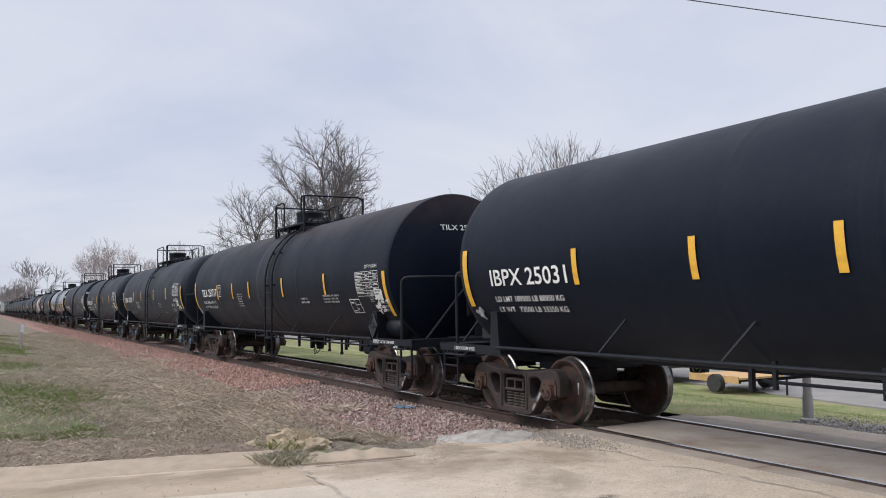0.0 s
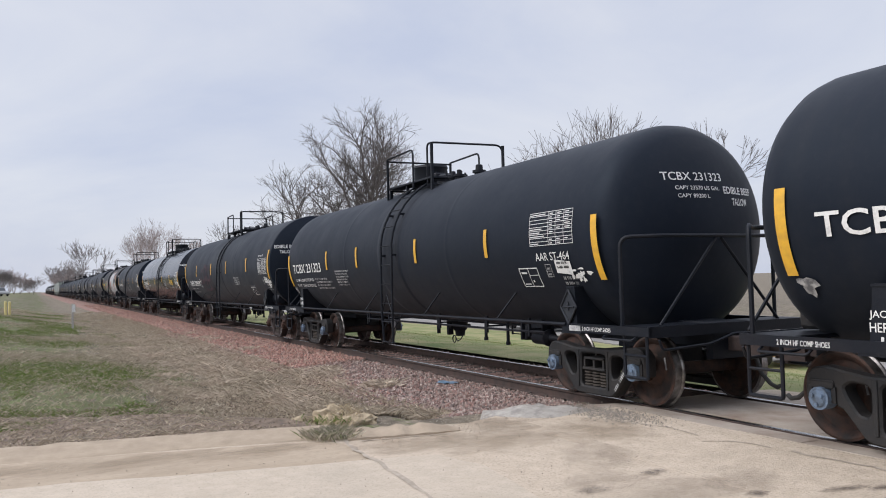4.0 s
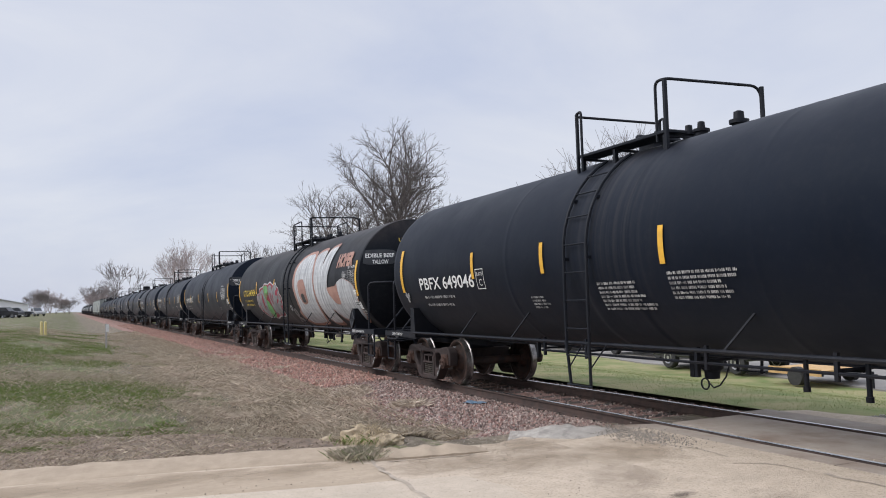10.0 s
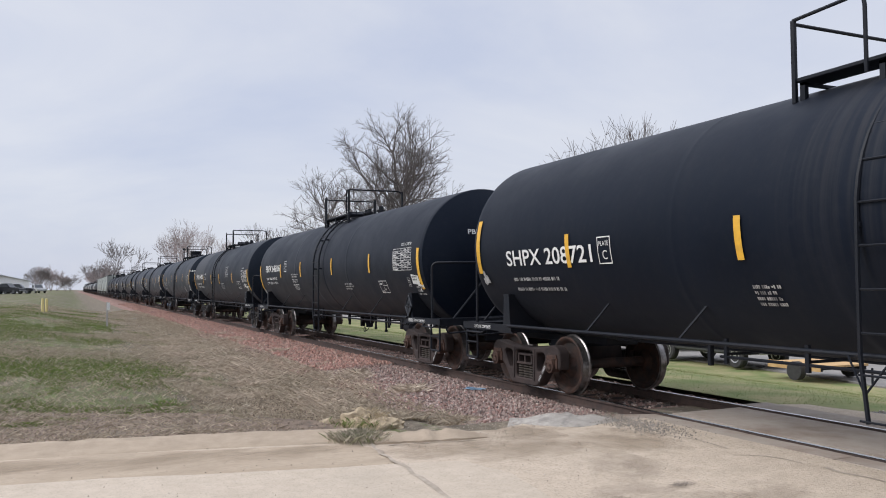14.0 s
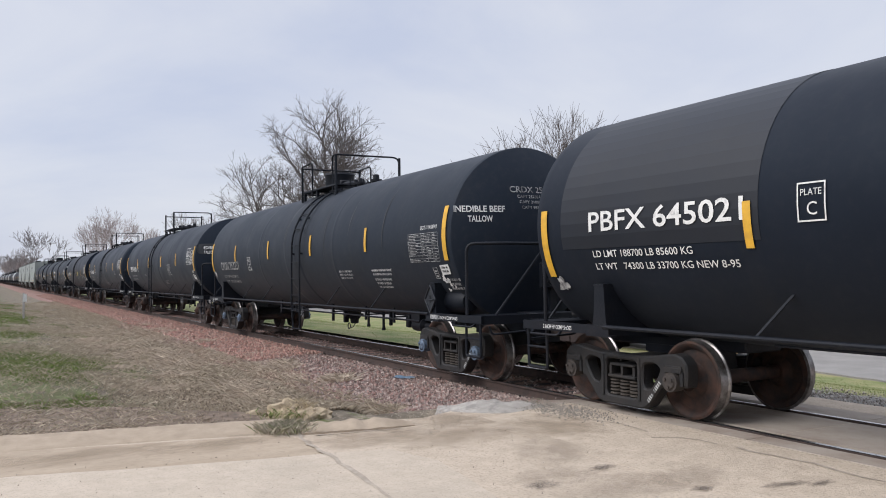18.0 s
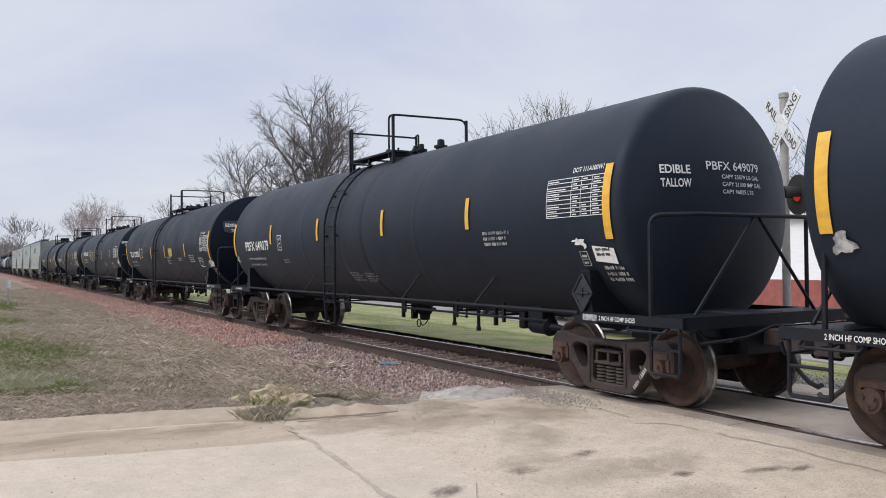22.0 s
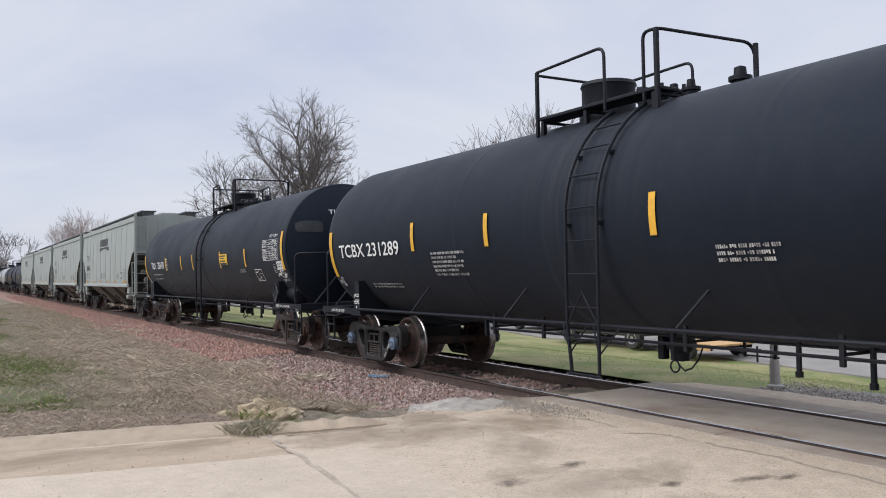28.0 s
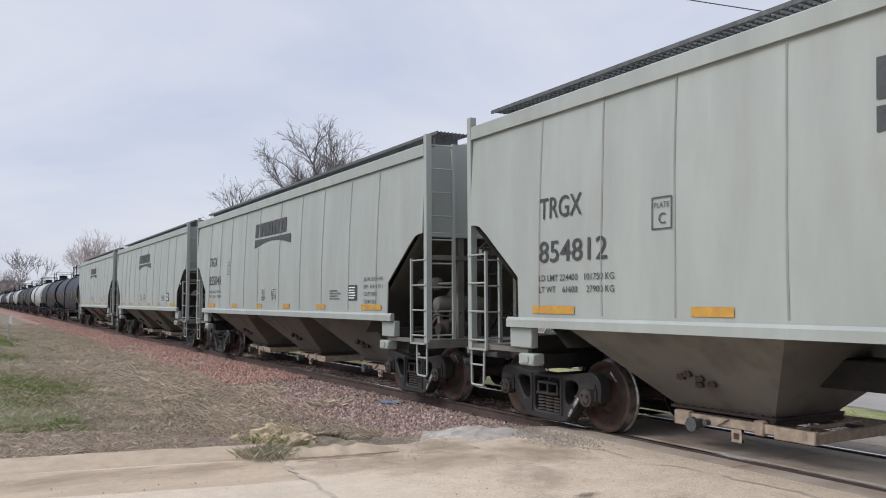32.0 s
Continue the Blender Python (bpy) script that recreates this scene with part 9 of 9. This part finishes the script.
limb_tree(-62.1, 24.2, -.95, 6.2, [(.02, .1, 8.7, 1.0, .42), (-.2, -.25, 8.4, .97, .38), (.22, .2, 8.3, .97, .38), (-.52, .2, 8.0, .9, .36), (.52, -.1, 7.3, .92, .34), (.1, -.55, 7.4, .9, .28), (-.1, .5, 7.4, .9, .28), (-.98, -.2, 6.3, .86, .3), (.85, .2, 5.6, .9, .28)], 11, "large bare crooked tree behind the track", .40, .82)
limb_tree(-64.4, 19.9, -.95, 3.9, [(-.1, .1, 7.0, 1, .40), (-.55, 0, 6.2, .95, .34), (.42, .2, 6.4, .95, .36), (-.95, .3, 5.6, .9, .30), (.85, -.2, 5.0, .85, .30), (.1, -.5, 6.0, .9, .32)], 12, "smaller bare spreading tree beside the large one", .23, .8)
bare_tree("tree", -60.5, 43.6, -.95, 13.0, 21, "bare upright tree behind the lot", .36, 6, None, .3, 0, .018, 4)
bare_tree("tree", -57.5, 46.8, -.95, 13.4, 22, "bare tree in a row behind the lot", .36, 6, None, .3, 0, .018, 4)
bare_tree("tree", -53, 50.5, -.95, 11.8, 27, "bare tree at the end of the row", .36, 6, None, .3, 0, .018, 4)
bare_tree("tree", -64, 38.2, -.95, 11.3, 23, "bare thin tree in the row", .42, 5, None, .3, 0, .018, 3)
bare_tree("tree", -40, 52, -.95, 10.8, 24, "bare tree near the white building", .42, 6, None, .28, 0, .018, 3, (2, 2))
bare_tree("tree", -22.0, 44, -.95, 10.2, 26, "bare tree behind the white building", .40, 6, M_TWIG_RED, .25, 0, .016, 3, (2, 2))
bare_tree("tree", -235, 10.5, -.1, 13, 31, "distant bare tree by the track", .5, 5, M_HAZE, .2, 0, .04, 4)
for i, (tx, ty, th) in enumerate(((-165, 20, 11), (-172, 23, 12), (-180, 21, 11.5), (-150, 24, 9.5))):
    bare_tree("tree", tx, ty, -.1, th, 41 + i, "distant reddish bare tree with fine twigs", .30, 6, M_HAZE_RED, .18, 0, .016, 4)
bare_tree("tree", -105, 22, -.1, 8.5, 51, "small bare tree far along the track", .42, 5, None, .25, 0, .02, 4)
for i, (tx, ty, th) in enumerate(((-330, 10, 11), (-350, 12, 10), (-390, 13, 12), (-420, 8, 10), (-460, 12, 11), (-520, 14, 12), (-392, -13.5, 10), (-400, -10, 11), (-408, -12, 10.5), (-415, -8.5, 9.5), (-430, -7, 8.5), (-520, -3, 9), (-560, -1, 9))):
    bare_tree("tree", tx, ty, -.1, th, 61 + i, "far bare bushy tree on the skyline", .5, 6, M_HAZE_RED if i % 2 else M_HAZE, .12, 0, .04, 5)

# ---- buildings and vehicles far off ----
M_SIDING = mat("white_siding", (0.86, 0.86, 0.85), .6, color2=(0.80, 0.80, 0.79), scale=1.5, stretch=(1, 1, 6))
M_REDBAND = mat("dull_red_boards", (0.33, 0.10, 0.08), .7, color2=(0.24, 0.075, 0.06), scale=3)
M_ROOFGREY = mat("pale_metal_roof", (0.62, 0.63, 0.65), .45, color2=(0.55, 0.56, 0.58), scale=2, stretch=(8, 1, 1))
M_GLASSDARK = mat("dark_window_glass", (0.05, 0.055, 0.06), .12, color2=(0.08, 0.085, 0.09), scale=1)
M_TYRE = mat("tyre_rubber", (0.025, 0.025, 0.026), .85, color2=(0.04, 0.04, 0.04), scale=9)
M_RIM = mat("wheel_alloy", (0.55, 0.55, 0.56), .3, .8, (0.45, 0.45, 0.46), 9)


def building(x0, x1, y0, y1, h, roof_h, label, band=True, windows=()):
    b = new("building")
    b.matrix_basis = pose((x0 + x1) / 2, y0, -.95 if y0 > 0 else .95)
    w, d = (x1 - x0) / 2, y1 - y0
    tagged(b, label, "building")
    bm = bm_new()
    box(bm, -w, w, 0, .15, 0, h)
    box(bm, -w, w, d - .15, d, 0, h)
    box(bm, -w, -w + .15, .15, d - .15, 0, h)
    box(bm, w - .15, w, .15, d - .15, 0, h)
    part("wall", bm, M_SIDING, b, smooth=False)
    bm = bm_new()
    prism(bm, [(-.35, h), (d / 2, h + roof_h), (d + .35, h), (d + .35, h + .12), (d / 2, h + roof_h + .14), (-.35, h + .12)], -w - .3, w + .3, axis="x")
    part("roof", bm, M_ROOFGREY, b, smooth=False)
    if band:
        bm = bm_new()
        box(bm, -w, w, -.03, -.004, 0.65, 1.80)
        part("skirting", bm, M_REDBAND, b, "dull red lower wall", smooth=False)
        for k in range(5):
            bm = bm_new()
            box(bm, -w, w, -.055, -.008, .08 + .11 * k, .14 + .11 * k)
            part("board", bm, M_REDBAND, b, smooth=False)
    for wx, wz, ww, wh in windows:
        bm = bm_new()
        for a in ((wx, wx + ww, wz, wz + .08), (wx, wx + ww, wz + wh - .08, wz + wh)):
            box(bm, a[0], a[1], -.05, -.002, a[2], a[3])
        for a in ((wx, wx + .08), (wx + ww - .08, wx + ww)):
            box(bm, a[0], a[1], -.05, -.002, wz + .08, wz + wh - .08)
        wi = part("window", bm, M_SIDING, b, smooth=False)
        bm = bm_new()
        box(bm, wx + .08, wx + ww - .08, -.03, -.004, wz + .08, wz + wh - .08)
        part("pane", bm, M_GLASSDARK, wi, smooth=False)
    return b


building(-25, 27, 30, 40, 4.4, .25, "long white building with dull red lower boards", True, ((-13.5, 2.0, 1.3, 1.1), (-9.5, 1.9, 1.0, 1.4), (-4, 2.0, 1.3, 1.1), (4, 2.0, 1.3, 1.1)))
building(-265, -148, -40, -11.2, 3.2, 1.0, "white metal shed across the field", False)


def pickup(x, y, yaw, color, label):
    v = new("pickup_truck")
    v.matrix_basis = pose(x, y, -.93 if y > 0 else hill(x, y), 0, 0, yaw)
    tagged(v, label, "vehicle")
    paint = mat("vehicle_paint", color, .25, 0, tuple(c * .85 for c in color), 1)
    bm = bm_new()
    prism(bm, [(-2.7, .55), (-2.7, 1.05), (-.75, 1.08), (-.75, 1.05), (1.05, 1.05), (2.55, .98), (2.7, .80), (2.7, .45), (2.2, .42), (1.25, .42), (-1.2, .42), (-2.2, .45)], -.95, .95)
    bmesh.ops.bevel(bm, geom=bm.edges[:], offset=.05, segments=2, affect="EDGES")
    part("body", bm, paint, v)
    bm = bm_new()
    prism(bm, [(-.75, 1.05), (-.62, 1.72), (.35, 1.75), (1.05, 1.06)], -.84, .84)
    bmesh.ops.bevel(bm, geom=bm.edges[:], offset=.06, segments=2, affect="EDGES")
    part("cab", bm, paint, v)
    for s in (-1, 1):
        bm = bm_new()
        prism(bm, [(-.60, 1.15), (-.52, 1.62), (.30, 1.64), (.82, 1.15)], s * .835, s * .85)
        part("window", bm, M_GLASSDARK, v, smooth=False)
    bm = bm_new()
    prism(bm, [(-1.0, .0), (1.0, .0), (.85, .6), (-.85, .6)], .0, .015)
    for p in bm.verts:
        p.co = (1.02 - .60 * (p.co.z / .6) + .02 * (p.co.y > 0), p.co.x * .78, 1.1 + p.co.z)
    part("windscreen", bm, M_GLASSDARK, v, smooth=False)
    for wx in (-1.7, 1.72):
        for s in (-1, 1):
            bm = bm_new()
            lathe(bm, [(-.12, .2), (-.13, .34), (-.09, .38), (.09, .38), (.13, .34), (.12, .2)], 22, "y", None, (wx, s * .86, .38))
            w = part("wheel", bm, M_TYRE, v)
            bm = bm_new()
            lathe(bm, [(-.125, .03), (-.11, .14), (-.135, .21), (.135, .21), (.11, .14), (.125, .03)], 18, "y", None, (wx, s * .86, .38))
            part("rim", bm, M_RIM, w)
    bm = bm_new()
    box(bm, 2.66, 2.76, -.9, .9, .48, .62, bevel=.02)
    box(bm, -2.76, -2.66, -.9, .9, .50, .62, bevel=.02)
    part("bumper", bm, M_RIM, v)
    return v


pickup(-21.9, 20.5, 178, (0.05, 0.052, 0.056), "dark pickup truck parked on the lot")
pickup(-28.9, 23.2, 175, (0.55, 0.55, 0.54), "white pickup truck parked on the lot")
pickup(-36, 23.5, 170, (0.08, 0.085, 0.1), "dark blue pickup truck parked on the lot")
pickup(-10.5, 24.5, 160, (0.32, 0.33, 0.34), "grey pickup truck parked on the lot")
pickup(-150, -9.6, 60, (0.03, 0.031, 0.034), "dark pickup truck by the white shed")
pickup(-168, -9.0, 80, (0.035, 0.036, 0.04), "dark pickup truck beside the shed")
pickup(-185, -6.4, 20, (0.5, 0.5, 0.5), "pale pickup truck at the field edge")

# low timber trailer with tan deck boards
tr_ = new("flat_trailer")
tr_.matrix_basis = pose(-17.0, 19.45, -.93, 0, 0, -2)
tagged(tr_, "low trailer with a tan timber deck", "trailer")
M_TAN = mat("tan_timber", (0.55, 0.36, 0.17), .8, color2=(0.45, 0.28, 0.12), scale=3, stretch=(1, 8, 1))
for k in range(6):
    bm = bm_new()
    box(bm, -.95, .95, -.9 + .3 * k, -.62 + .3 * k, .40, .46, bevel=.006)
    part("deck_board", bm, M_TAN, tr_, smooth=False)
bm = bm_new()
box(bm, -.95, .95, -.94, -.91, .30, .50)
part("side_board", bm, M_TAN, tr_, "tan side board", smooth=False)
for s in (-1, 1):
    bm = bm_new()
    lathe(bm, [(-.1, .1), (-.1, .26), (.1, .26), (.1, .1)], 18, "y", None, (.2, s * 1.02, .28))
    part("wheel", bm, M_TYRE, tr_)
bm = bm_new()
box(bm, .95, 1.9, -.05, .05, .30, .38)
box(bm, -.9, .9, -.85, -.78, .30, .395)
box(bm, -.9, .9, .78, .85, .30, .395)
rod(bm, (.2, -.95, .28), (.2, .95, .28), .035, 8)
rod(bm, (1.8, 0, 0), (1.8, 0, .45), .03, 8)
part("chassis", bm, M_STEEL, tr_)

# overhead cable on two poles
M_WOODPOLE = mat("utility_pole_wood", (0.16, 0.125, 0.095), .9, color2=(0.10, 0.08, 0.065), scale=4, stretch=(1, 1, .15))
POLES = [(-17.0, -18.0), (-9.9, 36.0)]
tops = []
for px, py in POLES:
    bm = bm_new()
    lathe(bm, [(-.3, .17), (0, .165), (9.3, .11), (9.32, .02)], 14, "z")
    up = part("utility_pole", bm, M_WOODPOLE, None)
    up.matrix_basis = pose(px, py, -.08)
    tagged(up, "wooden utility pole with a crossarm", "pole")
    bm = bm_new()
    box(bm, -1.1, 1.1, -.06, .06, 8.45, 8.58, bevel=.01)
    part("crossarm", bm, M_WOODPOLE, up)
    for dx in (-.95, -.45, .45, .95):
        bm = bm_new()
        lathe(bm, [(8.58, .03), (8.65, .05), (8.69, .035), (8.75, .05), (8.79, .02)], 10, "z", None, (dx, 0, 0))
        part("insulator", bm, M_POST, up)
    tops.append(Vector((px + .95, py, 8.66)))
a, b = tops
bm = bm_new()
tube(bm, [a.lerp(b, i / 24) + Vector((0, 0, -.65 * math.sin(math.pi * i / 24))) for i in range(25)], .012, 5)
cb = part("overhead_cable", bm, M_GALV, None)
tagged(cb, "thin sagging grey overhead cable", "cable")


# ---- movement ----
def along(t):
    """How far the train has gone after t seconds."""
    k = t / 32
    return 332.6 * k - 25.62 * k ** 2 + 43.42 * k ** 3 - 20.03 * k ** 4


def motions():
    for car, x0 in CARS:
        walk(car, [(t, pose(x0 + along(t), YC, 0)) for t in range(0, 33)])
    # every axle turns alike: key one wheelset for each end of a bogie, the others take the same action
    for e, wheels in WHEELS.items():
        lead = wheels[0]
        walk(lead, [(k / 15, pose(e * WB / 2, 0, WR, 0, math.degrees(along(k / 15) / WR) % 360, 0)) for k in range(0, 481)])
        for w in wheels[1:]:
            w.rotation_mode = "QUATERNION"
            w.animation_data_create()
            w.animation_data.action = lead.animation_data.action
            w.animation_data.action_slot = lead.animation_data.action_slot


# copies of far cars carry their own wheelsets
for car, _ in CARS:
    for o in car.children_recursive:
        if o.name.startswith("wheelset") and o not in WHEELS[-1] and o not in WHEELS[1]:
            WHEELS[-1 if o.matrix_basis.translation.x < 0 else 1].append(o)
motions()
